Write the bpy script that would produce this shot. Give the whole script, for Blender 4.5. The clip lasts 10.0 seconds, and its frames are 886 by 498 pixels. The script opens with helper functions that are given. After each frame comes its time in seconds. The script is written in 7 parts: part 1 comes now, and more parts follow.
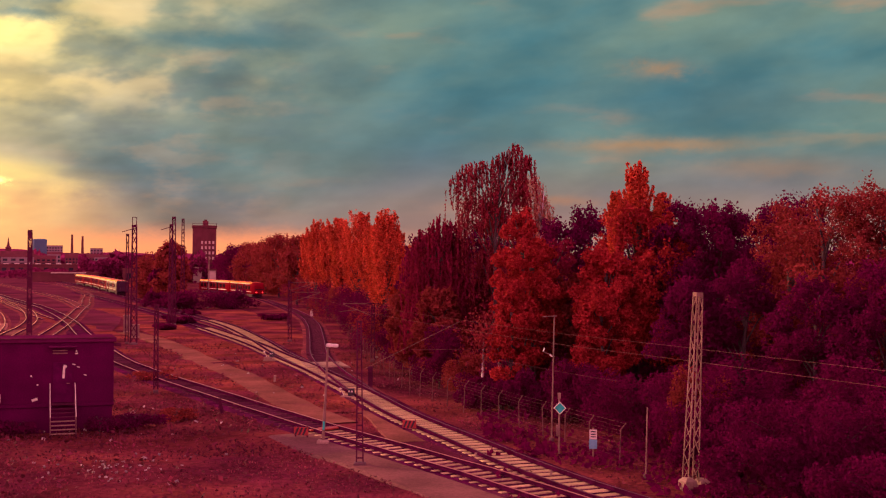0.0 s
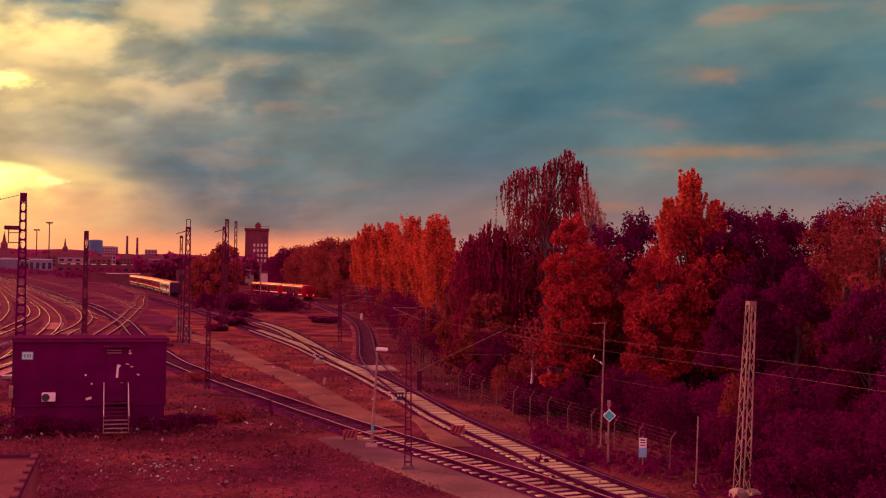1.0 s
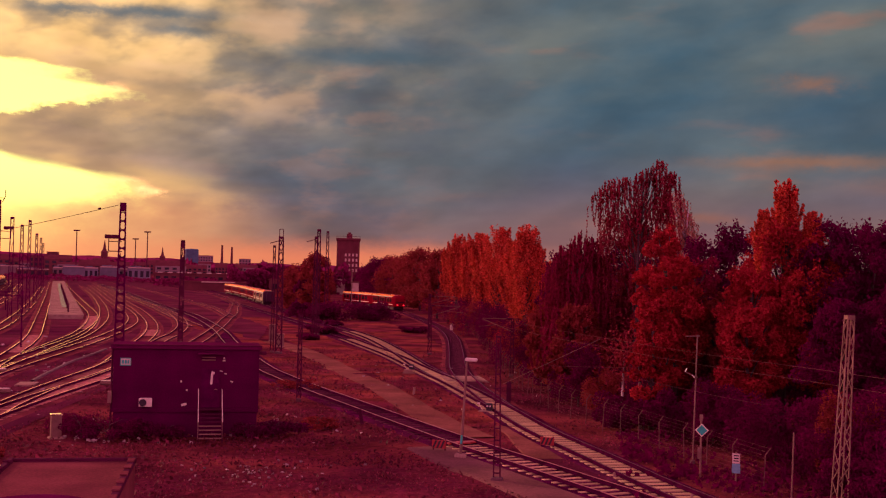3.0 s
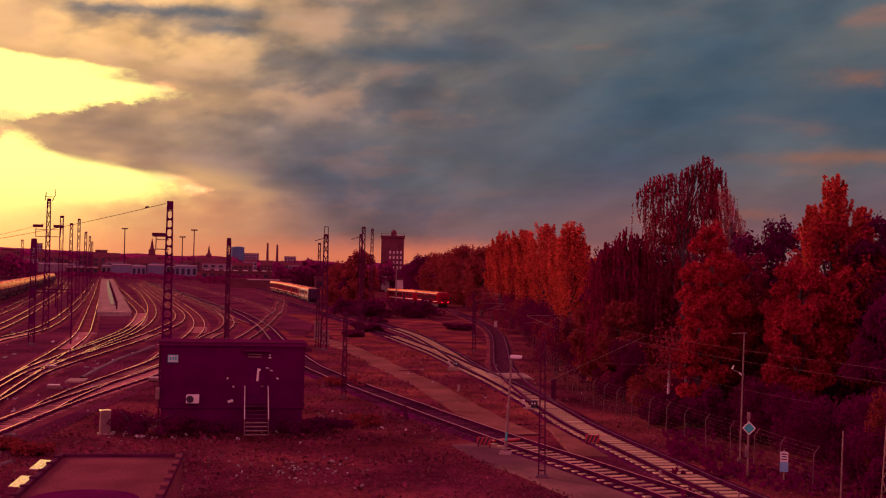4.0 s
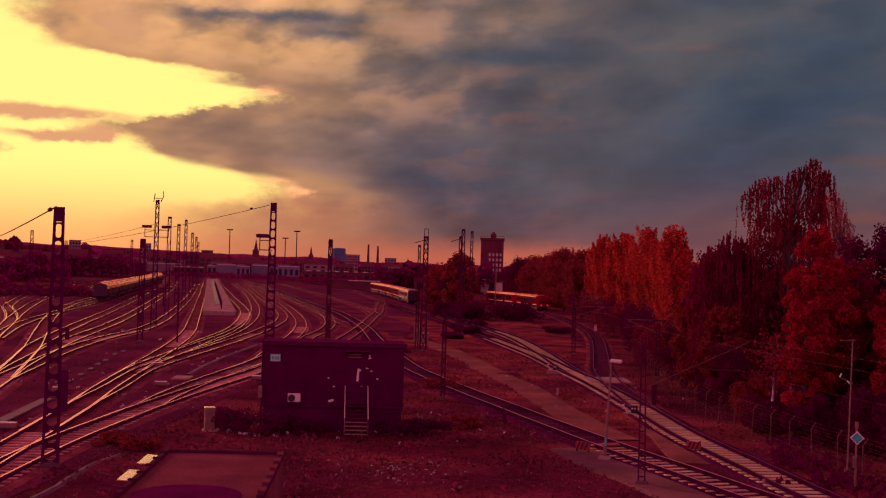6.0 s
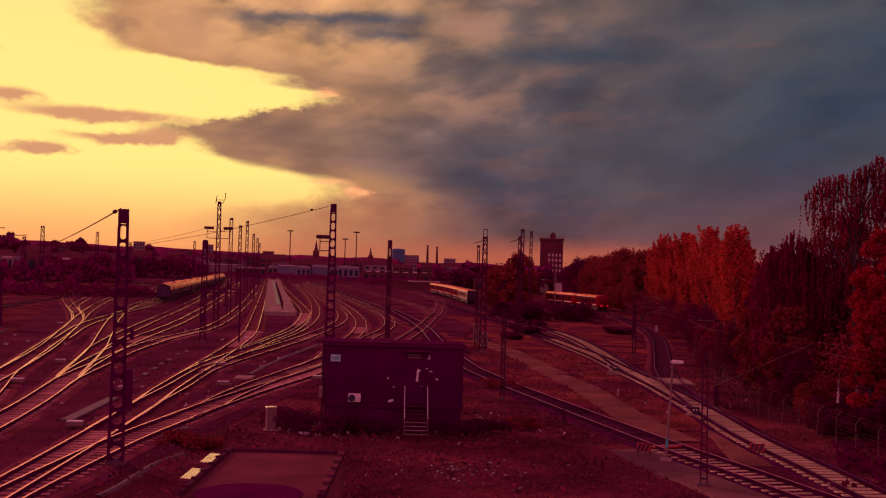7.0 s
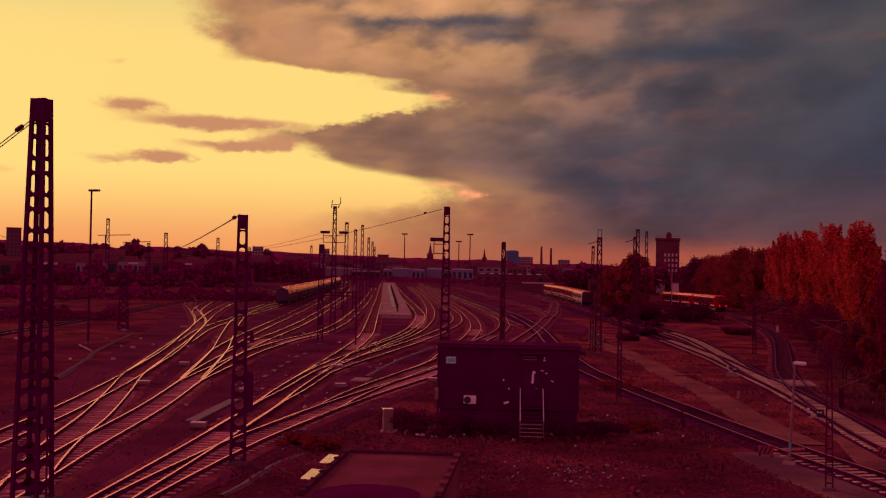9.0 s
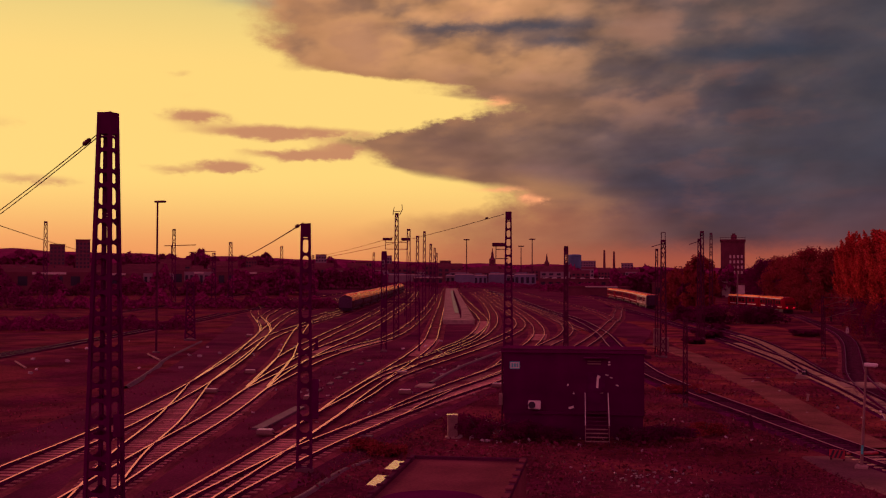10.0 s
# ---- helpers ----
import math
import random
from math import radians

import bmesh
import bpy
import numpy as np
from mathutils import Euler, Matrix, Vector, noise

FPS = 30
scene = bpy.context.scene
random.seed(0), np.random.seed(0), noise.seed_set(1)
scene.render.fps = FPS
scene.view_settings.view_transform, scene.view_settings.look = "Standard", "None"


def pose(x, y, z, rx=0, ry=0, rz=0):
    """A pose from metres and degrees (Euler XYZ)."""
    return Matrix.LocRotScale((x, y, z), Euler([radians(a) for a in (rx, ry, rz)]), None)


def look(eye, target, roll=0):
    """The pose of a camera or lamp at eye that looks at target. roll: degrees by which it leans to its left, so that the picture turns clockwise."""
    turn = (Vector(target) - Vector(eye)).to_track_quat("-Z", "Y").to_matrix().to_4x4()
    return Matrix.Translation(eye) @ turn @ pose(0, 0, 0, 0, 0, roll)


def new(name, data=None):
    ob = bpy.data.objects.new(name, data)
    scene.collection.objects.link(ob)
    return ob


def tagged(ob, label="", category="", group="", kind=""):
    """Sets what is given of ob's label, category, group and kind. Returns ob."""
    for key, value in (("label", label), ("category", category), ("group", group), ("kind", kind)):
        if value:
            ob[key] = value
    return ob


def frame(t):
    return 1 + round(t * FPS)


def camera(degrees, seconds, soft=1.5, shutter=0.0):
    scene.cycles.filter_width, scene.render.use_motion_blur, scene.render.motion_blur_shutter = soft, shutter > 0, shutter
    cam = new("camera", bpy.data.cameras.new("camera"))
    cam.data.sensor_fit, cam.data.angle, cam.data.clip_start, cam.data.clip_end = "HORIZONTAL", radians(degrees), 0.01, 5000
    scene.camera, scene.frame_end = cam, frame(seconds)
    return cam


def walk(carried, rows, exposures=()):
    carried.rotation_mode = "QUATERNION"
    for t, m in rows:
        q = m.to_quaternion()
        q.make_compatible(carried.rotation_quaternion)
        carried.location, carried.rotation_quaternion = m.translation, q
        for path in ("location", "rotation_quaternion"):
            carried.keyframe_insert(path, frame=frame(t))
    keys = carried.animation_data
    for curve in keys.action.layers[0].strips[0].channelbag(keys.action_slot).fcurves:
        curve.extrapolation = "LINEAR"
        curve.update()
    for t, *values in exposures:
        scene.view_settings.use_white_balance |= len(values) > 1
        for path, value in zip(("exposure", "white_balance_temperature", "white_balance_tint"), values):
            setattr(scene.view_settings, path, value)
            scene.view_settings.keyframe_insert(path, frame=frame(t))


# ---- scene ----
# The camera turns where it stands, on a bridge 8.65 m over the tracks: seconds, yaw, pitch and roll in degrees.
EYE = (0.0, 0.0, 8.65)
cam = camera(42.0, 10.0, soft=1.2)
TURNS = [
    (0.0, -0.01, 0.63, 0.33),
    (0.5, 1.02, 0.83, 0.92),
    (1.0, 2.50, 0.85, 1.01),
    (1.5, 3.93, 1.09, 0.83),
    (2.0, 5.13, 1.10, 1.07),
    (2.5, 6.00, 1.34, 1.42),
    (4.0, 9.17, 1.09, 1.30),
    (4.5, 10.19, 1.09, 1.60),
    (5.0, 11.40, 1.24, 1.51),
    (5.5, 12.74, 1.23, 1.58),
    (7.0, 17.05, 1.01, 1.68),
    (7.5, 18.57, 1.22, 1.21),
    (8.0, 19.86, 1.03, 1.23),
    (8.5, 21.36, 1.03, 1.10),
    (9.0, 22.69, 0.97, 1.08),
    (9.5, 24.24, 1.24, 0.18),
    (10.0, 25.77, 1.21, 0.25),
]
walk(cam, [(t, pose(*EYE, 0, 0, yaw) @ pose(0, 0, 0, 90 + pitch) @ pose(0, 0, 0, 0, 0, roll)) for t, yaw, pitch, roll in TURNS],
     exposures=[(0.0, 0.0, 6500, 18), (1.0, -0.22, 6500, 30), (1.5, -0.36, 6500, 38), (2.5, -0.58, 6550, 50), (4.5, -1.05, 6750, 70), (5.5, -1.3, 6850, 80), (7.5, -1.66, 6950, 90), (10.0, -1.88, 7000, 94)])

# ---- world: broken evening clouds, a bright gap over the yard ----
SUN_AZ, SUN_EL = 60.0, 17.0


def make_world():
    w = bpy.data.worlds.new("evening_sky")
    scene.world = w
    w.use_nodes = True
    nt = w.node_tree
    nt.nodes.clear()

    def node(kind, **inputs):
        n = nt.nodes.new(kind)
        for k, v in inputs.items():
            sock = n.inputs[int(k[1:])] if k[0] == "i" and k[1:].isdigit() else n.inputs[k]
            if hasattr(v, "is_output"):
                nt.links.new(v, sock)
            else:
                sock.default_value = v
        return n

    def m(op, a, b=0.0, c=0.0, clamp=False):
        n = nt.nodes.new("ShaderNodeMath")
        n.operation, n.use_clamp = op, clamp
        for s, v in zip(n.inputs, (a, b, c)):
            if hasattr(v, "is_output"):
                nt.links.new(v, s)
            else:
                s.default_value = v
        return n.outputs[0]

    def step(v, lo, hi):
        n = nt.nodes.new("ShaderNodeMapRange")
        n.interpolation_type = "SMOOTHSTEP"
        nt.links.new(v, n.inputs[0])
        n.inputs[1].default_value, n.inputs[2].default_value = lo, hi
        return n.outputs[0]

    def mix(f, a, b):
        n = nt.nodes.new("ShaderNodeMix")
        n.data_type = "RGBA"
        for s, v in ((n.inputs[0], f), (n.inputs[6], a), (n.inputs[7], b)):
            if hasattr(v, "is_output"):
                nt.links.new(v, s)
            else:
                s.default_value = v if isinstance(v, float) else (*v, 1.0)
        return n.outputs[2]

    def fbm(u, v, scale, detail=6.0, rough=0.55, off=0.0):
        vec = node("ShaderNodeCombineXYZ", X=u, Y=v, Z=off).outputs[0]
        return node("ShaderNodeTexNoise", Vector=vec, Scale=scale, Detail=detail, Roughness=rough).outputs["Fac"]

    co = node("ShaderNodeTexCoord").outputs["Generated"]
    sep = node("ShaderNodeSeparateXYZ", Vector=co)
    x, y, z = sep.outputs
    az = m("MULTIPLY", m("ARCTAN2", m("MULTIPLY", x, -1.0), y), 57.2958)
    el = m("MULTIPLY", m("ARCSINE", z), 57.2958)
    u, v = m("MULTIPLY", az, 0.12), m("MULTIPLY", el, 0.27)
    n1 = fbm(u, v, 1.6, 7.0, 0.6)
    n2 = fbm(u, v, 1.1, 6.0, 0.6, 7.3)
    n3 = fbm(m("MULTIPLY", az, 0.085), m("ADD", m("MULTIPLY", el, 0.22), m("MULTIPLY", az, 0.022)), 1.25, 4.0, 0.48, 3.1)
    n4 = fbm(m("MULTIPLY", az, 0.07), m("MULTIPLY", el, 0.28), 2.2, 5.0, 0.5, 11.0)
    n5 = fbm(m("MULTIPLY", az, 0.5), m("MULTIPLY", el, 0.9), 1.5, 5.0, 0.65, 17.0)
    waz = m("MULTIPLY_ADD", m("SUBTRACT", n1, 0.5), 1.6, m("MULTIPLY_ADD", m("SUBTRACT", n5, 0.5), 3.2, az))
    wel = m("MULTIPLY_ADD", m("SUBTRACT", n2, 0.5), 0.45, m("MULTIPLY_ADD", m("SUBTRACT", n5, 0.5), 0.7, el))
    # the edge of the gap: the azimuth at which it begins, by elevation
    edge = nt.nodes.new("ShaderNodeValToRGB")
    stops = [(0, 25.5), (2.4, 24.5), (3.0, 23.2), (3.5, 22.4), (4.05, 22.3), (4.4, 23.6), (4.8, 26.2), (5.3, 28.7), (5.85, 29.1), (6.5, 30.4),
             (6.9, 28.6), (7.3, 26.6), (7.6, 24.4), (8.0, 23.0), (8.45, 23.1), (8.75, 25.5), (9.3, 25.3), (9.55, 28.4), (10.0, 32.4), (11.0, 34.2), (14, 34.8), (30, 42.0)]
    ramp = edge.color_ramp
    while len(ramp.elements) < len(stops):
        ramp.elements.new(0.5)
    for e, (p, a) in zip(ramp.elements, stops):
        e.position, e.color = p / 30.0, (a / 60.0,) * 3 + (1.0,)
    nt.links.new(m("DIVIDE", wel, 30.0, clamp=True), edge.inputs[0])
    begin = m("MULTIPLY", node("ShaderNodeSeparateColor", i0=edge.outputs[0]).outputs[0], 60.0)
    inside = m("SUBTRACT", waz, begin)
    # thin cloud banks that float inside the gap
    def bank(a0, e0, sa, se, amount):
        p = m("POWER", m("DIVIDE", m("SUBTRACT", waz, a0), sa), 2.0)
        q = m("POWER", m("DIVIDE", m("SUBTRACT", wel, e0), se), 2.0)
        return m("MULTIPLY", m("EXPONENT", m("MULTIPLY", m("ADD", p, q), -1.0)), amount)
    banks = bank(33.6, 6.85, 4.6, 0.36, 1.25)
    for b in ((37.8, 7.6, 1.7, 0.40, 1.1), (36.6, 5.15, 1.7, 0.32, 1.2), (32.9, 5.8, 2.9, 0.28, 1.15), (39.2, 4.9, 1.2, 0.25, 0.6),
              (45.5, 4.3, 2.6, 0.35, 0.7), (38.4, 8.6, 1.4, 0.5, 0.3), (47.0, 7.0, 2.0, 0.5, 0.4), (30.6, 6.2, 1.6, 0.28, 0.9), (38.6, 9.6, 1.0, 0.3, 0.5)):
        banks = m("ADD", banks, bank(*b))
    banks = step(m("MULTIPLY", m("MULTIPLY", banks, step(n4, 0.15, 0.45), clamp=True), m("ADD", n5, 0.5)), 0.24, 1.0)
    soft_low = m("MULTIPLY_ADD", m("SUBTRACT", 1.0, step(el, 2.0, 3.7)), 7.0, 1.0)
    soft = m("MULTIPLY_ADD", step(n4, 0.42, 0.66), 1.5, soft_low)
    gap = step(m("DIVIDE", inside, soft), -0.7, 0.9)
    n6 = fbm(m("MULTIPLY", az, 0.13), m("MULTIPLY_ADD", az, 0.025, m("MULTIPLY", el, 0.25)), 1.9, 4.5, 0.5, 29.0)
    # colours of the gap, the cloud deck and the low band over the horizon
    glow = mix(step(el, 0.3, 5.0), (2.4, 1.28, 0.27), (2.5, 2.85, 0.52))
    glow = mix(step(el, 9.5, 15.0), glow, (1.75, 2.45, 0.56))
    glow = mix(m("MULTIPLY", banks, 0.9), glow, (1.45, 0.88, 0.32))
    glow = mix(bank(34.0, 13.1, 2.6, 0.3, 0.75), glow, (0.75, 1.35, 0.62))
    # relief of the cloud deck: the flanks turned to the sun are lit, the others are not
    def billows(shift_az, shift_el):
        a, e = m("ADD", az, shift_az), m("ADD", el, shift_el)
        return fbm(m("MULTIPLY", a, 0.15), m("MULTIPLY_ADD", a, 0.02, m("MULTIPLY", e, 0.40)), 0.95, 3.5, 0.45, 53.0)
    relief = m("MULTIPLY_ADD", m("SUBTRACT", billows(0.0, 0.0), billows(1.3, -0.2)), 2.6, 0.5, clamp=True)
    billow = m("MULTIPLY_ADD", step(n6, 0.28, 0.72), 0.20, 0.79)
    deck = mix(step(n3, 0.24, 0.74), (0.062, 0.225, 0.255), (0.225, 0.350, 0.265))
    deck = mix(m("MULTIPLY", step(n4, 0.54, 0.72), step(n3, 0.44, 0.6)), deck, (0.42, 0.34, 0.22))
    deck = mix(m("MULTIPLY", step(az, -2.0, 14.0), 0.75), deck, mix(step(n3, 0.32, 0.68), (0.078, 0.175, 0.225), (0.230, 0.275, 0.195)))
    deck = mix(m("MULTIPLY", step(az, 12.0, 24.0), 0.9), deck, mix(step(n3, 0.32, 0.68), (0.385, 0.29, 0.170), (0.80, 0.61, 0.235)))
    n7 = fbm(m("MULTIPLY", az, 0.16), m("MULTIPLY_ADD", az, 0.02, m("MULTIPLY", el, 0.42)), 1.5, 5.0, 0.52, 41.0)
    lumps = m("MULTIPLY", m("MULTIPLY", step(az, 3.0, 15.0), m("MULTIPLY_ADD", step(az, 12.0, 21.0), -0.6, 1.0)), m("SUBTRACT", 1.0, step(el, 10.5, 13.0)))
    deck = mix(m("MULTIPLY", lumps, m("MULTIPLY", m("SUBTRACT", 1.0, step(n7, 0.34, 0.50)), 0.75)), deck, (0.112, 0.145, 0.180))
    deck = mix(m("MULTIPLY", lumps, m("MULTIPLY", step(n7, 0.52, 0.68), 0.6)), deck, (0.66, 0.40, 0.22))
    belly = m("ADD", bank(1.0, 5.8, 8.5, 2.2, 0.6), m("ADD", bank(12.5, 4.4, 6.5, 2.2, 0.45), bank(-14.0, 7.6, 9.0, 1.5, 0.45)), clamp=True)
    deck = mix(belly, deck, (0.048, 0.165, 0.225))
    high = m("MULTIPLY", step(az, -3.0, 20.0), step(el, 6.0, 12.0))
    deck = mix(m("MULTIPLY", high, m("MULTIPLY_ADD", step(n1, 0.38, 0.62), 0.36, 0.20)), deck, (0.50, 0.55, 0.27))
    deck = mix(m("MULTIPLY", m("MULTIPLY", step(az, 0.0, 18.0), step(el, 3.0, 7.0)), 0.34), deck, (0.46, 0.43, 0.25))
    crest = m("MULTIPLY", step(az, 13.0, 24.0), step(el, 8.4, 10.6))
    deck = mix(m("MULTIPLY", crest, m("MULTIPLY_ADD", step(n6, 0.36, 0.62), 0.65, 0.3)), deck, (2.15, 1.58, 0.40))
    warm = m("MULTIPLY", m("MULTIPLY", step(az, 5.0, 18.0), step(el, 6.0, 9.0)), m("MULTIPLY", step(n6, 0.47, 0.66), 0.72))
    deck = mix(warm, deck, (0.95, 0.70, 0.30))
    cool = m("MULTIPLY", m("MULTIPLY", step(az, 0.0, 10.0), step(el, 6.0, 9.0)), m("MULTIPLY", m("SUBTRACT", 1.0, step(n6, 0.30, 0.48)), 0.36))
    deck = mix(cool, deck, (0.070, 0.200, 0.235))
    streak = m("ADD", bank(21.5, 12.2, 3.6, 0.36, 0.95), m("ADD", bank(10.5, 10.6, 4.2, 0.42, 0.9), m("ADD", bank(19.5, 11.4, 2.2, 0.3, 0.8), bank(26.0, 12.0, 2.4, 0.3, 0.8))), clamp=True)
    deck = mix(m("MULTIPLY", streak, 0.85), deck, (0.09, 0.24, 0.25))
    light = m("ADD", bank(-10.5, 5.75, 4.6, 0.32, 0.8), m("ADD", bank(-6.2, 3.0, 1.6, 0.22, 0.9), m("ADD", bank(-10.7, 9.4, 1.4, 0.4, 0.7), bank(-15.5, 4.6, 4.0, 0.5, 0.5))), clamp=True)
    deck = mix(light, deck, (0.52, 0.30, 0.14))
    low = m("SUBTRACT", 1.0, step(m("MULTIPLY_ADD", step(az, 0.0, 9.0), 1.3, el), 0.8, 6.6))
    deck = mix(m("MULTIPLY", low, 0.85), deck, mix(step(az, 2.0, 22.0), (0.47, 0.225, 0.19), (0.45, 0.25, 0.15)))
    lit = nt.nodes.new("ShaderNodeVectorMath")
    lit.operation = "SCALE"
    nt.links.new(deck, lit.inputs[0])
    shade = m("MULTIPLY_ADD", m("SUBTRACT", relief, 0.5), m("MULTIPLY_ADD", step(az, -2.0, 20.0), 0.65, 0.15), 1.0)
    nt.links.new(m("MULTIPLY", m("MULTIPLY", billow, shade), m("MULTIPLY_ADD", step(az, 8.0, 24.0), 0.22, 0.90)), lit.inputs["Scale"])
    deck = lit.outputs[0]
    rim = m("MULTIPLY", step(inside, -8.5, 0.0), m("MULTIPLY_ADD", step(relief, 0.35, 0.75), 0.55, 0.33))
    deck = mix(rim, deck, (1.2, 0.85, 0.24))
    deck = mix(m("MULTIPLY", m("SUBTRACT", 1.0, step(wel, 0.6, 2.0)), step(az, -1.0, 8.0)), deck, (1.15, 0.36, 0.14))
    sky = mix(gap, deck, glow)
    shaft = m("MULTIPLY", m("MULTIPLY", step(az, 13.0, 23.0), m("SUBTRACT", 1.0, step(el, 2.4, 4.4))), 0.7)
    sky = mix(m("MULTIPLY", shaft, m("SUBTRACT", 1.0, gap)), sky, (1.25, 0.58, 0.19))
    puffs = m("ADD", bank(21.6, 3.72, 0.55, 0.2, 0.9), m("ADD", bank(20.8, 3.62, 0.4, 0.13, 0.8), m("ADD", bank(22.9, 4.15, 1.1, 0.13, 0.7), bank(23.2, 8.45, 0.5, 0.2, 0.7))), clamp=True)
    sky = mix(puffs, sky, (3.0, 1.75, 0.50))
    # towards the zenith and away from the sun: a rose fill added to the unseen sky
    back = m("MAXIMUM", step(el, 15.0, 27.0), step(m("ABSOLUTE", az), 50.0, 66.0))
    rose = mix(step(el, 10.0, 55.0), (2.35, 0.70, 1.18), (0.68, 0.205, 0.38))
    sky = mix(back, sky, rose)
    atmosphere = nt.nodes.new("ShaderNodeTexSky")
    atmosphere.sky_type, atmosphere.sun_disc = "NISHITA", False
    atmosphere.sun_elevation, atmosphere.sun_rotation = radians(SUN_EL), radians(-SUN_AZ)
    bg = node("ShaderNodeBackground", Color=sky, Strength=1.0)
    air = node("ShaderNodeBackground", Color=atmosphere.outputs[0], Strength=0.004)
    both = node("ShaderNodeAddShader", i0=bg.outputs[0], i1=air.outputs[0])
    nt.links.new(both.outputs[0], node("ShaderNodeOutputWorld").inputs[0])


make_world()
sun = new("sun", bpy.data.lights.new("sun", "SUN"))
sun.data.energy, sun.data.angle, sun.data.color = 4.0, radians(2.0), (1.0, 0.52, 0.28)
_a, _e = radians(SUN_AZ), radians(SUN_EL)
sun.matrix_world = look((-math.sin(_a) * math.cos(_e) * 500, math.cos(_a) * math.cos(_e) * 500, math.sin(_e) * 500), (0, 0, 0))


# ---- materials ----
def material(name, base, rough=0.8, metal=0.0, var=0.25, scale=3.0, fine=40.0, bump=0.2, second=None, second_amount=0.5,
             pieces=0.0, island=0.0, through_light=0.0, spec=0.4, wear_low=0.45, wear_high=0.65, tint=None):
    """A surface with its base colour, broken up at two scales, with relief; second: stains or wear in patches of their own shape."""
    mt = bpy.data.materials.new(name)
    mt.use_nodes = True
    nt = mt.node_tree
    bsdf = nt.nodes["Principled BSDF"]
    co = nt.nodes.new("ShaderNodeTexCoord").outputs["Object"]

    def noise_at(s, detail=5.0):
        n = nt.nodes.new("ShaderNodeTexNoise")
        n.inputs["Scale"].default_value, n.inputs["Detail"].default_value = s, detail
        nt.links.new(co, n.inputs["Vector"])
        return n.outputs["Fac"]

    def link(v, s):
        nt.links.new(v, s)

    def ranged(v, a, b, lo, hi):
        n = nt.nodes.new("ShaderNodeMapRange")
        link(v, n.inputs[0])
        for k, val in enumerate((a, b, lo, hi)):
            n.inputs[k + 1].default_value = val
        return n.outputs[0]

    def scaled(col, fac):
        n = nt.nodes.new("ShaderNodeVectorMath")
        n.operation = "SCALE"
        link(col, n.inputs[0])
        link(fac, n.inputs["Scale"])
        return n.outputs[0]

    big, small = noise_at(scale), noise_at(fine, 3.0)
    rgb = nt.nodes.new("ShaderNodeRGB")
    rgb.outputs[0].default_value = (*base, 1.0)
    col = rgb.outputs[0]
    if second:
        mx = nt.nodes.new("ShaderNodeMix")
        mx.data_type = "RGBA"
        link(ranged(noise_at(scale * 0.37, 7.0), wear_low, wear_high, 0.0, second_amount), mx.inputs[0])
        link(col, mx.inputs[6])
        mx.inputs[7].default_value = (*second, 1.0)
        col = mx.outputs[2]
    col = scaled(col, ranged(big, 0.3, 0.7, 1.0 - var, 1.0 + var))
    col = scaled(col, ranged(small, 0.3, 0.7, 1.0 - 0.6 * var, 1.0 + 0.6 * var))
    if pieces:
        col = scaled(col, ranged(nt.nodes.new("ShaderNodeObjectInfo").outputs["Random"], 0.0, 1.0, 1.0 - pieces, 1.0 + pieces))
    if island:
        col = scaled(col, ranged(nt.nodes.new("ShaderNodeNewGeometry").outputs["Random Per Island"], 0.0, 1.0, 1.0 - island, 1.0 + island))
    link(col, bsdf.inputs["Base Color"])
    bsdf.inputs["Metallic"].default_value = metal
    bsdf.inputs["Specular IOR Level"].default_value = spec
    if tint:
        bsdf.inputs["Specular Tint"].default_value = (*tint, 1.0)
    if spec < 0.15:
        bsdf.inputs["IOR"].default_value = 1.03
    link(ranged(small, 0.3, 0.7, max(rough - 0.12, 0.02), min(rough + 0.12, 1.0)), bsdf.inputs["Roughness"])
    if bump:
        b = nt.nodes.new("ShaderNodeBump")
        b.inputs["Strength"].default_value, b.inputs["Distance"].default_value = bump, 0.6 / fine
        link(small, b.inputs["Height"])
        link(b.outputs[0], bsdf.inputs["Normal"])
    if through_light:
        t = nt.nodes.new("ShaderNodeBsdfTranslucent")
        link(col, t.inputs["Color"])
        mixed = nt.nodes.new("ShaderNodeMixShader")
        mixed.inputs[0].default_value = through_light
        link(bsdf.outputs[0], mixed.inputs[1])
        link(t.outputs[0], mixed.inputs[2])
        link(mixed.outputs[0], nt.nodes["Material Output"].inputs[0])
    return mt


def lamp_glow(name, colour, strength):
    mt = bpy.data.materials.new(name)
    mt.use_nodes = True
    b = mt.node_tree.nodes["Principled BSDF"]
    b.inputs["Base Color"].default_value = (*colour, 1)
    b.inputs["Emission Color"].default_value, b.inputs["Emission Strength"].default_value = (*colour, 1), strength
    return mt


SOIL = material("dry_grass_soil", (0.175, 0.038, 0.037), 0.95, var=0.45, scale=0.22, fine=3.2, bump=0.9, second=(0.1, 0.014, 0.035), second_amount=0.85, wear_low=0.42, wear_high=0.58, spec=0.08)
BALLAST = material("track_ballast", (0.085, 0.007, 0.046), 0.92, var=0.5, scale=0.5, fine=9.0, bump=1.0, second=(0.10, 0.035, 0.045), second_amount=0.5, spec=0.08)
YARD = material("yard_gravel", (0.132, 0.026, 0.049), 0.8, var=0.35, scale=0.16, fine=7.0, bump=1.0, second=(0.088, 0.012, 0.042), second_amount=0.8, spec=0.08, tint=(1.0, 0.3, 0.4))
LANE = material("service_road_dust", (0.225, 0.092, 0.066), 0.9, var=0.3, scale=0.35, fine=6.0, bump=0.5, second=(0.18, 0.075, 0.055), second_amount=0.7, spec=0.08)
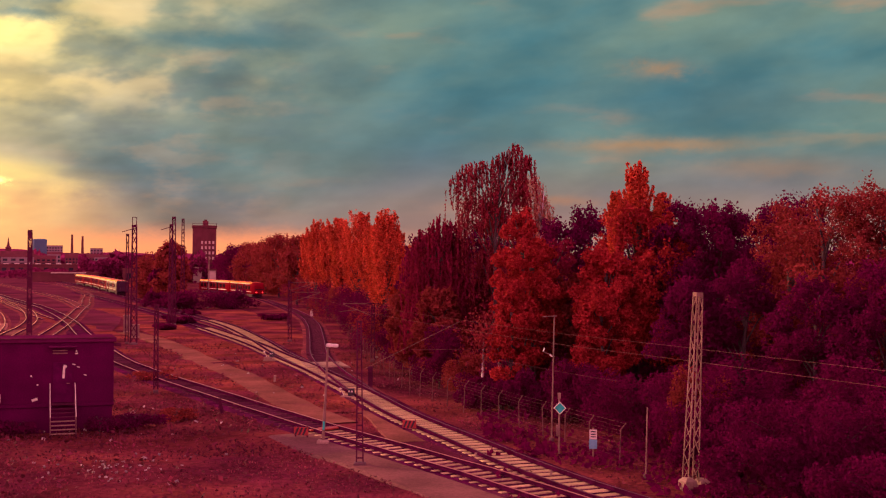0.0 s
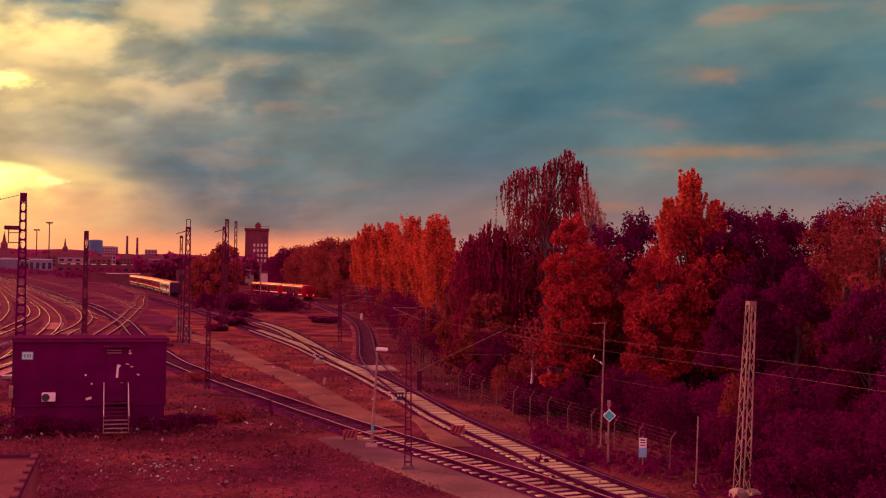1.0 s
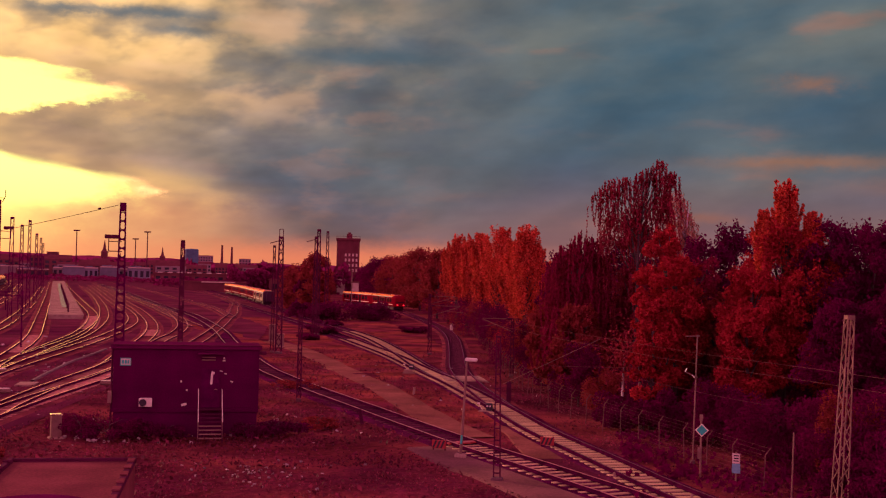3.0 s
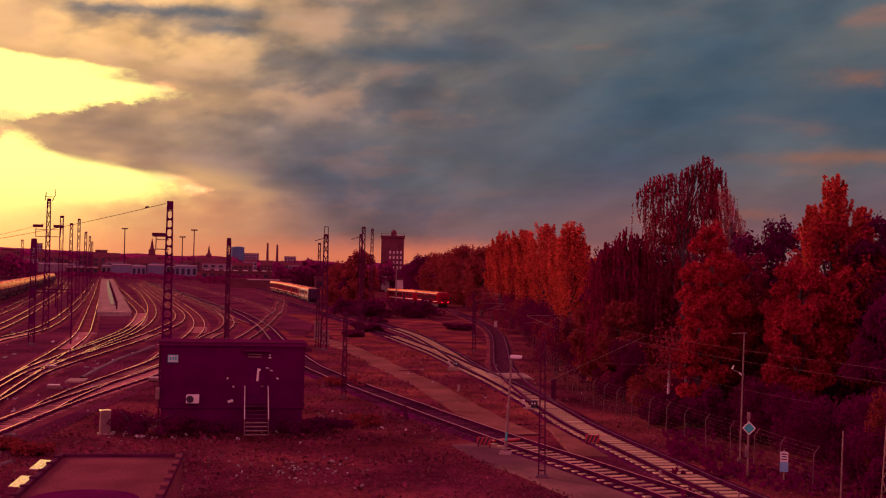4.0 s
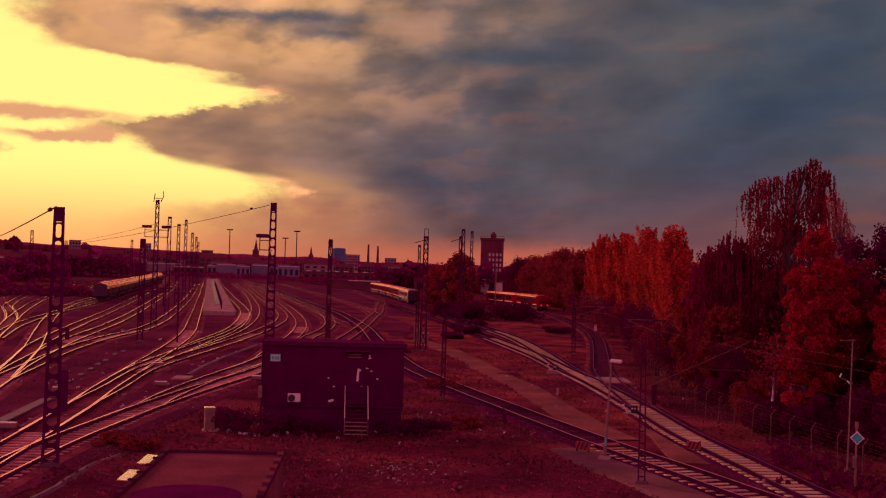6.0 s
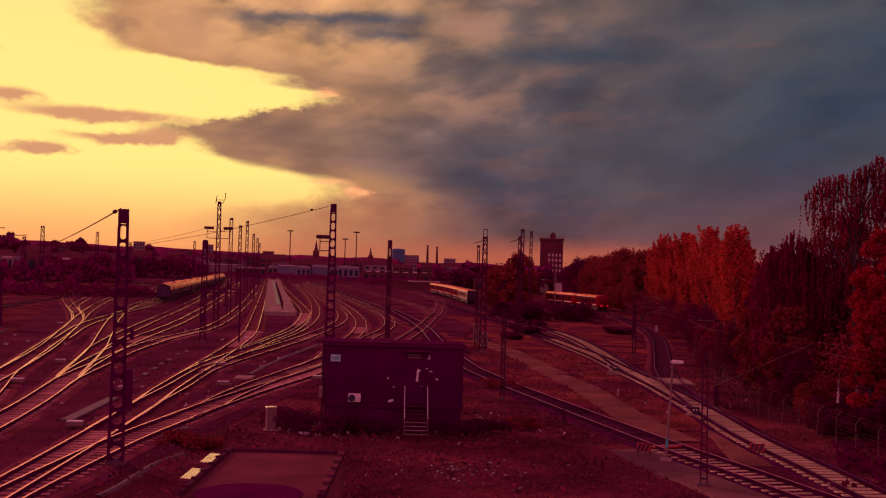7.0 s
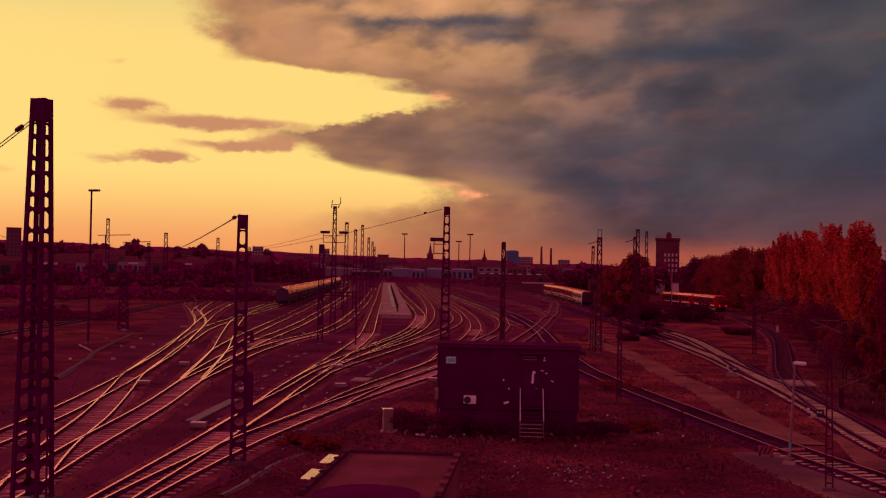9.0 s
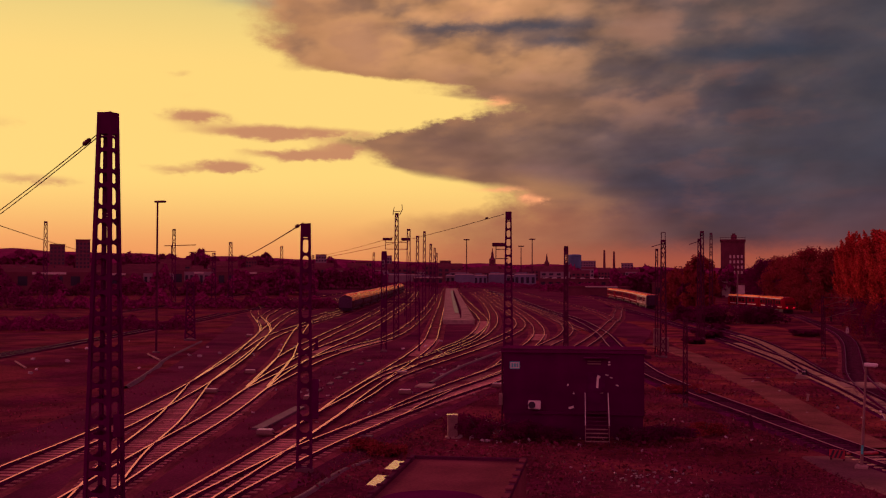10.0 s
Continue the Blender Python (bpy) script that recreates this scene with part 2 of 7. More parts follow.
PAVING = material("worn_asphalt", (0.175, 0.088, 0.076), 0.85, var=0.25, scale=0.4, fine=8.0, bump=0.5, second=(0.20, 0.095, 0.075), second_amount=0.6, spec=0.08)
RAIL = material("polished_rail_steel", (1.0, 0.4, 0.58), 0.14, 0.8, var=0.08, scale=0.6, fine=20.0, bump=0.02, tint=(1.0, 0.4, 0.58))
RAIL_WORN = material("bright_worn_rail", (0.42, 0.19, 0.16), 0.4, 0.3, var=0.15, scale=0.6, fine=20.0, bump=0.02, tint=(1.0, 0.6, 0.5))
RAIL_DULL = material("dull_rail_steel", (0.105, 0.036, 0.042), 0.6, 0.2, var=0.25, scale=0.6, fine=20.0, bump=0.05, second=(0.03, 0.012, 0.014), second_amount=0.6, spec=0.4)
RAIL_RUST = material("rusty_rail_side", (0.06, 0.005, 0.034), 0.85, 0.0, var=0.4, scale=2.0, fine=30.0, spec=0.08)
RAIL_BROWN = material("brown_rail_side", (0.1, 0.009, 0.05), 0.85, 0.0, var=0.4, scale=2.0, fine=30.0, spec=0.08)
SLEEPER_C = material("weathered_concrete_sleeper", (0.52, 0.42, 0.2), 0.85, var=0.22, scale=1.2, fine=14.0, bump=0.4, pieces=0.2, second=(0.46, 0.28, 0.15), second_amount=0.4, spec=0.1)
SLEEPER_W = material("weathered_wood_sleeper", (0.5, 0.37, 0.19), 0.85, var=0.35, scale=2.0, fine=22.0, bump=0.6, pieces=0.3, second=(0.2, 0.09, 0.07), second_amount=0.5, spec=0.1)
CONCRETE_DARK = material("old_dark_concrete", (0.12, 0.058, 0.058), 0.9, var=0.25, scale=0.8, fine=12.0, bump=0.35)
SLEEPER_D = material("dark_wood_sleeper", (0.1, 0.028, 0.048), 0.85, var=0.35, scale=2.0, fine=22.0, bump=0.6, pieces=0.35, spec=0.08)
SLEEPER_Y = material("rusty_wood_sleeper", (0.5, 0.24, 0.17), 0.85, var=0.35, scale=2.0, fine=22.0, bump=0.6, pieces=0.35, spec=0.1)
YARD_BALLAST = material("brown_yard_ballast", (0.215, 0.054, 0.058), 0.75, var=0.4, scale=0.5, fine=9.0, bump=1.0, second=(0.12, 0.022, 0.042), second_amount=0.7, spec=0.13, tint=(1.0, 0.4, 0.36))
DRY_GRASS = material("orange_dry_grass", (0.23, 0.054, 0.038), 0.95, var=0.5, scale=0.3, fine=4.0, bump=1.0, second=(0.13, 0.022, 0.04), second_amount=0.9, wear_low=0.40, wear_high=0.60, spec=0.08)
WIRE = material("dull_wire", (0.20, 0.085, 0.075), 0.8, 0.0, var=0.1, bump=0.0, spec=0.1)
CONCRETE = material("stained_concrete", (0.36, 0.26, 0.18), 0.85, var=0.25, scale=0.8, fine=12.0, bump=0.35, second=(0.24, 0.14, 0.10), second_amount=0.6, spec=0.1)
STEEL_DARK = material("dark_painted_steel", (0.088, 0.014, 0.04), 0.6, 0.1, var=0.3, scale=1.5, fine=25.0, bump=0.2, second=(0.1, 0.02, 0.04), second_amount=0.7, spec=0.12)
STEEL_GREY = material("galvanised_steel", (0.25, 0.155, 0.115), 0.6, 0.1, var=0.25, scale=1.5, fine=25.0, bump=0.2, second=(0.17, 0.085, 0.065), second_amount=0.6, spec=0.1)
FENCE_STEEL = material("weathered_fence_wire", (0.17, 0.075, 0.07), 0.7, 0.0, var=0.3, scale=1.5, fine=25.0, bump=0.2, second=(0.1, 0.04, 0.04), second_amount=0.6, spec=0.1)
HUT_WALL = material("dark_brown_plaster", (0.088, 0.003, 0.044), 0.85, var=0.2, scale=0.7, fine=14.0, bump=0.3, second=(0.074, 0.004, 0.038), second_amount=0.7, spec=0.06)
HUT_ROOF = material("bitumen_roof_edge", (0.11, 0.009, 0.054), 0.85, var=0.2, scale=0.8, fine=16.0, bump=0.4, spec=0.08)
DOOR_PAINT = material("dark_door_paint", (0.088, 0.004, 0.048), 0.7, 0.0, var=0.25, scale=2.0, spec=0.1)
PLATE = material("pale_sheet_metal", (1.0, 0.72, 0.50), 0.22, 1.0, var=0.2, scale=1.0, bump=0.05)
# copy of the dark mast steel, with a lifted shadow tone in its colour
STEEL_LIFTED = material("shade_lifted_dark_steel", (0.095, 0.003, 0.05), 0.75, 0.0, var=0.2, scale=1.5, fine=25.0, bump=0.2, second=(0.08, 0.004, 0.042), second_amount=0.7, spec=0.08)
SHED_ROOF = material("roofing_felt", (0.2, 0.06, 0.06), 0.8, var=0.28, scale=0.45, fine=10.0, bump=0.4, second=(0.12, 0.03, 0.04), second_amount=0.7, spec=0.08)
WHITE = material("white_paint", (0.70, 0.66, 0.48), 0.5, var=0.12, scale=3.0, bump=0.08)
BROWN_SKIN = material("dull_brown_train_paint", (0.085, 0.032, 0.036), 0.6, 0.0, var=0.2, scale=0.5, fine=5.0, bump=0.03, spec=0.1)
CREAM = material("cream_train_paint", (0.24, 0.16, 0.1), 0.45, 0.0, var=0.15, scale=0.5, fine=5.0, bump=0.03, spec=0.2)
TRAIN_ROOF = material("weathered_train_roof", (1.0, 0.42, 0.28), 0.2, 1.0, var=0.15, scale=0.4, fine=4.0, bump=0.02, tint=(1.0, 0.42, 0.28))
RED_PAINT = material("red_train_paint", (0.21, 0.005, 0.014), 0.4, 0.0, var=0.12, scale=0.5, fine=5.0, bump=0.03, spec=0.12)
TRAIN_DARK = material("dark_train_front", (0.05, 0.005, 0.03), 0.4, 0.1, var=0.2)
GLASS = material("dark_window_glass", (0.02, 0.016, 0.024), 0.12, 0.0, var=0.1, bump=0.0, spec=0.35)
BRICK = material("dark_red_brick", (0.14, 0.04, 0.046), 0.9, var=0.25, scale=0.25, fine=2.5, bump=0.4, second=(0.09, 0.024, 0.03), second_amount=0.6, spec=0.08)
PALE_PANE = material("pale_window_panel", (0.52, 0.42, 0.30), 0.4, var=0.15, scale=0.8, bump=0.02)
SIGN_BLUE = material("blue_sign_enamel", (0.02, 0.50, 0.34), 0.4, var=0.15, scale=6.0, bump=0.03)
SIGN_PALE = material("faded_blue_sign", (0.16, 0.42, 0.44), 0.45, var=0.15, scale=6.0, bump=0.03)
SIGN_RED = material("red_sign_enamel", (0.34, 0.032, 0.026), 0.45, var=0.15, scale=6.0, bump=0.03)
BLACK_PAINT = material("black_sign_paint", (0.03, 0.02, 0.025), 0.5, var=0.2, bump=0.03)
# haze of distance is mixed into the next four base colours
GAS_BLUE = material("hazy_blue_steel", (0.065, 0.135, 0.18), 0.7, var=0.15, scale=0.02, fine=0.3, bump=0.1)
FAR_GREY = material("hazy_grey_facade", (0.24, 0.17, 0.16), 0.9, var=0.2, scale=0.03, fine=0.3, bump=0.1, spec=0.1)
FAR_DARK = material("hazy_dark_facade", (0.15, 0.045, 0.05), 0.9, var=0.25, scale=0.03, fine=0.3, bump=0.1, spec=0.1)
FAR_HALL = material("hazy_pale_hall", (0.165, 0.155, 0.185), 0.6, var=0.25, scale=0.03, fine=0.3, bump=0.1)
FAR_WOOD = material("far_woodland", (0.21, 0.02, 0.078), 0.95, var=0.35, scale=0.03, fine=0.25, bump=0.8, island=0.25, spec=0.08)
BARK = material("brown_bark", (0.075, 0.045, 0.040), 0.95, var=0.35, scale=1.5, fine=9.0, bump=0.8)
BIRCH_BARK = material("pale_birch_bark", (0.46, 0.38, 0.34), 0.9, var=0.4, scale=2.0, fine=6.0, bump=0.5, second=(0.06, 0.04, 0.04), second_amount=0.9)
LEAF_ORANGE = material("orange_autumn_leaves", (0.56, 0.092, 0.042), 0.6, var=0.2, scale=0.35, fine=5.0, bump=0.0, island=0.45, through_light=0.22, spec=0.08)
LEAF_RED = material("red_autumn_leaves", (0.38, 0.032, 0.032), 0.6, var=0.25, scale=0.4, fine=5.0, bump=0.0, island=0.32, through_light=0.2, spec=0.08)
LEAF_DARK = material("dark_autumn_leaves", (0.132, 0.0045, 0.053), 0.7, var=0.15, scale=0.4, fine=5.0, bump=0.0, island=0.15, through_light=0.4, spec=0.05)
LEAF_BIRCH = material("dark_red_birch_leaves", (0.27, 0.032, 0.046), 0.6, var=0.25, scale=0.4, fine=5.0, bump=0.0, island=0.3, through_light=0.4, spec=0.08)
LEAF_WINE = material("wine_red_leaves", (0.22, 0.014, 0.045), 0.6, var=0.2, scale=0.4, fine=5.0, bump=0.0, island=0.25, through_light=0.3, spec=0.06)
LEAF_PALE = material("thin_pinkish_birch_leaves", (0.46, 0.16, 0.12), 0.6, var=0.3, scale=0.4, fine=5.0, bump=0.0, island=0.4, through_light=0.5, spec=0.08)
LEAF_RUST = material("rust_brown_leaves", (0.26, 0.04, 0.036), 0.6, var=0.25, scale=0.4, fine=5.0, bump=0.0, island=0.22, through_light=0.22, spec=0.08)
WEED = material("dry_weeds", (0.15, 0.022, 0.04), 0.8, var=0.4, scale=0.25, fine=4.0, bump=0.0, island=0.5, through_light=0.25, spec=0.2)
RUBBLE = material("pale_rubble", (0.42, 0.33, 0.28), 0.8, var=0.3, scale=2.0, fine=9.0, pieces=0.3, island=0.4)
TAIL_RED = lamp_glow("red_tail_lamp", (1.0, 0.03, 0.03), 2.5)


# ---- mesh tools ----
class Shape:
    """Corners and faces of one mesh."""

    def __init__(self):
        self.v, self.f = [], []

    def add(self, verts, faces):
        n = len(self.v)
        self.v += [tuple(p) for p in verts]
        self.f += [tuple(i + n for i in q) for q in faces]
        return self

    def box(self, c, s, rot=None, bevel=0.0):
        hx, hy, hz = s[0] / 2, s[1] / 2, s[2] / 2
        if bevel <= 0:
            vs = [Vector((a * hx, b * hy, d * hz)) for d in (-1, 1) for a, b in ((-1, -1), (1, -1), (1, 1), (-1, 1))]
            fs = [(3, 2, 1, 0), (4, 5, 6, 7), (0, 1, 5, 4), (1, 2, 6, 5), (2, 3, 7, 6), (3, 0, 4, 7)]
        else:
            k = min(bevel, hx * 0.6, hy * 0.6, hz * 0.6)
            ring = lambda ox, oy, zz: [Vector((a * (hx - ox), b * (hy - oy), zz)) for a, b in ((-1, -1), (1, -1), (1, 1), (-1, 1))]
            vs = ring(k, k, -hz) + ring(0, 0, -hz + k) + ring(0, 0, hz - k) + ring(k, k, hz)
            fs = [(3, 2, 1, 0), (12, 13, 14, 15)]
            for r in range(3):
                fs += [(4 * r + i, 4 * r + (i + 1) % 4, 4 * r + 4 + (i + 1) % 4, 4 * r + 4 + i) for i in range(4)]
        if rot is not None:
            vs = [rot @ p for p in vs]
        return self.add([p + Vector(c) for p in vs], fs)

    def beam(self, p, q, w, h=None, bevel=0.0, up=(0, 0, 1)):
        p, q = Vector(p), Vector(q)
        d = q - p
        L = d.length
        zax = d.normalized()
        ref = Vector(up)
        if abs(zax.dot(ref)) > 0.98:
            ref = Vector((0, 1, 0))
        xax = ref.cross(zax).normalized()
        yax = zax.cross(xax)
        rot = Matrix((xax, yax, zax)).transposed()
        return self.box((p + q) / 2, (w, h or w, L), rot, bevel)

    def tube(self, p, q, r0, r1=None, n=8, caps=True):
        p, q = Vector(p), Vector(q)
        r1 = r0 if r1 is None else r1
        zax = (q - p).normalized()
        ref = Vector((0, 0, 1)) if abs(zax.z) < 0.9 else Vector((1, 0, 0))
        xax = ref.cross(zax).normalized()
        yax = zax.cross(xax)
        vs = []
        for c, r in ((p, r0), (q, r1)):
            vs += [c + (xax * math.cos(2 * math.pi * i / n) + yax * math.sin(2 * math.pi * i / n)) * r for i in range(n)]
        fs = [(i, (i + 1) % n, n + (i + 1) % n, n + i) for i in range(n)]
        if caps:
            fs += [tuple(range(n - 1, -1, -1)), tuple(range(n, 2 * n))]
        return self.add(vs, fs)

    def lathe(self, c, rings, n=16):
        """rings: (radius, height) from below."""
        vs, fs = [], []
        for r, h in rings:
            vs += [(c[0] + r * math.cos(2 * math.pi * i / n), c[1] + r * math.sin(2 * math.pi * i / n), c[2] + h) for i in range(n)]
        for k in range(len(rings) - 1):
            fs += [(k * n + i, k * n + (i + 1) % n, (k + 1) * n + (i + 1) % n, (k + 1) * n + i) for i in range(n)]
        fs += [tuple(range(n - 1, -1, -1)), tuple(range((len(rings) - 1) * n, len(rings) * n))]
        return self.add(vs, fs)

    def mesh(self, name, mat, smooth=False):
        me = bpy.data.meshes.new(name)
        me.from_pydata(self.v, [], self.f)
        me.materials.append(mat)
        if smooth:
            me.shade_smooth()
        me.update()
        return me


def part(name, shape, mat, parent=None, label="", smooth=False, at=None):
    me = shape if isinstance(shape, bpy.types.Mesh) else shape.mesh(name, mat, smooth)
    ob = new(name, me)
    if parent is not None:
        ob.parent = parent
    if at is not None:
        ob.matrix_basis = at
    if label:
        tagged(ob, label)
    return ob


def thing(name, label, category, m=None, group="", kind=""):
    ob = new(name)
    ob.empty_display_size = 0.2
    if m is not None:
        ob.matrix_basis = m
    return tagged(ob, label, category, group, kind)


def quad_mesh(name, corners, mat):
    """A mesh from an array (n, 4, 3) of separate quads."""
    n = len(corners)
    me = bpy.data.meshes.new(name)
    me.vertices.add(n * 4)
    me.vertices.foreach_set("co", np.ascontiguousarray(corners, np.float32).ravel())
    me.loops.add(n * 4)
    me.loops.foreach_set("vertex_index", np.arange(n * 4, dtype=np.int32))
    me.polygons.add(n)
    me.polygons.foreach_set("loop_start", np.arange(0, n * 4, 4, dtype=np.int32))
    me.materials.append(mat)
    me.update(calc_edges=True)
    return me


def cable(pts, r, n=5):
    """One continuous tube through the given places."""
    s = Shape()
    pts = [Vector(p) for p in pts]
    for i, p in enumerate(pts):
        d = (pts[min(i + 1, len(pts) - 1)] - pts[max(i - 1, 0)]).normalized()
        a = d.cross(Vector((0, 0, 1))).normalized()
        b = a.cross(d)
        s.v += [tuple(p + (a * math.cos(2 * math.pi * k / n) + b * math.sin(2 * math.pi * k / n)) * r) for k in range(n)]
    for i in range(len(pts) - 1):
        s.f += [(i * n + k, i * n + (k + 1) % n, (i + 1) * n + (k + 1) % n, (i + 1) * n + k) for k in range(n)]
    return s


def glide(ctrl, spacing):
    """Even points along a smooth line through the given places."""
    p = np.array(ctrl, float)
    p = np.vstack([2 * p[0] - p[1], p, 2 * p[-1] - p[-2]])
    out = []
    for i in range(1, len(p) - 2):
        t = np.linspace(0, 1, 24, endpoint=False)[:, None]
        a, b, c, d = p[i - 1], p[i], p[i + 1], p[i + 2]
        out.append(0.5 * (2 * b + (c - a) * t + (2 * a - 5 * b + 4 * c - d) * t**2 + (3 * b - a - 3 * c + d) * t**3))
    out = np.vstack(out + [p[-2:-1]])
    s = np.r_[0, np.cumsum(np.linalg.norm(np.diff(out, axis=0), axis=1))]
    n = max(int(s[-1] / spacing), 2)
    w = np.linspace(0, s[-1], n + 1)
    return np.stack([np.interp(w, s, out[:, k]) for k in range(out.shape[1])], 1)


def sides(pts):
    d = np.gradient(pts[:, :2], axis=0)
    d /= np.linalg.norm(d, axis=1, keepdims=True)
    return d, np.stack([d[:, 1], -d[:, 0]], 1)


def sweep(pts, profile, closed=True):
    """profile: (offset to the right, height) pairs carried along pts."""
    _, side = sides(pts)
    s, n = Shape(), len(profile)
    for p, q in zip(pts, side):
        s.v += [(p[0] + q[0] * o, p[1] + q[1] * o, h) for o, h in profile]
    m = n if closed else n - 1
    for i in range(len(pts) - 1):
        s.f += [(i * n + k, i * n + (k + 1) % n, (i + 1) * n + (k + 1) % n, (i + 1) * n + k) for k in range(m)]
    if closed:
        s.f += [tuple(range(n - 1, -1, -1)), tuple((len(pts) - 1) * n + k for k in range(n))]
    return s


def az(a, d, z=0.0):
    """A place at azimuth a (degrees to the left of ahead) and distance d from the bridge."""
    return (-math.sin(radians(a)) * d, math.cos(radians(a)) * d, z)


rng = np.random.default_rng(7)


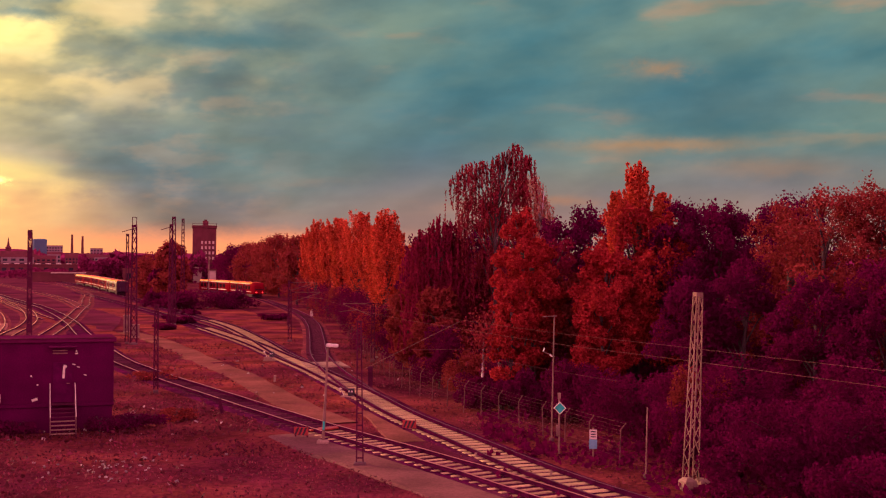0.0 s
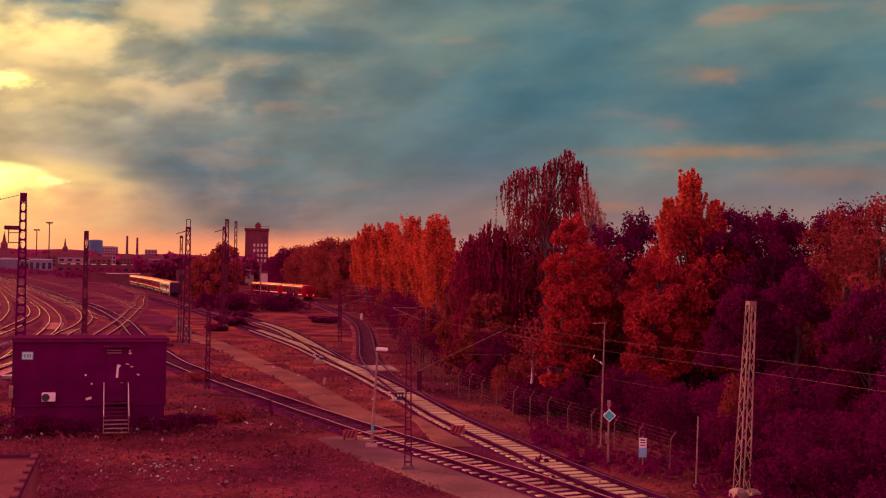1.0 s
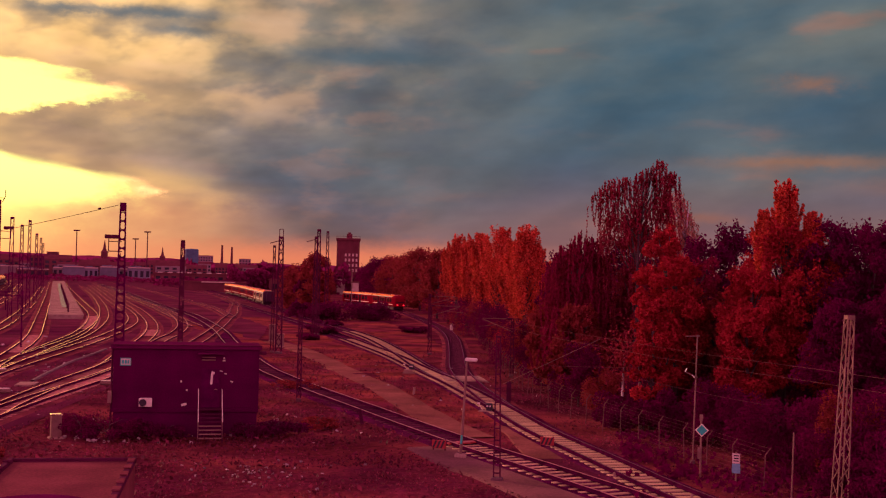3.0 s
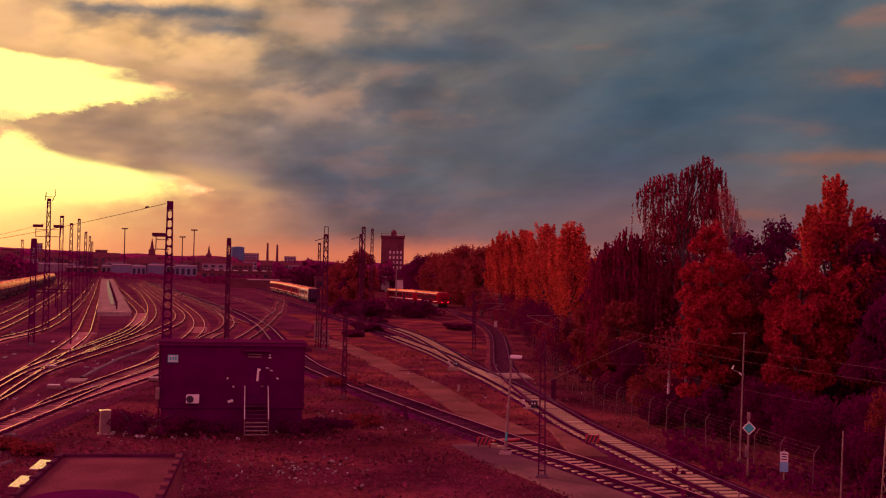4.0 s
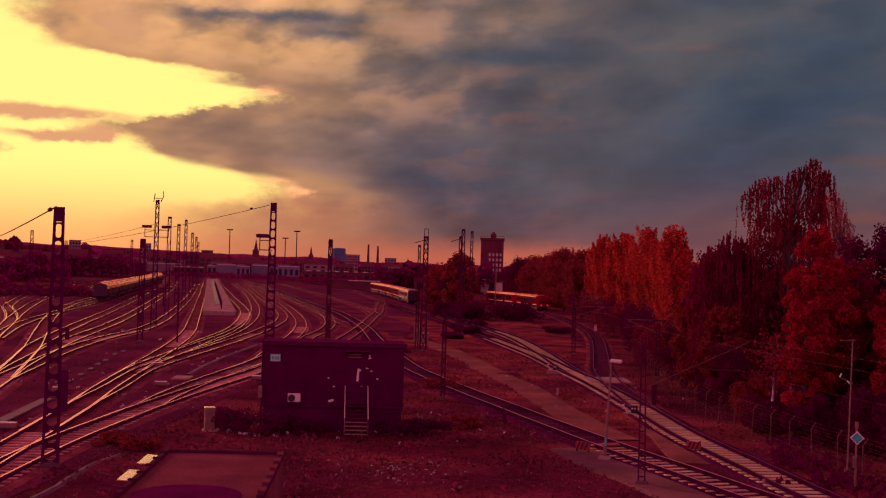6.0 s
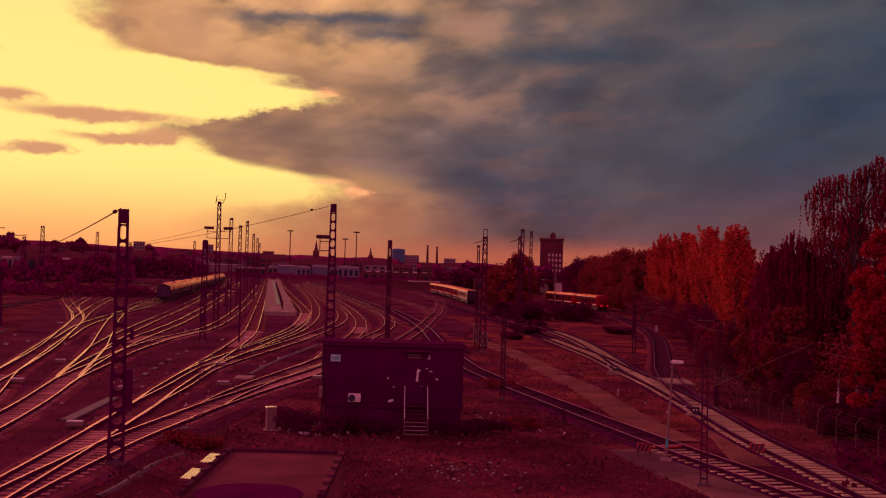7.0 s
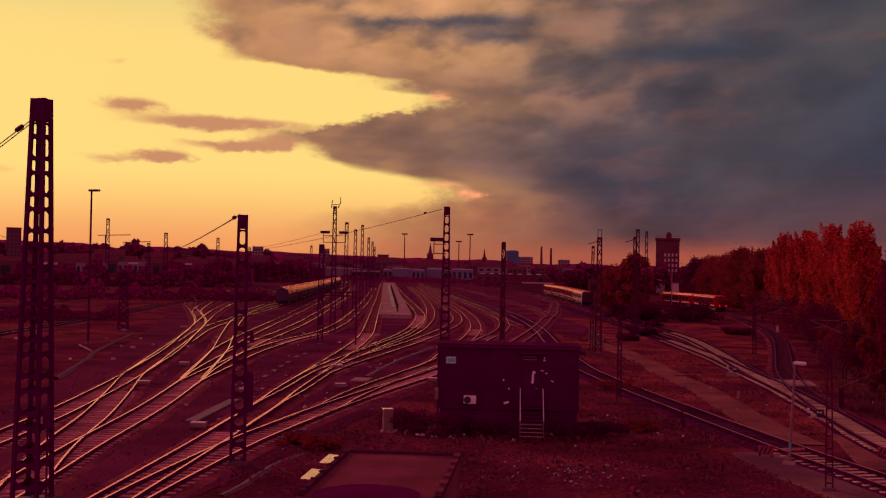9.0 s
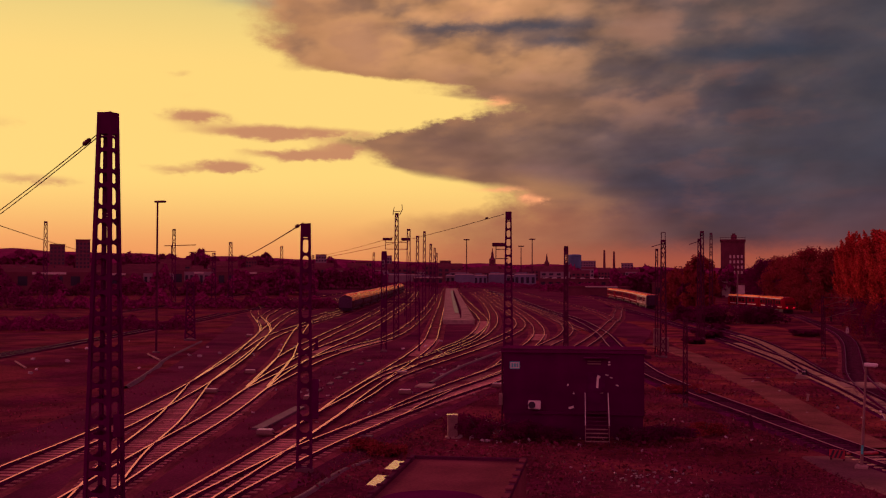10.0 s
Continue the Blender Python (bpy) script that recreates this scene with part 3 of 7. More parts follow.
# ---- ground and surfaces ----
TRACKS = {
    "main": [(10.0, 34.0), (8.0, 38.6), (5.8, 42.9), (4.8, 45.1), (3.85, 47.4), (2.85, 50.0), (1.75, 53.2), (0.5, 56.7), (-1.0, 60.8), (-2.7, 66), (-4.8, 73.5), (-7.4, 82.2), (-10.5, 92.2), (-14.6, 105.4), (-20.6, 127), (-28.2, 151.5), (-37.5, 175.5), (-47.8, 201.6), (-62.8, 240.2), (-80.5, 285), (-115, 372), (-180, 515), (-280, 730)],
    "loop": [(-10.5, 92.2), (-14.5, 103.8), (-19.5, 118.8), (-25.1, 133.7), (-32.3, 152.3), (-41.5, 175.1), (-57, 212), (-73, 250), (-97, 305)],
    "branch": [(-4.8, 73.5), (-6.4, 80.6), (-8.5, 89.9), (-11.1, 104.4), (-13.7, 126), (-17.0, 152.3), (-21.0, 176.5), (-26.4, 201), (-33.6, 230.9), (-40.2, 256), (-44.5, 268), (-52.5, 283), (-64, 302), (-82, 332), (-110, 376)],
    "near": [(8.6, 33.0), (7.2, 36.1), (5.4, 39.4), (3.5, 42.9), (2.55, 44.6), (1.55, 46.5), (0.4, 48.3), (-0.8, 50.3), (-2.15, 52.5), (-3.5, 54.6), (-5.1, 57.2), (-6.9, 60.2), (-8.8, 63.5), (-11.0, 67.3), (-13.4, 71.6), (-16.2, 76.5), (-19.5, 82.4), (-23.4, 89.7), (-28.3, 100), (-40, 129), (-52.1, 160.7), (-71.7, 206.1), (-92, 246), (-144, 354), (-230, 530)],
    "ladder": [(-24.1, 27.3), (-26.3, 34.2), (-27.6, 38.6), (-29.3, 44.8), (-30.4, 49.2), (-31.4, 53.9), (-32.5, 59.3), (-34.3, 69.8), (-36.3, 84), (-38.4, 96), (-41.0, 112), (-44.2, 129), (-52.1, 160.7), (-60, 190), (-72.6, 235), (-105.5, 333), (-214, 596)],
    "platform_left": [(-24, 26.5), (-26.8, 33.9), (-29.4, 41.1), (-32.6, 49.8), (-35.5, 57.4), (-36.9, 60.9), (-40.1, 68.8), (-46.4, 85.1), (-54.1, 105), (-63.1, 126.8), (-74.4, 151.1), (-102.9, 211.3), (-152.5, 315.8), (-250.7, 521.6), (-330, 690)],
    "platform_right": [(-32.6, 49.8), (-36.8, 60.9), (-40.1, 68.8), (-45.6, 83.5), (-50.3, 98.8), (-55.9, 116.8), (-62.6, 138.2), (-73.9, 167.5), (-89.6, 202.9), (-121.6, 268.3), (-211.4, 453.1), (-300, 640)],
    "yard_a": [(-32.7, 49.8), (-36.7, 60.5), (-40, 70), (-44.4, 82), (-47.3, 93), (-50.6, 107), (-55.2, 125.8), (-60.9, 146.2), (-68.2, 169.1), (-79.1, 195.8), (-95.4, 230.8), (-124, 290.8), (-172.7, 395.3), (-223.9, 504.9)],
    "yard_b": [(-30.5, 49.4), (-31.5, 54.6), (-32.9, 61.2), (-34.4, 66.5), (-36.3, 74.7), (-38.3, 84.9), (-40.4, 95.3), (-42.7, 105), (-45.8, 118), (-49.4, 132), (-53.4, 148.2), (-60.5, 170), (-74.1, 203.7), (-93.4, 244.2), (-123, 304.3), (-200, 470)],
    "yard_f": [(-30.5, 49.4), (-31.5, 54.6), (-32.9, 61.2), (-34.4, 66.5), (-36.3, 74.7), (-38.3, 84.9), (-40.4, 95.3), (-45.7, 112.2), (-51.1, 130.6), (-58.4, 152.1), (-69.9, 180.6), (-89.3, 223.9), (-115.2, 279.3), (-162.5, 381.1), (-215.5, 494.4)],
    "outer_c": [(-55.2, 71.6), (-81.5, 116.4), (-93.3, 135.6), (-108.5, 160.4), (-126.7, 191.3), (-142, 218.8), (-161.4, 256.4), (-191.5, 317.4), (-233, 403.4)],
    "yard_c": [(-62, 200), (-84.6, 254.7), (-130, 350), (-191, 476), (-260, 610)],
    "yard_d": [(-70, 262), (-88, 300), (-110, 348), (-172, 480), (-240, 620)],
    "yard_e": [(-56, 164), (-66.1, 184.8), (-87.3, 230.2), (-120.6, 300.3), (-201, 465), (-260, 590)],
    "outer_b": [(-142.3, 223), (-165.4, 275.5), (-215.2, 390.4), (-295.3, 566.1)],
    "left_a": [(-29, 29), (-32.6, 36.6), (-35.6, 42.8), (-41.7, 56), (-48.6, 69.6), (-55, 82), (-66.7, 107.2), (-83.1, 145.6), (-111, 205.7), (-160.4, 309.4), (-240, 470)],
    "left_b": [(-41.7, 56), (-45, 62.6), (-48.6, 69.6), (-54, 82), (-60.4, 97), (-66.4, 114), (-72.9, 135.1), (-89.6, 174), (-130.2, 261.9), (-215, 440)],
    "left_c": [(-44.9, 62.3), (-48.7, 69.7), (-56.8, 84.1), (-65, 98.2), (-77.4, 118.4), (-93.2, 144.5), (-108.1, 170.4), (-122, 197.2), (-143.7, 243.5), (-174.2, 310.3), (-220.3, 413)],
    "left_e": [(-49.6, 71.1), (-57.9, 85.8), (-64.9, 98.3), (-73.9, 116.4), (-84.3, 138.4), (-103.0, 178.5), (-132.7, 240.5), (-197.4, 373.1), (-257.1, 496.9)],
    "yard_g": [(-46.4, 85.1), (-50.2, 98.6), (-55.8, 118.4), (-61.1, 136.1), (-69.8, 160.4), (-82.2, 191.3), (-103.1, 238.7), (-144.6, 328.4), (-216.5, 478.6)],
    "left_d": [(-74, 105), (-88, 130), (-106, 168), (-131, 224), (-195, 360), (-265, 506), (-340, 660)],
    "outer": [(-33, 26), (-37.4, 35.3), (-41.7, 45.2), (-46.7, 55.5), (-55.2, 71.6), (-68.2, 94.6), (-80.9, 115.4), (-95, 138.2), (-106, 154.3), (-120.4, 174.1), (-137.6, 201.7), (-160.4, 240.8), (-179.1, 275.9), (-211.9, 340.1), (-255, 431.8)],
    "outer_link": [(-30.5, 33), (-36.6, 42.2), (-42.3, 51.8), (-48.7, 61.8), (-55.6, 72.4), (-62, 83.5)],
    "outer_fork": [(-95, 138.2), (-106.2, 154.1), (-120.7, 173.8), (-137.6, 196.5), (-154.2, 220.4), (-168.6, 244.2), (-185.5, 275.4), (-210.6, 324.3), (-238.4, 386.5)],
    "far_a": [(-118, 95), (-136.9, 128.6), (-153.5, 163.8), (-195.1, 241.7), (-270, 380)],
    "far_c": [(-83.6, 73.0), (-90.1, 84.9), (-94.9, 95.8), (-101.7, 110.1), (-107.8, 123.1), (-129.9, 166.7), (-146.0, 197.1)],
    "far_b": [(-78, 55), (-91.6, 86.1), (-100.4, 107.1), (-126.3, 162.5), (-175, 260)],
}
LINES = {k: glide(v, 1.4) for k, v in TRACKS.items()}
ALL_LINES = np.vstack([p[::3] for p in LINES.values()])


def ground():
    def axis(lo, hi, step, reach):
        mid = np.arange(lo, hi + step, step)
        grow = np.cumsum(step * 1.35 ** np.arange(1, 40))
        grow = np.r_[grow[grow < reach], reach]
        return np.r_[(lo - grow)[::-1], mid, hi + grow]
    xs, ys = axis(-70, 40, 1.0, 4200), axis(22, 150, 1.0, 4200)
    gx, gy = np.meshgrid(xs, ys)
    flat = np.stack([gx.ravel(), gy.ravel()], 1)
    z = np.zeros(len(flat))
    inner = np.where((flat[:, 0] > -75) & (flat[:, 0] < 45) & (flat[:, 1] > 18) & (flat[:, 1] < 155))[0]
    lines = ALL_LINES[ALL_LINES[:, 1] < 170]
    for i in inner:
        px, py = flat[i]
        gap = math.sqrt(((lines - flat[i]) ** 2).sum(1).min())
        room = min(max((gap - 2.6) / 4.0, 0.0), 1.0)
        z[i] = room * (0.22 * noise.fractal(Vector((px * 0.13, py * 0.13, 0)), 1.0, 2.0, 4) - 0.13)
    nx, ny = len(xs), len(ys)
    idx = np.arange(nx * ny).reshape(ny, nx)
    faces = np.stack([idx[:-1, :-1], idx[:-1, 1:], idx[1:, 1:], idx[1:, :-1]], -1).reshape(-1, 4)
    s = Shape()
    s.v = [(a, b, c) for (a, b), c in zip(flat.tolist(), z.tolist())]
    s.f = [tuple(f) for f in faces.tolist()]
    ob = part("ground", s, SOIL, smooth=True)
    tagged(ob, "dry reddish grass and bare soil round the tracks", "ground", kind="structure")


STRIPS = []


def strip(name, ctrl, width, mat, z, label, category="road", edge=0.35):
    """A worn strip of ground with a wavering edge, a little above the soil."""
    pts = glide(ctrl, 1.2)
    _, side = sides(pts)
    if mat in (LANE, PAVING):
        STRIPS.append((pts, width / 2 + 0.1))
    s = Shape()
    for i, (p, q) in enumerate(zip(pts, side)):
        wl = width / 2 + edge * noise.noise(Vector((i * 0.21, 3.0, width)))
        wr = width / 2 + edge * noise.noise(Vector((i * 0.23, 9.0, width)))
        for o, h in ((-wl - 0.25, -0.12), (-wl, z), (-wl / 3, z + 0.012), (wr / 3, z + 0.012), (wr, z), (wr + 0.25, -0.12)):
            s.v.append((p[0] + q[0] * o, p[1] + q[1] * o, h))
    for i in range(len(pts) - 1):
        s.f += [(6 * i + k, 6 * i + k + 1, 6 * i + 7 + k, 6 * i + 6 + k) for k in range(5)]
    return tagged(part(name, s, mat), label, category, kind="structure")


ground()
strip("service_road", [(-37.5, 137.5), (-34.5, 132.0), (-30.7, 124.5), (-24.7, 110.2), (-19.3, 96.7), (-15.1, 86.6), (-11.6, 76.8), (-8.2, 67.4), (-6.4, 63.2), (-5.5, 61.4)], 2.2, LANE, 0.05,
      "pale dusty service road between the railway tracks", edge=0.2)
strip("dry_grass_verge", [(-60, 206), (-48, 180), (-33, 140), (-25.5, 122), (-20.0, 109), (-14.6, 95), (-10.9, 83), (-7.2, 72), (-5.3, 66)], 5.2, DRY_GRASS, 0.028, "orange-brown dry grass between the service road and the main line", "grass", edge=0.9)
strip("dry_grass_verge", [(-60, 178), (-47, 148), (-35, 125), (-22.8, 96), (-17.5, 85.5), (-13.6, 76), (-10, 67.5), (-7.6, 62.5)], 4.4, DRY_GRASS, 0.024, "orange-brown dry grass between the siding and the service road", "grass", edge=0.9)
strip("dry_grass_verge", [(-16.0, 112), (-18.5, 128), (-23.0, 150), (-30.5, 178), (-40, 205)], 7.0, DRY_GRASS, 0.020, "orange-brown dry grass between the main line and the branch", "grass", edge=1.2)
strip("pavement", [(-7.4, 57.4), (-6.4, 55.2), (-5.5, 53.6), (-4.0, 51.1), (-2.4, 48.3), (-0.9, 45.6), (0.7, 42.6), (4.0, 36.5)], 2.3, PAVING, 0.06, "worn grey asphalt walkway beside the siding", "pavement", edge=0.16)
strip("pavement", [(-4.2, 66.5), (-3.76, 64.5), (-2.43, 59), (-1.4, 55.2)], 1.5, LANE, 0.045, "dusty end of the service road between two tracks", "pavement")
strip("gravel_strip", [(-1.6, 56.2), (-0.2, 53.4), (1.5, 49.8), (3.0, 46.4), (4.4, 43.4)], 1.9, YARD, 0.025, "dark gravel between the main line and the siding", "gravel")
strip("pavement", [(-14.2, 99), (-15.6, 108), (-17.2, 117)], 2.2, PAVING, 0.045, "pale gravel patch beside the branch line", "pavement")


def yard_bed():
    right = [(-22.5, 20), (-25.9, 42), (-31, 66), (-35.5, 92), (-38, 112), (-40, 140), (-54, 195), (-66, 240), (-100, 335), (-185, 540), (-330, 830)]
    left = [(-520, 830), (-260, 410), (-165, 235), (-108, 147), (-73, 92), (-50, 52), (-38, 20)]
    s = Shape()
    a, b = glide(right, 12), glide(left[::-1], 12)
    n = min(len(a), len(b))
    a, b = a[np.linspace(0, len(a) - 1, n).astype(int)], b[np.linspace(0, len(b) - 1, n).astype(int)]
    for p, q in zip(a, b):
        s.v += [(p[0], p[1], 0.01), (q[0], q[1], 0.01)]
    s.f = [(2 * i, 2 * i + 1, 2 * i + 3, 2 * i + 2) for i in range(n - 1)]
    tagged(part("yard_gravel", s, YARD), "dark stained gravel under the yard tracks", "ground", kind="structure")


yard_bed()

# ---- railway tracks ----
GAUGE = 1.435
SLEEPER_MESH_C = Shape().box((0, 0, 0), (2.25, 0.38, 0.20), bevel=0.035).mesh("sleeper", SLEEPER_C)
SLEEPER_MESH_W = Shape().box((0, 0, 0), (2.25, 0.24, 0.16), bevel=0.02).mesh("sleeper", SLEEPER_W)


SLEEPER_MESH_D = Shape().box((0, 0, 0), (2.25, 0.25, 0.16), bevel=0.02).mesh("sleeper", SLEEPER_D)
SLEEPER_MESH_Y = Shape().box((0, 0, 0), (2.25, 0.25, 0.16), bevel=0.02).mesh("sleeper", SLEEPER_Y)


def railway_track(key, label, level, wood=False, near=0.0, far=0.0, bed=True, dull=False, dark_from=1e9, yard=False, stones=False, timbers=()):
    """near: sleepers up to this distance from the bridge are parts of their own; far: those up to here are one joined part;
    timbers: stretches, by distance from the bridge, whose pale point timbers show."""
    pts = LINES[key]
    t = thing("railway_track", label, "railway track", group="tracks of the yard")
    top = 0.235 + level
    for sgn in (-1, 1):
        o = sgn * (GAUGE / 2 + 0.036)
        band = 0.030 if dull else 0.046
        part("rail_head", sweep(pts, [(o - band, top - 0.01), (o - band, top), (o + band, top), (o + band, top - 0.01)]), RAIL_DULL if dull else RAIL_WORN if key == "near" else RAIL, t, "worn running surface")
        part("rail", sweep(pts, [(o - 0.085, top - 0.165), (o - 0.085, top - 0.14), (o - 0.018, top - 0.12), (o - 0.02, top - 0.045), (o - 0.05, top - 0.038), (o - 0.05, top - 0.006), (o + 0.05, top - 0.006), (o + 0.05, top - 0.038), (o + 0.02, top - 0.045), (o + 0.018, top - 0.12), (o + 0.085, top - 0.14), (o + 0.085, top - 0.165)]), RAIL_BROWN if stones else RAIL_RUST, t)
    if bed:
        h = 0.03 + level
        part("ballast", sweep(pts[::2], [(-2.0, -0.10), (-1.4, h), (-0.6, h - 0.012), (0.6, h - 0.012), (1.4, h), (2.0, -0.10)], closed=False), YARD_BALLAST if stones else BALLAST, t)
    if far or timbers:
        ties = glide(TRACKS[key], 0.74)
        ahead, _ = sides(ties)
        joined = []
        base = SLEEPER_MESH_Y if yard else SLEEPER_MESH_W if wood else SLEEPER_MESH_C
        count = 0
        for p, a in zip(ties, ahead):
            dist = math.hypot(*p)
            if (dist > far and not any(lo < dist < hi for lo, hi in timbers)) or p[1] < 20:
                continue
            turn = math.degrees(math.atan2(a[1], a[0])) - 90 + rng.uniform(-1.5, 1.5)
            z = level - (0.022 if wood else 0.042) + rng.uniform(-0.01, 0.01)
            # sleepers farther away than dark_from take the darker wood
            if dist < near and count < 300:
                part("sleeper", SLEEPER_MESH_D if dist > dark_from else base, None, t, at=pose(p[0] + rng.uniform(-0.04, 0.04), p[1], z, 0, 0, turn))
                count += 1
            else:
                joined.append((p[0], p[1], z, turn))
        if joined:
            s = Shape()
            for x, y, z, turn in joined:
                s.box((x, y, z), (2.25, 0.32, 0.18), Euler((0, 0, radians(turn))).to_matrix())
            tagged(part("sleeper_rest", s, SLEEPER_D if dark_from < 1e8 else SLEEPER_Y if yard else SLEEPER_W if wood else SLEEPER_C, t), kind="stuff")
    return t


railway_track("main", "single track with pale concrete sleepers along the fence", 0.03, near=115, far=170, dull=True)
railway_track("loop", "passing track beside the main line with pale sleepers", 0.022, near=0, far=150, dull=True)
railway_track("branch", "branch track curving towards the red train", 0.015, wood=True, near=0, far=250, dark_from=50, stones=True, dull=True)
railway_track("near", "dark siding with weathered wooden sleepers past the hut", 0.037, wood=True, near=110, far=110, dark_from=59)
railway_track("ladder", "shiny yard track with sleepers leading behind the hut", 0.041, wood=True, near=75, far=100, yard=True, stones=True)
railway_track("platform_left", "shiny yard track running along the low platform", 0.033, wood=True, near=0, far=60, yard=True, stones=True, timbers=((94, 108), (120, 150)))
railway_track("platform_right", "curved yard track on the other side of the platform", 0.027, wood=True, stones=True, yard=True, timbers=((165, 208),))
railway_track("yard_a", "shiny curved yard track fanning out from the points", 0.021, wood=True, stones=True, yard=True, timbers=((93, 105), (134, 146)))
railway_track("yard_b", "shiny curved yard track behind the hut", 0.016, wood=True, near=0, far=90, yard=True, stones=True, timbers=((92, 101), (140, 150)))
railway_track("yard_f", "shiny curved yard track behind the hut", 0.019, wood=True, stones=True, yard=True, timbers=((150, 165),))
railway_track("outer_c", "outer yard track bending away beyond the points", 0.013, stones=True)
railway_track("yard_c", "distant straight yard track", 0.011, stones=True)
railway_track("yard_d", "distant straight yard track", 0.006, stones=True)
railway_track("yard_e", "distant straight yard track", 0.009, stones=True)
railway_track("outer_b", "distant outer yard track", 0.007, stones=True)
railway_track("left_a", "shiny yard track with weathered wooden sleepers", 0.035, wood=True, near=95, far=95, yard=True, stones=True, timbers=((124, 136),))
railway_track("left_b", "shiny yard track fanning out from the points", 0.025, wood=True, stones=True, yard=True, timbers=((128, 148),))
railway_track("left_c", "shiny yard track fanning out from the points", 0.018, wood=True, stones=True)
railway_track("left_e", "shiny yard track fanning out from the points", 0.0155, wood=True, stones=True)
railway_track("yard_g", "shiny curved yard track fanning out from the points", 0.0145, wood=True, stones=True)
railway_track("left_d", "yard track on which the pale train stands", 0.012, stones=True)
railway_track("outer", "outer yard track with wooden sleepers curving away", 0.029, wood=True, near=90, far=90, yard=True, stones=True, timbers=((140, 175), (195, 215)))
railway_track("outer_link", "short linking track between the outer yard tracks", 0.020, wood=True, near=80, far=80, yard=True, stones=True)
railway_track("outer_fork", "forked end of the outer yard track", 0.014, stones=True)
railway_track("far_a", "dull overgrown track beyond the yard", 0.01, dull=True, stones=True)
railway_track("far_c", "dull overgrown track beyond the yard", 0.008, dull=True, stones=True)
railway_track("far_b", "dull overgrown track beyond the yard", 0.01, dull=True, stones=True)


# ---- masts ----
def lattice_mast(x, y, h, wide, top, turn=0.0, panels=8, label="tall dark steel lattice mast", mat=None, lean=0.0, plate=False, depth=None, foot=True, slim=1.0):
    """Four corner angles that taper, with diagonal lacing and batten plates."""
    # masts left of 20 degrees take the copy with the lifted shadow tone
    mat = mat or (STEEL_LIFTED if math.degrees(math.atan2(-x, y)) > 20 else STEEL_DARK)
    t = thing("catenary_mast", label, "mast", pose(x, y, 0, 0, lean, turn), group="catenary masts")
    dr = depth or 1.0
    leg = max(0.07, wide * 0.17) * slim
    each, rest = math.hypot(x, y) < 125, Shape()
    corner = lambda k, f: Vector(((-1, 1, 1, -1)[k] * (wide + (top - wide) * f) / 2, (-1, -1, 1, 1)[k] * dr * (wide + (top - wide) * f) / 2, 0.25 + (h - 0.25) * f))
    for k in range(4):
        part("leg", Shape().beam(corner(k, 0), corner(k, 1), leg, leg, up=(0, 1, 0)), mat, t)
    for i in range(panels):
        f0, f1 = i / panels, (i + 1) / panels
        for k in range(4):
            a, b = k, (k + 1) % 4
            if i % 2:
                a, b = b, a
            shapes = [("brace", (Shape() if each else rest).beam(corner(a, f0), corner(b, f1), leg * 0.45, leg * 0.75))]
            if plate:
                shapes.append(("batten", (Shape() if each else rest).beam(corner(a, f1 - 0.012), corner(b, f1 - 0.012), leg * 0.5, h / panels * 0.36)))
            if each:
                for n, sh in shapes:
                    part(n, sh, mat, t)
    if not each:
        tagged(part("lacing", rest, mat, t), kind="stuff")
    w = top + leg
    part("cap", Shape().box((0, 0, h), (w, max(w * dr, leg * 1.6), h * 0.022)), mat, t)
    if foot:
        part("footing", Shape().box((0, 0, 0.08), (wide * 1.25 * slim, wide * dr * 1.3 * slim, 0.3), bevel=0.06), CONCRETE_DARK, t, "concrete footing")
    return t


def slotted_plate(a, b, c, d, rib, thick):
    """A thin web between two legs, from the corners a, b (below) and c, d (above), with a six-sided slot."""
    a, b, c, d = (Vector(p) for p in (a, b, c, d))
    across, upward = (b - a).normalized(), ((c + d) - (a + b)).normalized()
    out = across.cross(upward) * thick / 2
    w, w2, hgt = (b - a).length, (d - c).length, ((c + d) - (a + b)).length / 2
    ga = min(w * 0.30, hgt * 0.22)
    low, high = (a + b) / 2, (c + d) / 2
    inner = [low + upward * rib - across * (w * 0.16), low + upward * rib + across * (w * 0.16), low + upward * (rib + ga) + across * (w * 0.5 - 0.001),
             high - upward * (rib + ga) + across * (w2 * 0.5 - 0.001), high - upward * rib + across * (w2 * 0.16), high - upward * rib - across * (w2 * 0.16),
             high - upward * (rib + ga) - across * (w2 * 0.5 - 0.001), low + upward * (rib + ga) - across * (w * 0.5 - 0.001)]
    outer = [a, b, b.lerp(d, 0.33), d.lerp(b, 0.33), d, c, c.lerp(a, 0.33), a.lerp(c, 0.33)]
    s = Shape()
    for o in (out, -out):
        s.v += [tuple(p + o) for p in outer] + [tuple(p + o) for p in inner]
    for i in range(8):
        j = (i + 1) % 8
        s.f += [(i, j, 8 + j, 8 + i), (16 + j, 16 + i, 24 + i, 24 + j), (8 + i, 8 + j, 24 + j, 24 + i)]
    return s


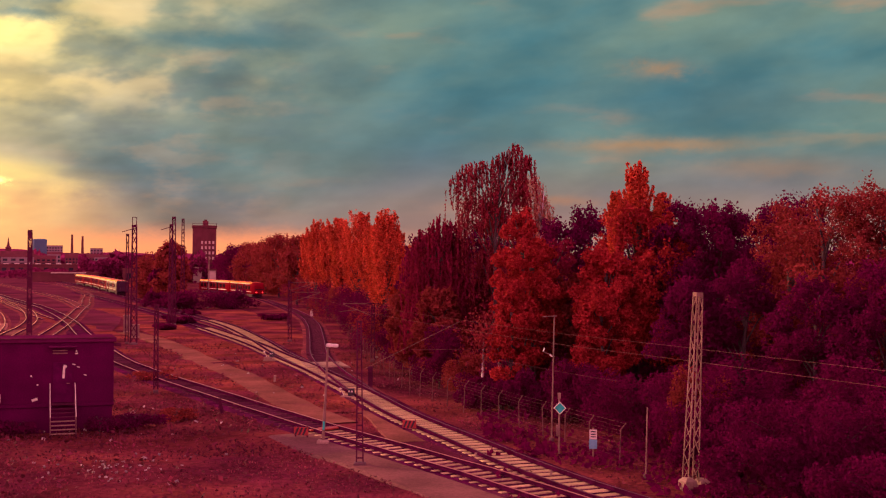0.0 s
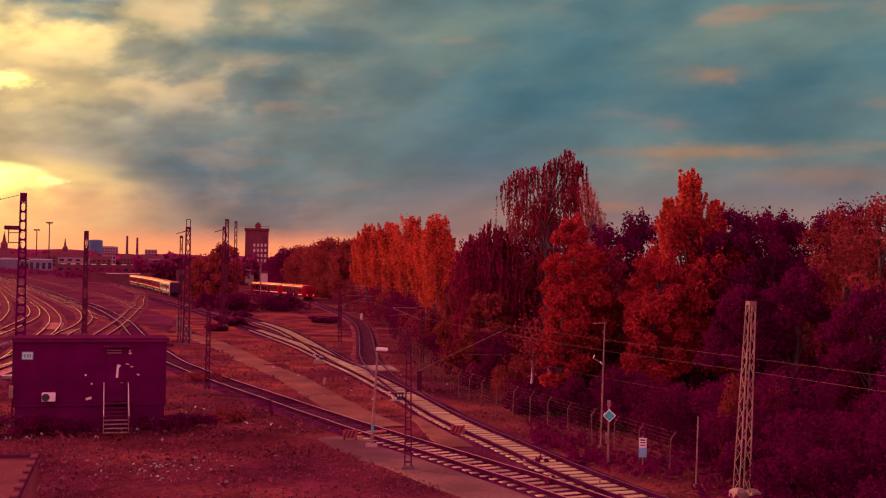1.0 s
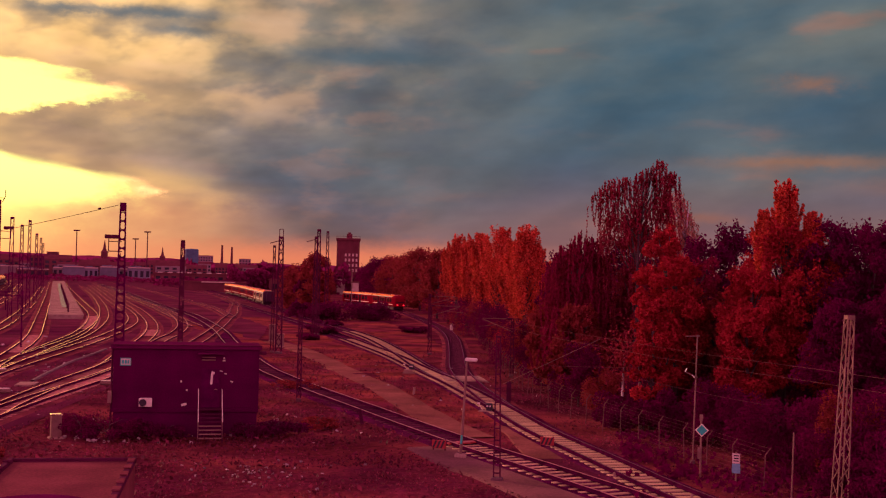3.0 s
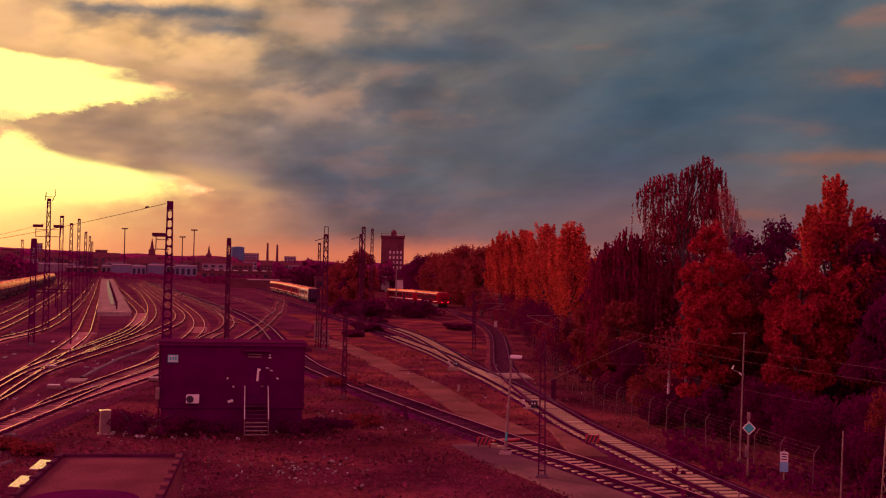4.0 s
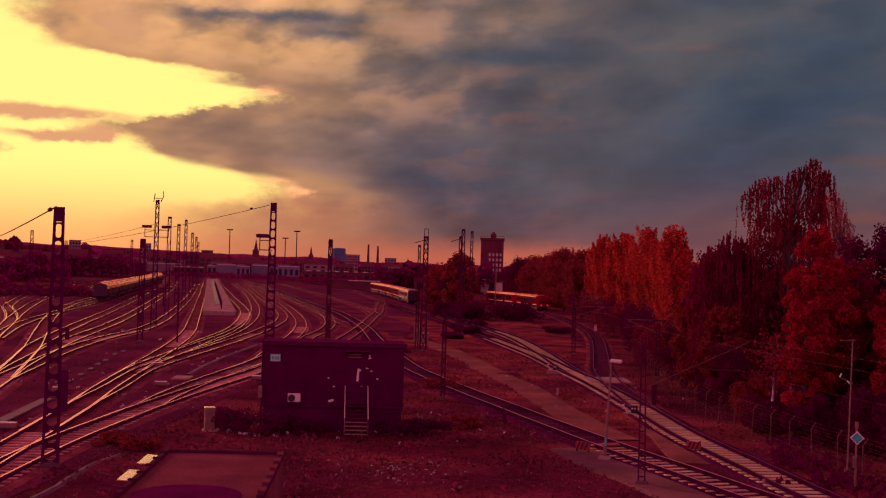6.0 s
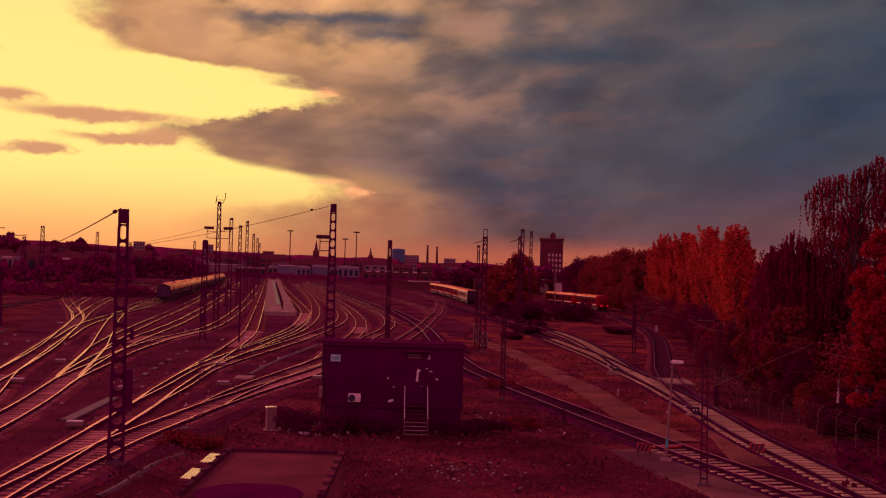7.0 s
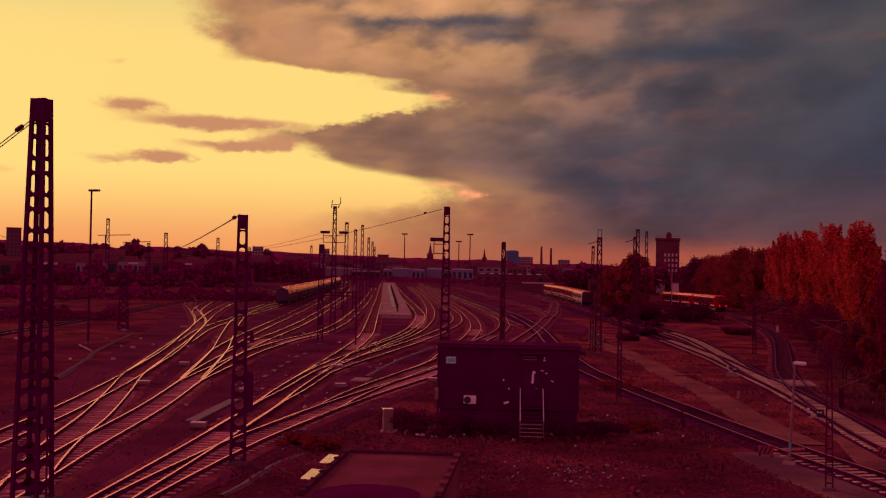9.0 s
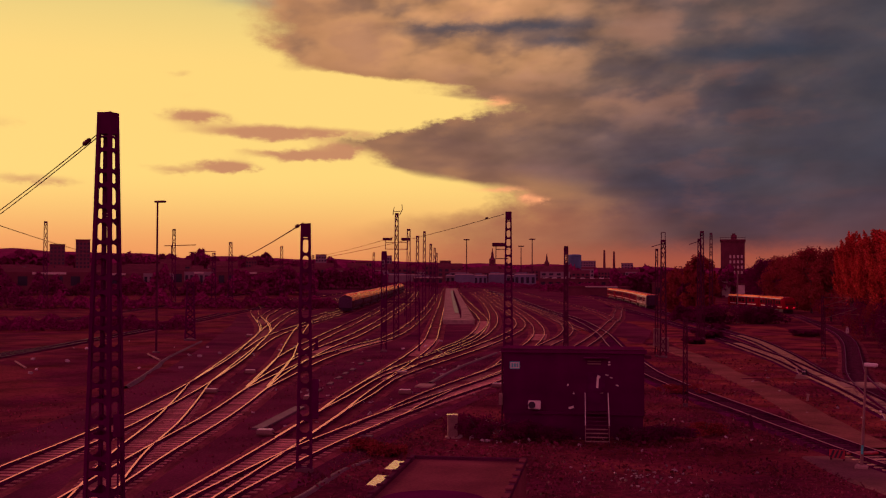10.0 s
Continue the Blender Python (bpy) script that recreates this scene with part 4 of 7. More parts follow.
def slotted_mast(x, y, h, wide, top, turn, panels, label, mat, depth=1.0, leg=0.12, uneven=0.0):
    """Four tapering angles joined by webs with long six-sided slots, under a closed head."""
    t = thing("catenary_mast", label, "mast", pose(x, y, 0, 0, 0, turn), group="catenary masts")
    corner = lambda k, f: Vector(((-1, 1, 1, -1)[k] * (wide + (top - wide) * f) / 2, (-1, -1, 1, 1)[k] * depth * (wide + (top - wide) * f) / 2, 0.2 + (h - 0.2) * f))
    for k in range(4):
        part("leg", Shape().beam(corner(k, 0), corner(k, 1), leg, leg, up=(0, 1, 0)), mat, t)
    cuts = [0.0]
    for i in range(panels):
        cuts.append(cuts[-1] + (1 + uneven if i % 2 else 1 - uneven))
    cuts = [c / cuts[-1] * 0.94 for c in cuts]
    for f0, f1 in zip(cuts, cuts[1:]):
        for k in range(4):
            a, b = k, (k + 1) % 4
            part("web", slotted_plate(corner(a, f0), corner(b, f0), corner(a, f1), corner(b, f1), h * (f1 - f0) * 0.10, 0.03), mat, t)
    w = top + leg
    part("head", Shape().box((0, 0, h * 0.972), (w, w * depth, h * 0.056), bevel=0.03), mat, t, "closed sheet head")
    part("footing", Shape().box((0, 0, 0.08), (wide * 1.3, wide * depth * 1.35, 0.34), bevel=0.06), CONCRETE_DARK, t, "concrete footing")
    return t


def pole(x, y, h, r, mat, label, name="pole", category="pole", lean=0.0):
    t = thing(name, label, category, pose(x, y, 0, 0, lean, 0))
    part("shaft", Shape().tube((0, 0, -0.2), (0, 0, h), r, r * 0.75, 10), mat, t)
    part("footing", Shape().lathe((0, 0, -0.1), [(r * 3, 0), (r * 3, 0.22), (r * 2.4, 0.28)], 10), CONCRETE_DARK, t, "concrete footing")
    return t


def floodlight(t, z, reach, mat=None):
    """A bracket with a flat floodlight box."""
    arm = Shape().beam((0, 0, z - 1.3), (reach, 0, z - 1.3), 0.09).beam((reach, 0, z - 1.35), (reach, 0, z), 0.09).beam((0, 0, z - 0.4), (reach, 0, z - 0.4), 0.07)
    part("bracket", arm, mat or STEEL_DARK, t)
    sgn = 1 if reach > 0 else -1
    part("floodlight", Shape().box((reach - 0.25 * sgn, 0, z + 0.05), (1.25, 0.5, 0.36), bevel=0.05), STEEL_DARK, t, "flat floodlight box")


mast_a = slotted_mast(-42.8, 103.2, 14.65, 0.85, 0.44, 21, 16, "tall dark slotted mast with a floodlight behind the hut", STEEL_LIFTED, depth=0.7, leg=0.14)
floodlight(mast_a, 11.4, -1.2)
mast_c = slotted_mast(-27.2, 42.6, 10.8, 0.60, 0.32, 30, 14, "dark steel mast with slotted faces between yard tracks", STEEL_LIFTED, depth=0.6, leg=0.11)
part("control_box", Shape().box((0.46, -0.25, 3.2), (0.30, 0.26, 1.7), bevel=0.03).beam((0.3, -0.2, 3.8), (0.46, -0.2, 3.8), 0.06).beam((0.3, -0.2, 2.7), (0.46, -0.2, 2.7), 0.06), STEEL_LIFTED, mast_c, "narrow control box on brackets")
part("bracket", Shape().beam((0.2, -0.1, 5.6), (0.52, -0.1, 5.75), 0.07).tube((0.5, -0.1, 5.3), (0.5, -0.1, 5.8), 0.09, 0.07, 8), STEEL_LIFTED, mast_c)
mast_d = slotted_mast(-29.1, 32.3, 14.42, 0.96, 0.43, 10, 21, "large dark steel mast with slotted tapering faces", STEEL_LIFTED, leg=0.13, uneven=0.25)
part("control_box", Shape().box((0.85, -0.5, 3.2), (0.26, 0.24, 0.8), bevel=0.03).tube((0.85, -0.5, 0), (0.85, -0.5, 4.0), 0.035, n=8), STEEL_LIFTED, mast_d, "small control box on a pipe")
mast_f = lattice_mast(-73.5, 137.8, 16.6, 0.70, 0.38, turn=25, panels=13, label="tall dark lattice mast with two floodlights")
floodlight(mast_f, 13.2, 1.5)
floodlight(mast_f, 13.2, -1.5)
part("bracket", Shape().beam((-0.5, 0, 16.5), (-0.35, 0, 17.6), 0.1).beam((0.4, 0, 16.5), (0.75, 0, 17.3), 0.1).beam((0.75, 0, 17.3), (0.7, 0, 18.0), 0.09).beam((-0.5, 0, 17.0), (0.5, 0, 17.0), 0.08), STEEL_DARK, mast_f)
lattice_mast(-85.6, 164.6, 15.6, 0.62, 0.46, turn=25, panels=5, label="dark steel mast of two channels in the yard")
lattice_mast(-94.2, 184.6, 15.2, 0.7, 0.42, turn=25, panels=12)
lattice_mast(-105.4, 209.6, 17.0, 0.72, 0.42, turn=25, panels=12)
lattice_mast(-122, 246, 15.5, 0.8, 0.45, turn=25, panels=9)
lattice_mast(-150, 305, 16.0, 0.8, 0.45, turn=25, panels=9)
lattice_mast(-186, 380, 16.0, 0.85, 0.5, turn=25, panels=8)
lattice_mast(-60.9, 111.3, 10.7, 0.55, 0.5, turn=25, panels=4, plate=True, label="dark stout steel mast in the yard")
lattice_mast(-38.2, 106.8, 11.1, 0.42, 0.34, turn=15, panels=5, label="slim dark steel mast with a small box near its top", plate=True)
mast_b = lattice_mast(-31.4, 117.5, 12.1, 0.62, 0.40, turn=10, panels=12, mat=STEEL_DARK, label="dark lattice mast beside the service road")
lattice_mast(-32.4, 118.6, 11.2, 0.30, 0.22, turn=10, panels=6, label="slim dark steel mast beside a lattice mast")
part("bracket", Shape().beam((-1.2, 0, 11.5), (0.15, 0, 11.9), 0.07).beam((-0.2, 0, 12.1), (-0.2, 0, 13), 0.07).beam((0.2, 0, 12.1), (0.2, 0, 13), 0.07).beam((-0.2, 0, 13), (0.2, 0, 13), 0.07), STEEL_DARK, mast_b)
lattice_mast(-18.6, 75.1, 5.7, 0.26, 0.22, turn=10, panels=8, depth=0.5, label="short slim lattice mast beside the siding")
mast_e = lattice_mast(-34.7, 147.5, 13.1, 0.62, 0.36, turn=10, panels=11)
part("bracket", Shape().beam((-1.3, 0, 12.5), (0.2, 0, 13.0), 0.08), STEEL_DARK, mast_e)
lattice_mast(-35.9, 154.0, 14.3, 0.62, 0.40, turn=10, panels=11)
lattice_mast(-47.0, 208.7, 16.0, 0.66, 0.38, turn=10, panels=11)
pole(-42.4, 209.4, 9.2, 0.12, STEEL_GREY, "slim pale lamp pole among bushes")
lattice_mast(-16.3, 123.4, 5.1, 0.36, 0.28, turn=5, panels=6, label="short lattice mast beside the branch track")
lattice_mast(-6.0, 99.8, 5.0, 0.28, 0.22, turn=5, panels=6, label="short lattice mast beside the fence")
lattice_mast(-46.1, 128.9, 11.7, 0.42, 0.32, turn=15, panels=6, plate=True)
gantry = thing("signal_gantry", "dark light signal bridge between two yard masts", "gantry", pose(-60.9, 111.3, 0, 0, 0, 30))
part("beam", Shape().beam((0, 0, 5.45), (3.9, 0, 5.45), 0.09), STEEL_LIFTED, gantry)
part("beam", Shape().beam((0, 0, 5.8), (3.9, 0, 5.8), 0.09), STEEL_LIFTED, gantry)
part("post", Shape().beam((3.9, 0, -0.1), (3.9, 0, 5.9), 0.16), STEEL_LIFTED, gantry)
part("post", Shape().beam((2.3, 0, 3.9), (2.3, 0, 5.8), 0.12), STEEL_LIFTED, gantry)
mast_r = lattice_mast(9.55, 44.4, 7.45, 0.48, 0.27, turn=24, panels=13, mat=STEEL_GREY, lean=2.6, depth=0.8, slim=0.5, label="pale tapering lattice mast in front of dark trees")
part("footing", Shape().box((-0.35, -0.3, 0.2), (0.5, 0.5, 0.55), bevel=0.12).box((0.45, -0.1, 0.15), (0.45, 0.5, 0.5), bevel=0.12), CONCRETE, mast_r, "pale concrete foot blocks")
ladder_post = thing("catenary_mast", "slim dark two-legged post with rungs beside the siding", "mast", pose(-3.45, 48.8, 0, 0, -0.6, 0), group="catenary masts")
for sx in (-1, 1):
    part("leg", Shape().beam((sx * 0.14, 0, 0), (sx * 0.075, 0, 6.1), 0.055, 0.09, up=(0, 1, 0)), STEEL_DARK, ladder_post)
for i in range(11):
    z = 0.35 + 0.42 * i * (1 + 0.03 * i)
    part("rung", Shape().beam((-0.14 + 0.0107 * z, 0, z), (0.14 - 0.0107 * z, 0, z), 0.045, 0.06), STEEL_DARK, ladder_post)
part("cap", Shape().box((0, 0, 6.1), (0.24, 0.12, 0.08)), STEEL_DARK, ladder_post)
part("footing", Shape().box((0, 0, 0.06), (0.5, 0.4, 0.24), bevel=0.05), CONCRETE_DARK, ladder_post, "concrete footing")
pole(5.3, 55.8, 6.1, 0.042, STEEL_GREY, "slim pale pole with a small cross arm", lean=1.0)
pole(8.2, 46.4, 2.85, 0.036, STEEL_GREY, "short pale post at the wood's edge", lean=1.0)
for a, d, h in ((44.78, 330, 22), (38.9, 345, 21), (36.2, 311, 16.5), (33.73, 378, 17), (38.1, 150, 7.3), (32.2, 430, 15), (37.0, 330, 14), (29.2, 480, 17), (28.6, 560, 17)):
    x, y, _ = az(a, d)
    lattice_mast(x, y, h, 1.2, 0.75, turn=a, panels=9, label="distant dark lattice mast beside the yard")
tall = pole(-81.4, 98.1, 16.2, 0.13, STEEL_DARK, "tall dark lamp pole with a flat head", "street_lamp", "lamp")
part("lamp_head", Shape().box((0.35, 0, 16.2), (1.2, 0.5, 0.22), bevel=0.05), STEEL_DARK, tall, "flat lamp head")
for a, d, h in ((24.6, 900, 35), (21.9, 900, 30), (21.35, 850, 34)):
    x, y, _ = az(a, d)
    p = pole(x, y, h, 0.45, STEEL_DARK, "very tall distant floodlight pole", "floodlight_pole", "lamp")
    part("lamp_head", Shape().box((0, 0, h), (4.5, 1.5, 0.9), bevel=0.1), STEEL_DARK, p)


# ---- hut, stairs, cabinet, shed ----
def hut():
    turn, L, D, Z, H = 19.3, 7.46, 3.0, 1.35, 4.5
    t = thing("signal_hut", "dark flat-roofed signal hut raised above the ground", "hut", pose(-24.0, 57.2, 0, 0, 0, turn))
    wh = H - Z
    part("wall", Shape().box((L / 2, D / 2, Z + wh / 2), (L, D, wh), bevel=0.02), HUT_WALL, t)
    part("floor_slab", Shape().box((L / 2, D / 2, Z - 0.1), (L + 0.03, D + 0.03, 0.2), bevel=0.02), HUT_WALL, t)
    part("base", Shape().box((L / 2, D / 2 + 0.02, 0.5), (L - 0.12, D - 0.12, 1.5)), HUT_WALL, t, "dark recessed base wall")
    part("roof", Shape().box((L / 2, D / 2, H + 0.02), (L + 0.24, D + 0.24, 0.2), bevel=0.03), HUT_ROOF, t, "flat bitumen roof with a raised edge")
    part("roof_edge", Shape().box((L / 2, -0.1, H + 0.135), (L + 0.24, 0.1, 0.05), bevel=0.01), STEEL_DARK, t)
    x = 4.95
    d = part("door", Shape().box((x, -0.02, Z + 1.05), (0.92, 0.08, 2.05), bevel=0.02), DOOR_PAINT, t, "dark metal door")
    part("handle", Shape().tube((x + 0.34, -0.06, Z + 1.0), (x + 0.34, -0.14, Z + 1.0), 0.025).beam((x + 0.34, -0.13, Z + 1.0), (x + 0.2, -0.13, Z + 1.0), 0.035), STEEL_GREY, d)
    part("notice", Shape().box((x + 0.06, -0.075, Z + 1.55), (0.11, 0.03, 0.58), Euler((0, 0.06, 0)).to_matrix()).box((x + 0.12, -0.075, Z + 1.86), (0.17, 0.03, 0.12), Euler((0, 0.3, 0)).to_matrix()), WHITE, d, "torn pale paper notice")
    part("canopy", Shape().box((x, -0.22, H - 0.28), (1.35, 0.5, 0.07), bevel=0.02), HUT_ROOF, t)
    part("vent", Shape().box((x - 0.12, -0.03, H - 0.48), (0.72, 0.08, 0.05)), STEEL_GREY, t, "narrow louvre strip")
    part("vent", Shape().box((x - 0.12, -0.03, H - 0.62), (0.72, 0.08, 0.05)), STEEL_GREY, t, "narrow louvre strip")
    sg = part("sign", Shape().box((0.62, -0.03, 3.76), (0.54, 0.05, 0.38), bevel=0.01), WHITE, t, "small pale sign plate with a blue border")
    part("border", Shape().box((0.62, -0.062, 3.94), (0.54, 0.014, 0.035)).box((0.62, -0.062, 3.58), (0.54, 0.014, 0.035)).box((0.37, -0.062, 3.76), (0.035, 0.014, 0.32)).box((0.87, -0.062, 3.76), (0.035, 0.014, 0.32)), SIGN_BLUE, sg)
    part("lettering", Shape().box((0.49, -0.063, 3.76), (0.10, 0.016, 0.2)).box((0.63, -0.063, 3.76), (0.10, 0.016, 0.2)).box((0.76, -0.063, 3.76), (0.09, 0.016, 0.2)), SIGN_BLUE, sg, "three blue bars of writing")
    ac = part("air_conditioner", Shape().box((1.68, -0.2, 1.68), (0.66, 0.32, 0.44), bevel=0.03), WHITE, t, "white wall-mounted air conditioner")
    part("fan_grille", Shape().lathe((0, 0, 0), [(0.19, 0), (0.19, 0.02), (0.15, 0.035)], 20), BLACK_PAINT, ac, at=pose(1.55, -0.372, 1.68, 90))
    for a, z, w, h in ((3.45, 2.75, 0.08, 0.09), (3.75, 2.3, 0.08, 0.07), (5.62, 3.85, 0.14, 0.07), (5.62, 3.98, 0.08, 0.07), (5.5, 3.3, 0.16, 0.04), (5.72, 3.16, 0.14, 0.04), (6.05, 2.75, 0.14, 0.06), (3.62, 1.55, 0.28, 0.12)):
        part("notice", Shape().box((a, -0.018, z), (w, 0.03, h), Euler((0, rng.uniform(-0.4, 0.4), 0)).to_matrix()), WHITE, t, "pale paper scrap")
    part("lamp", Shape().box((L + 0.2, 0.3, H - 0.25), (0.36, 0.22, 0.18), bevel=0.03).beam((L, 0.3, H - 0.25), (L + 0.1, 0.3, H - 0.25), 0.06), STEEL_DARK, t, "small wall lamp")
    part("drainpipe", Shape().tube((-0.06, 0.1, 0), (-0.06, 0.1, H), 0.05), STEEL_DARK, t)
    part("meter_box", Shape().box((-0.12, -0.1, 1.95), (0.2, 0.24, 0.62), bevel=0.02), STEEL_GREY, t, "small pale wall box")
    s = thing("stairs", "narrow metal stairs with two pale handrails", "stairs", t.matrix_basis @ pose(x, 0, 0))
    run, n = 2.1, 7
    for i in range(n):
        part("tread", Shape().box((0, -run * (1 - i / n) - 0.62, 0.16 + (Z - 0.03) / (n + 1) * i), (1.12, 0.25, 0.04), bevel=0.01), STEEL_GREY if i < 4 else STEEL_DARK, s)
    part("landing", Shape().box((0, -0.34, Z - 0.02), (1.2, 0.62, 0.05), bevel=0.01), STEEL_DARK, s)
    for sx in (-0.6, 0.6):
        part("stringer", Shape().beam((sx, -run - 0.75, 0.0), (sx, -0.5, Z - 0.08), 0.05, 0.18), STEEL_DARK, s)
        part("handrail", Shape().tube((sx, -run - 0.7, 0.98), (sx, -0.6, Z + 1.0), 0.021).tube((sx, -0.6, Z + 1.0), (sx, -0.05, Z + 1.0), 0.021), WHITE, s, "pale tubular handrail")
        for yy, z0, z1 in ((-run - 0.7, -0.05, 0.98), (-run * 0.5 - 0.65, 0.55, 1.66), (-0.6, Z - 0.05, Z + 1.0)):
            part("post", Shape().tube((sx, yy, z0), (sx, yy, z1), 0.016), STEEL_GREY, s)


hut()


def cabinet():
    t = thing("switch_cabinet", "pale grey lineside cabinet with a flat lid", "cabinet", pose(-26.1, 55.3, 0, 0, 0, 35))
    part("body", Shape().box((0, 0, 0.56), (0.50, 0.40, 1.18), bevel=0.02), STEEL_GREY, t)
    part("door", Shape().box((0, -0.205, 0.58), (0.42, 0.02, 1.02), bevel=0.005), STEEL_GREY, t)
    # the lid's brighter metal stands in for sunlight on the cabinet's top
    part("lid", Shape().box((0, 0, 1.18), (0.56, 0.46, 0.07), bevel=0.02), PLATE, t, "flat lid made paler for its sunlit top")
    part("base", Shape().box((0, 0, -0.02), (0.68, 0.58, 0.16), bevel=0.03), CONCRETE, t)


cabinet()


def shed():
    """A low shed below the bridge, of which the flat roof shows."""
    t = thing("low_shed", "low shed with a rust-brown felt roof and raised rims", "shed", pose(-16.6, 31.0, 0, 0, 0, 17.5))
    W, D, H = 3.75, 7.3, 2.42
    part("wall", Shape().box((W / 2, 3.4 - D / 2, H / 2), (W - 0.2, D - 0.2, H)), HUT_WALL, t)
    part("roof", Shape().box((W / 2, 3.4 - D / 2, H + 0.03), (W, D, 0.10), bevel=0.02), SHED_ROOF, t, "flat roofing felt")
    part("rim", Shape().box((0.03, 3.4 - D / 2, H + 0.13), (0.16, D + 0.1, 0.14), bevel=0.02), STEEL_DARK, t)
    part("rim", Shape().box((W - 0.03, 3.4 - D / 2, H + 0.13), (0.2, D + 0.1, 0.16), bevel=0.02), STEEL_DARK, t)
    part("rim", Shape().box((W / 2, 3.4, H + 0.12), (W - 0.2, 0.16, 0.12), bevel=0.02), STEEL_DARK, t)
    for y in (2.45, -0.35):
        part("side_plate", Shape().box((-0.32, y, H - 0.02), (0.56, 1.7, 0.04), Euler((0, radians(4), 0)).to_matrix(), 0.01), PLATE, t, "pale smooth metal side plate")
    part("flank", Shape().box((W - 0.02, 3.4 - D / 2, H / 2 + 0.1), (0.12, D - 0.3, H - 0.2), bevel=0.02), SHED_ROOF, t, "ribbed brown side wall")
    # a darker disc at the near end of the roof
    part("felt_patch", Shape().lathe((1.75, -3.55, H + 0.065), [(1.45, 0), (1.45, 0.03), (1.3, 0.04)], 32), HUT_ROOF, t, "dark round patch on the roof")
    for i in range(6):
        part("clamp", Shape().box((W - 0.03, 2.6 - i * 1.2, H + 0.24), (0.22, 0.5, 0.06), bevel=0.015), SHED_ROOF, t)
        part("clamp", Shape().box((0.03, 2.6 - i * 1.2, H + 0.22), (0.2, 0.14, 0.06), bevel=0.015), STEEL_DARK, t)


shed()
for x, y, w, d, a in ((-39.6, 79.0, 1.3, 2.4, 18), (-38.6, 57.8, 0.7, 10.5, 20), (-30.3, 53.0, 1.2, 0.5, 20), (-45.0, 72.2, 0.4, 1.4, 24), (-46.9, 77.1, 0.4, 1.6, 24), (-48.8, 81.6, 0.4, 1.6, 24), (-50.5, 85.5, 0.4, 1.6, 24), (-52.0, 89.3, 0.4, 1.8, 24), (-54.6, 95.3, 0.4, 2.0, 24), (-55.7, 98.8, 0.4, 1.6, 24)):
    tagged(part("concrete_slab", Shape().box((0, 0, 0.05), (w, d, 0.14), bevel=0.03), CONCRETE if w > 1.2 else CONCRETE_DARK, at=pose(x, y, 0.0, 0, 0, a)), "worn concrete cable slab between tracks", "concrete slab", "concrete slabs")
strip("cable_duct", [(-40.4, 81.5), (-42.4, 88.0), (-44.3, 94.7), (-45.5, 99.0), (-46.1, 101.7), (-49.4, 115.8)], 0.22, CONCRETE_DARK, 0.10, "pale concrete cable trough between yard tracks", "cable duct", 0.03)
strip("cable_duct", [(-59.1, 67.8), (-67.6, 81.0), (-75.2, 92.3), (-89.9, 116.9)], 0.09, CONCRETE_DARK, 0.12, "pale concrete cable trough beyond the outer tracks", "cable duct", 0.03)
for p, q in (((-80.0, 95.1), (-73.8, 89.5)), ((-84.2, 81.2), (-78.2, 76.6))):
    rod = thing("steel_pipe", "pale steel pipe lying on the ground beyond the tracks", "pipe", group="pipes on the ground")
    part("pipe", Shape().tube((*p, 0.12), (*q, 0.09), 0.09, n=10), CONCRETE, rod)
strip("cable_duct", [(-24.2, 36.8), (-24.7, 39.2), (-25.5, 41.8), (-26.1, 44.2), (-26.3, 46.8)], 0.16, CONCRETE_DARK, 0.04, "narrow cable duct in the ground", "cable duct", 0.04)


# ---- lamp post, signs, barriers, fence ----
def lamp_post():
    t = thing("street_lamp", "pale leaning lamp post with a flat white head", "lamp", pose(-5.6, 54.5, 0, 0, 2.6, 0))
    part("shaft", Shape().tube((0, 0, 0), (0, 0, 2.0), 0.075, 0.07, 12).tube((0, 0, 2.0), (0, 0, 4.55), 0.055, 0.05, 12), STEEL_GREY, t)
    part("lamp_head", Shape().box((0.2, 0, 4.68), (0.56, 0.34, 0.16), bevel=0.04), WHITE, t, "flat white lamp head")
    part("footing", Shape().box((0, 0, 0.08), (0.55, 0.45, 0.28), bevel=0.05), CONCRETE, t)
    part("hatch", Shape().box((0, -0.078, 0.9), (0.09, 0.02, 0.4)), SIGN_BLUE, t)


lamp_post()


def diamond_sign():
    t = thing("diamond_sign", "blue diamond railway sign with a white border on a post", "sign", pose(5.3, 52.2, 0, 0, 0, -6))
    part("post", Shape().tube((0, 0, 0), (0, 0, 2.66), 0.045, n=10), STEEL_GREY, t)
    p = part("plate", Shape().box((0.03, -0.06, 2.08), (0.42, 0.03, 0.42), Euler((0, radians(45), 0)).to_matrix(), 0.01), WHITE, t, "white bordered plate")
    part("panel", Shape().box((0.03, -0.085, 2.08), (0.33, 0.03, 0.33), Euler((0, radians(45), 0)).to_matrix(), 0.008), SIGN_BLUE, p, "blue enamel panel")
    part("sleeve", Shape().box((-0.06, 0, 1.05), (0.16, 0.12, 0.5), bevel=0.02), STEEL_GREY, t)
    part("cap", Shape().box((0, 0, 2.62), (0.15, 0.12, 0.28), bevel=0.02), STEEL_GREY, t)


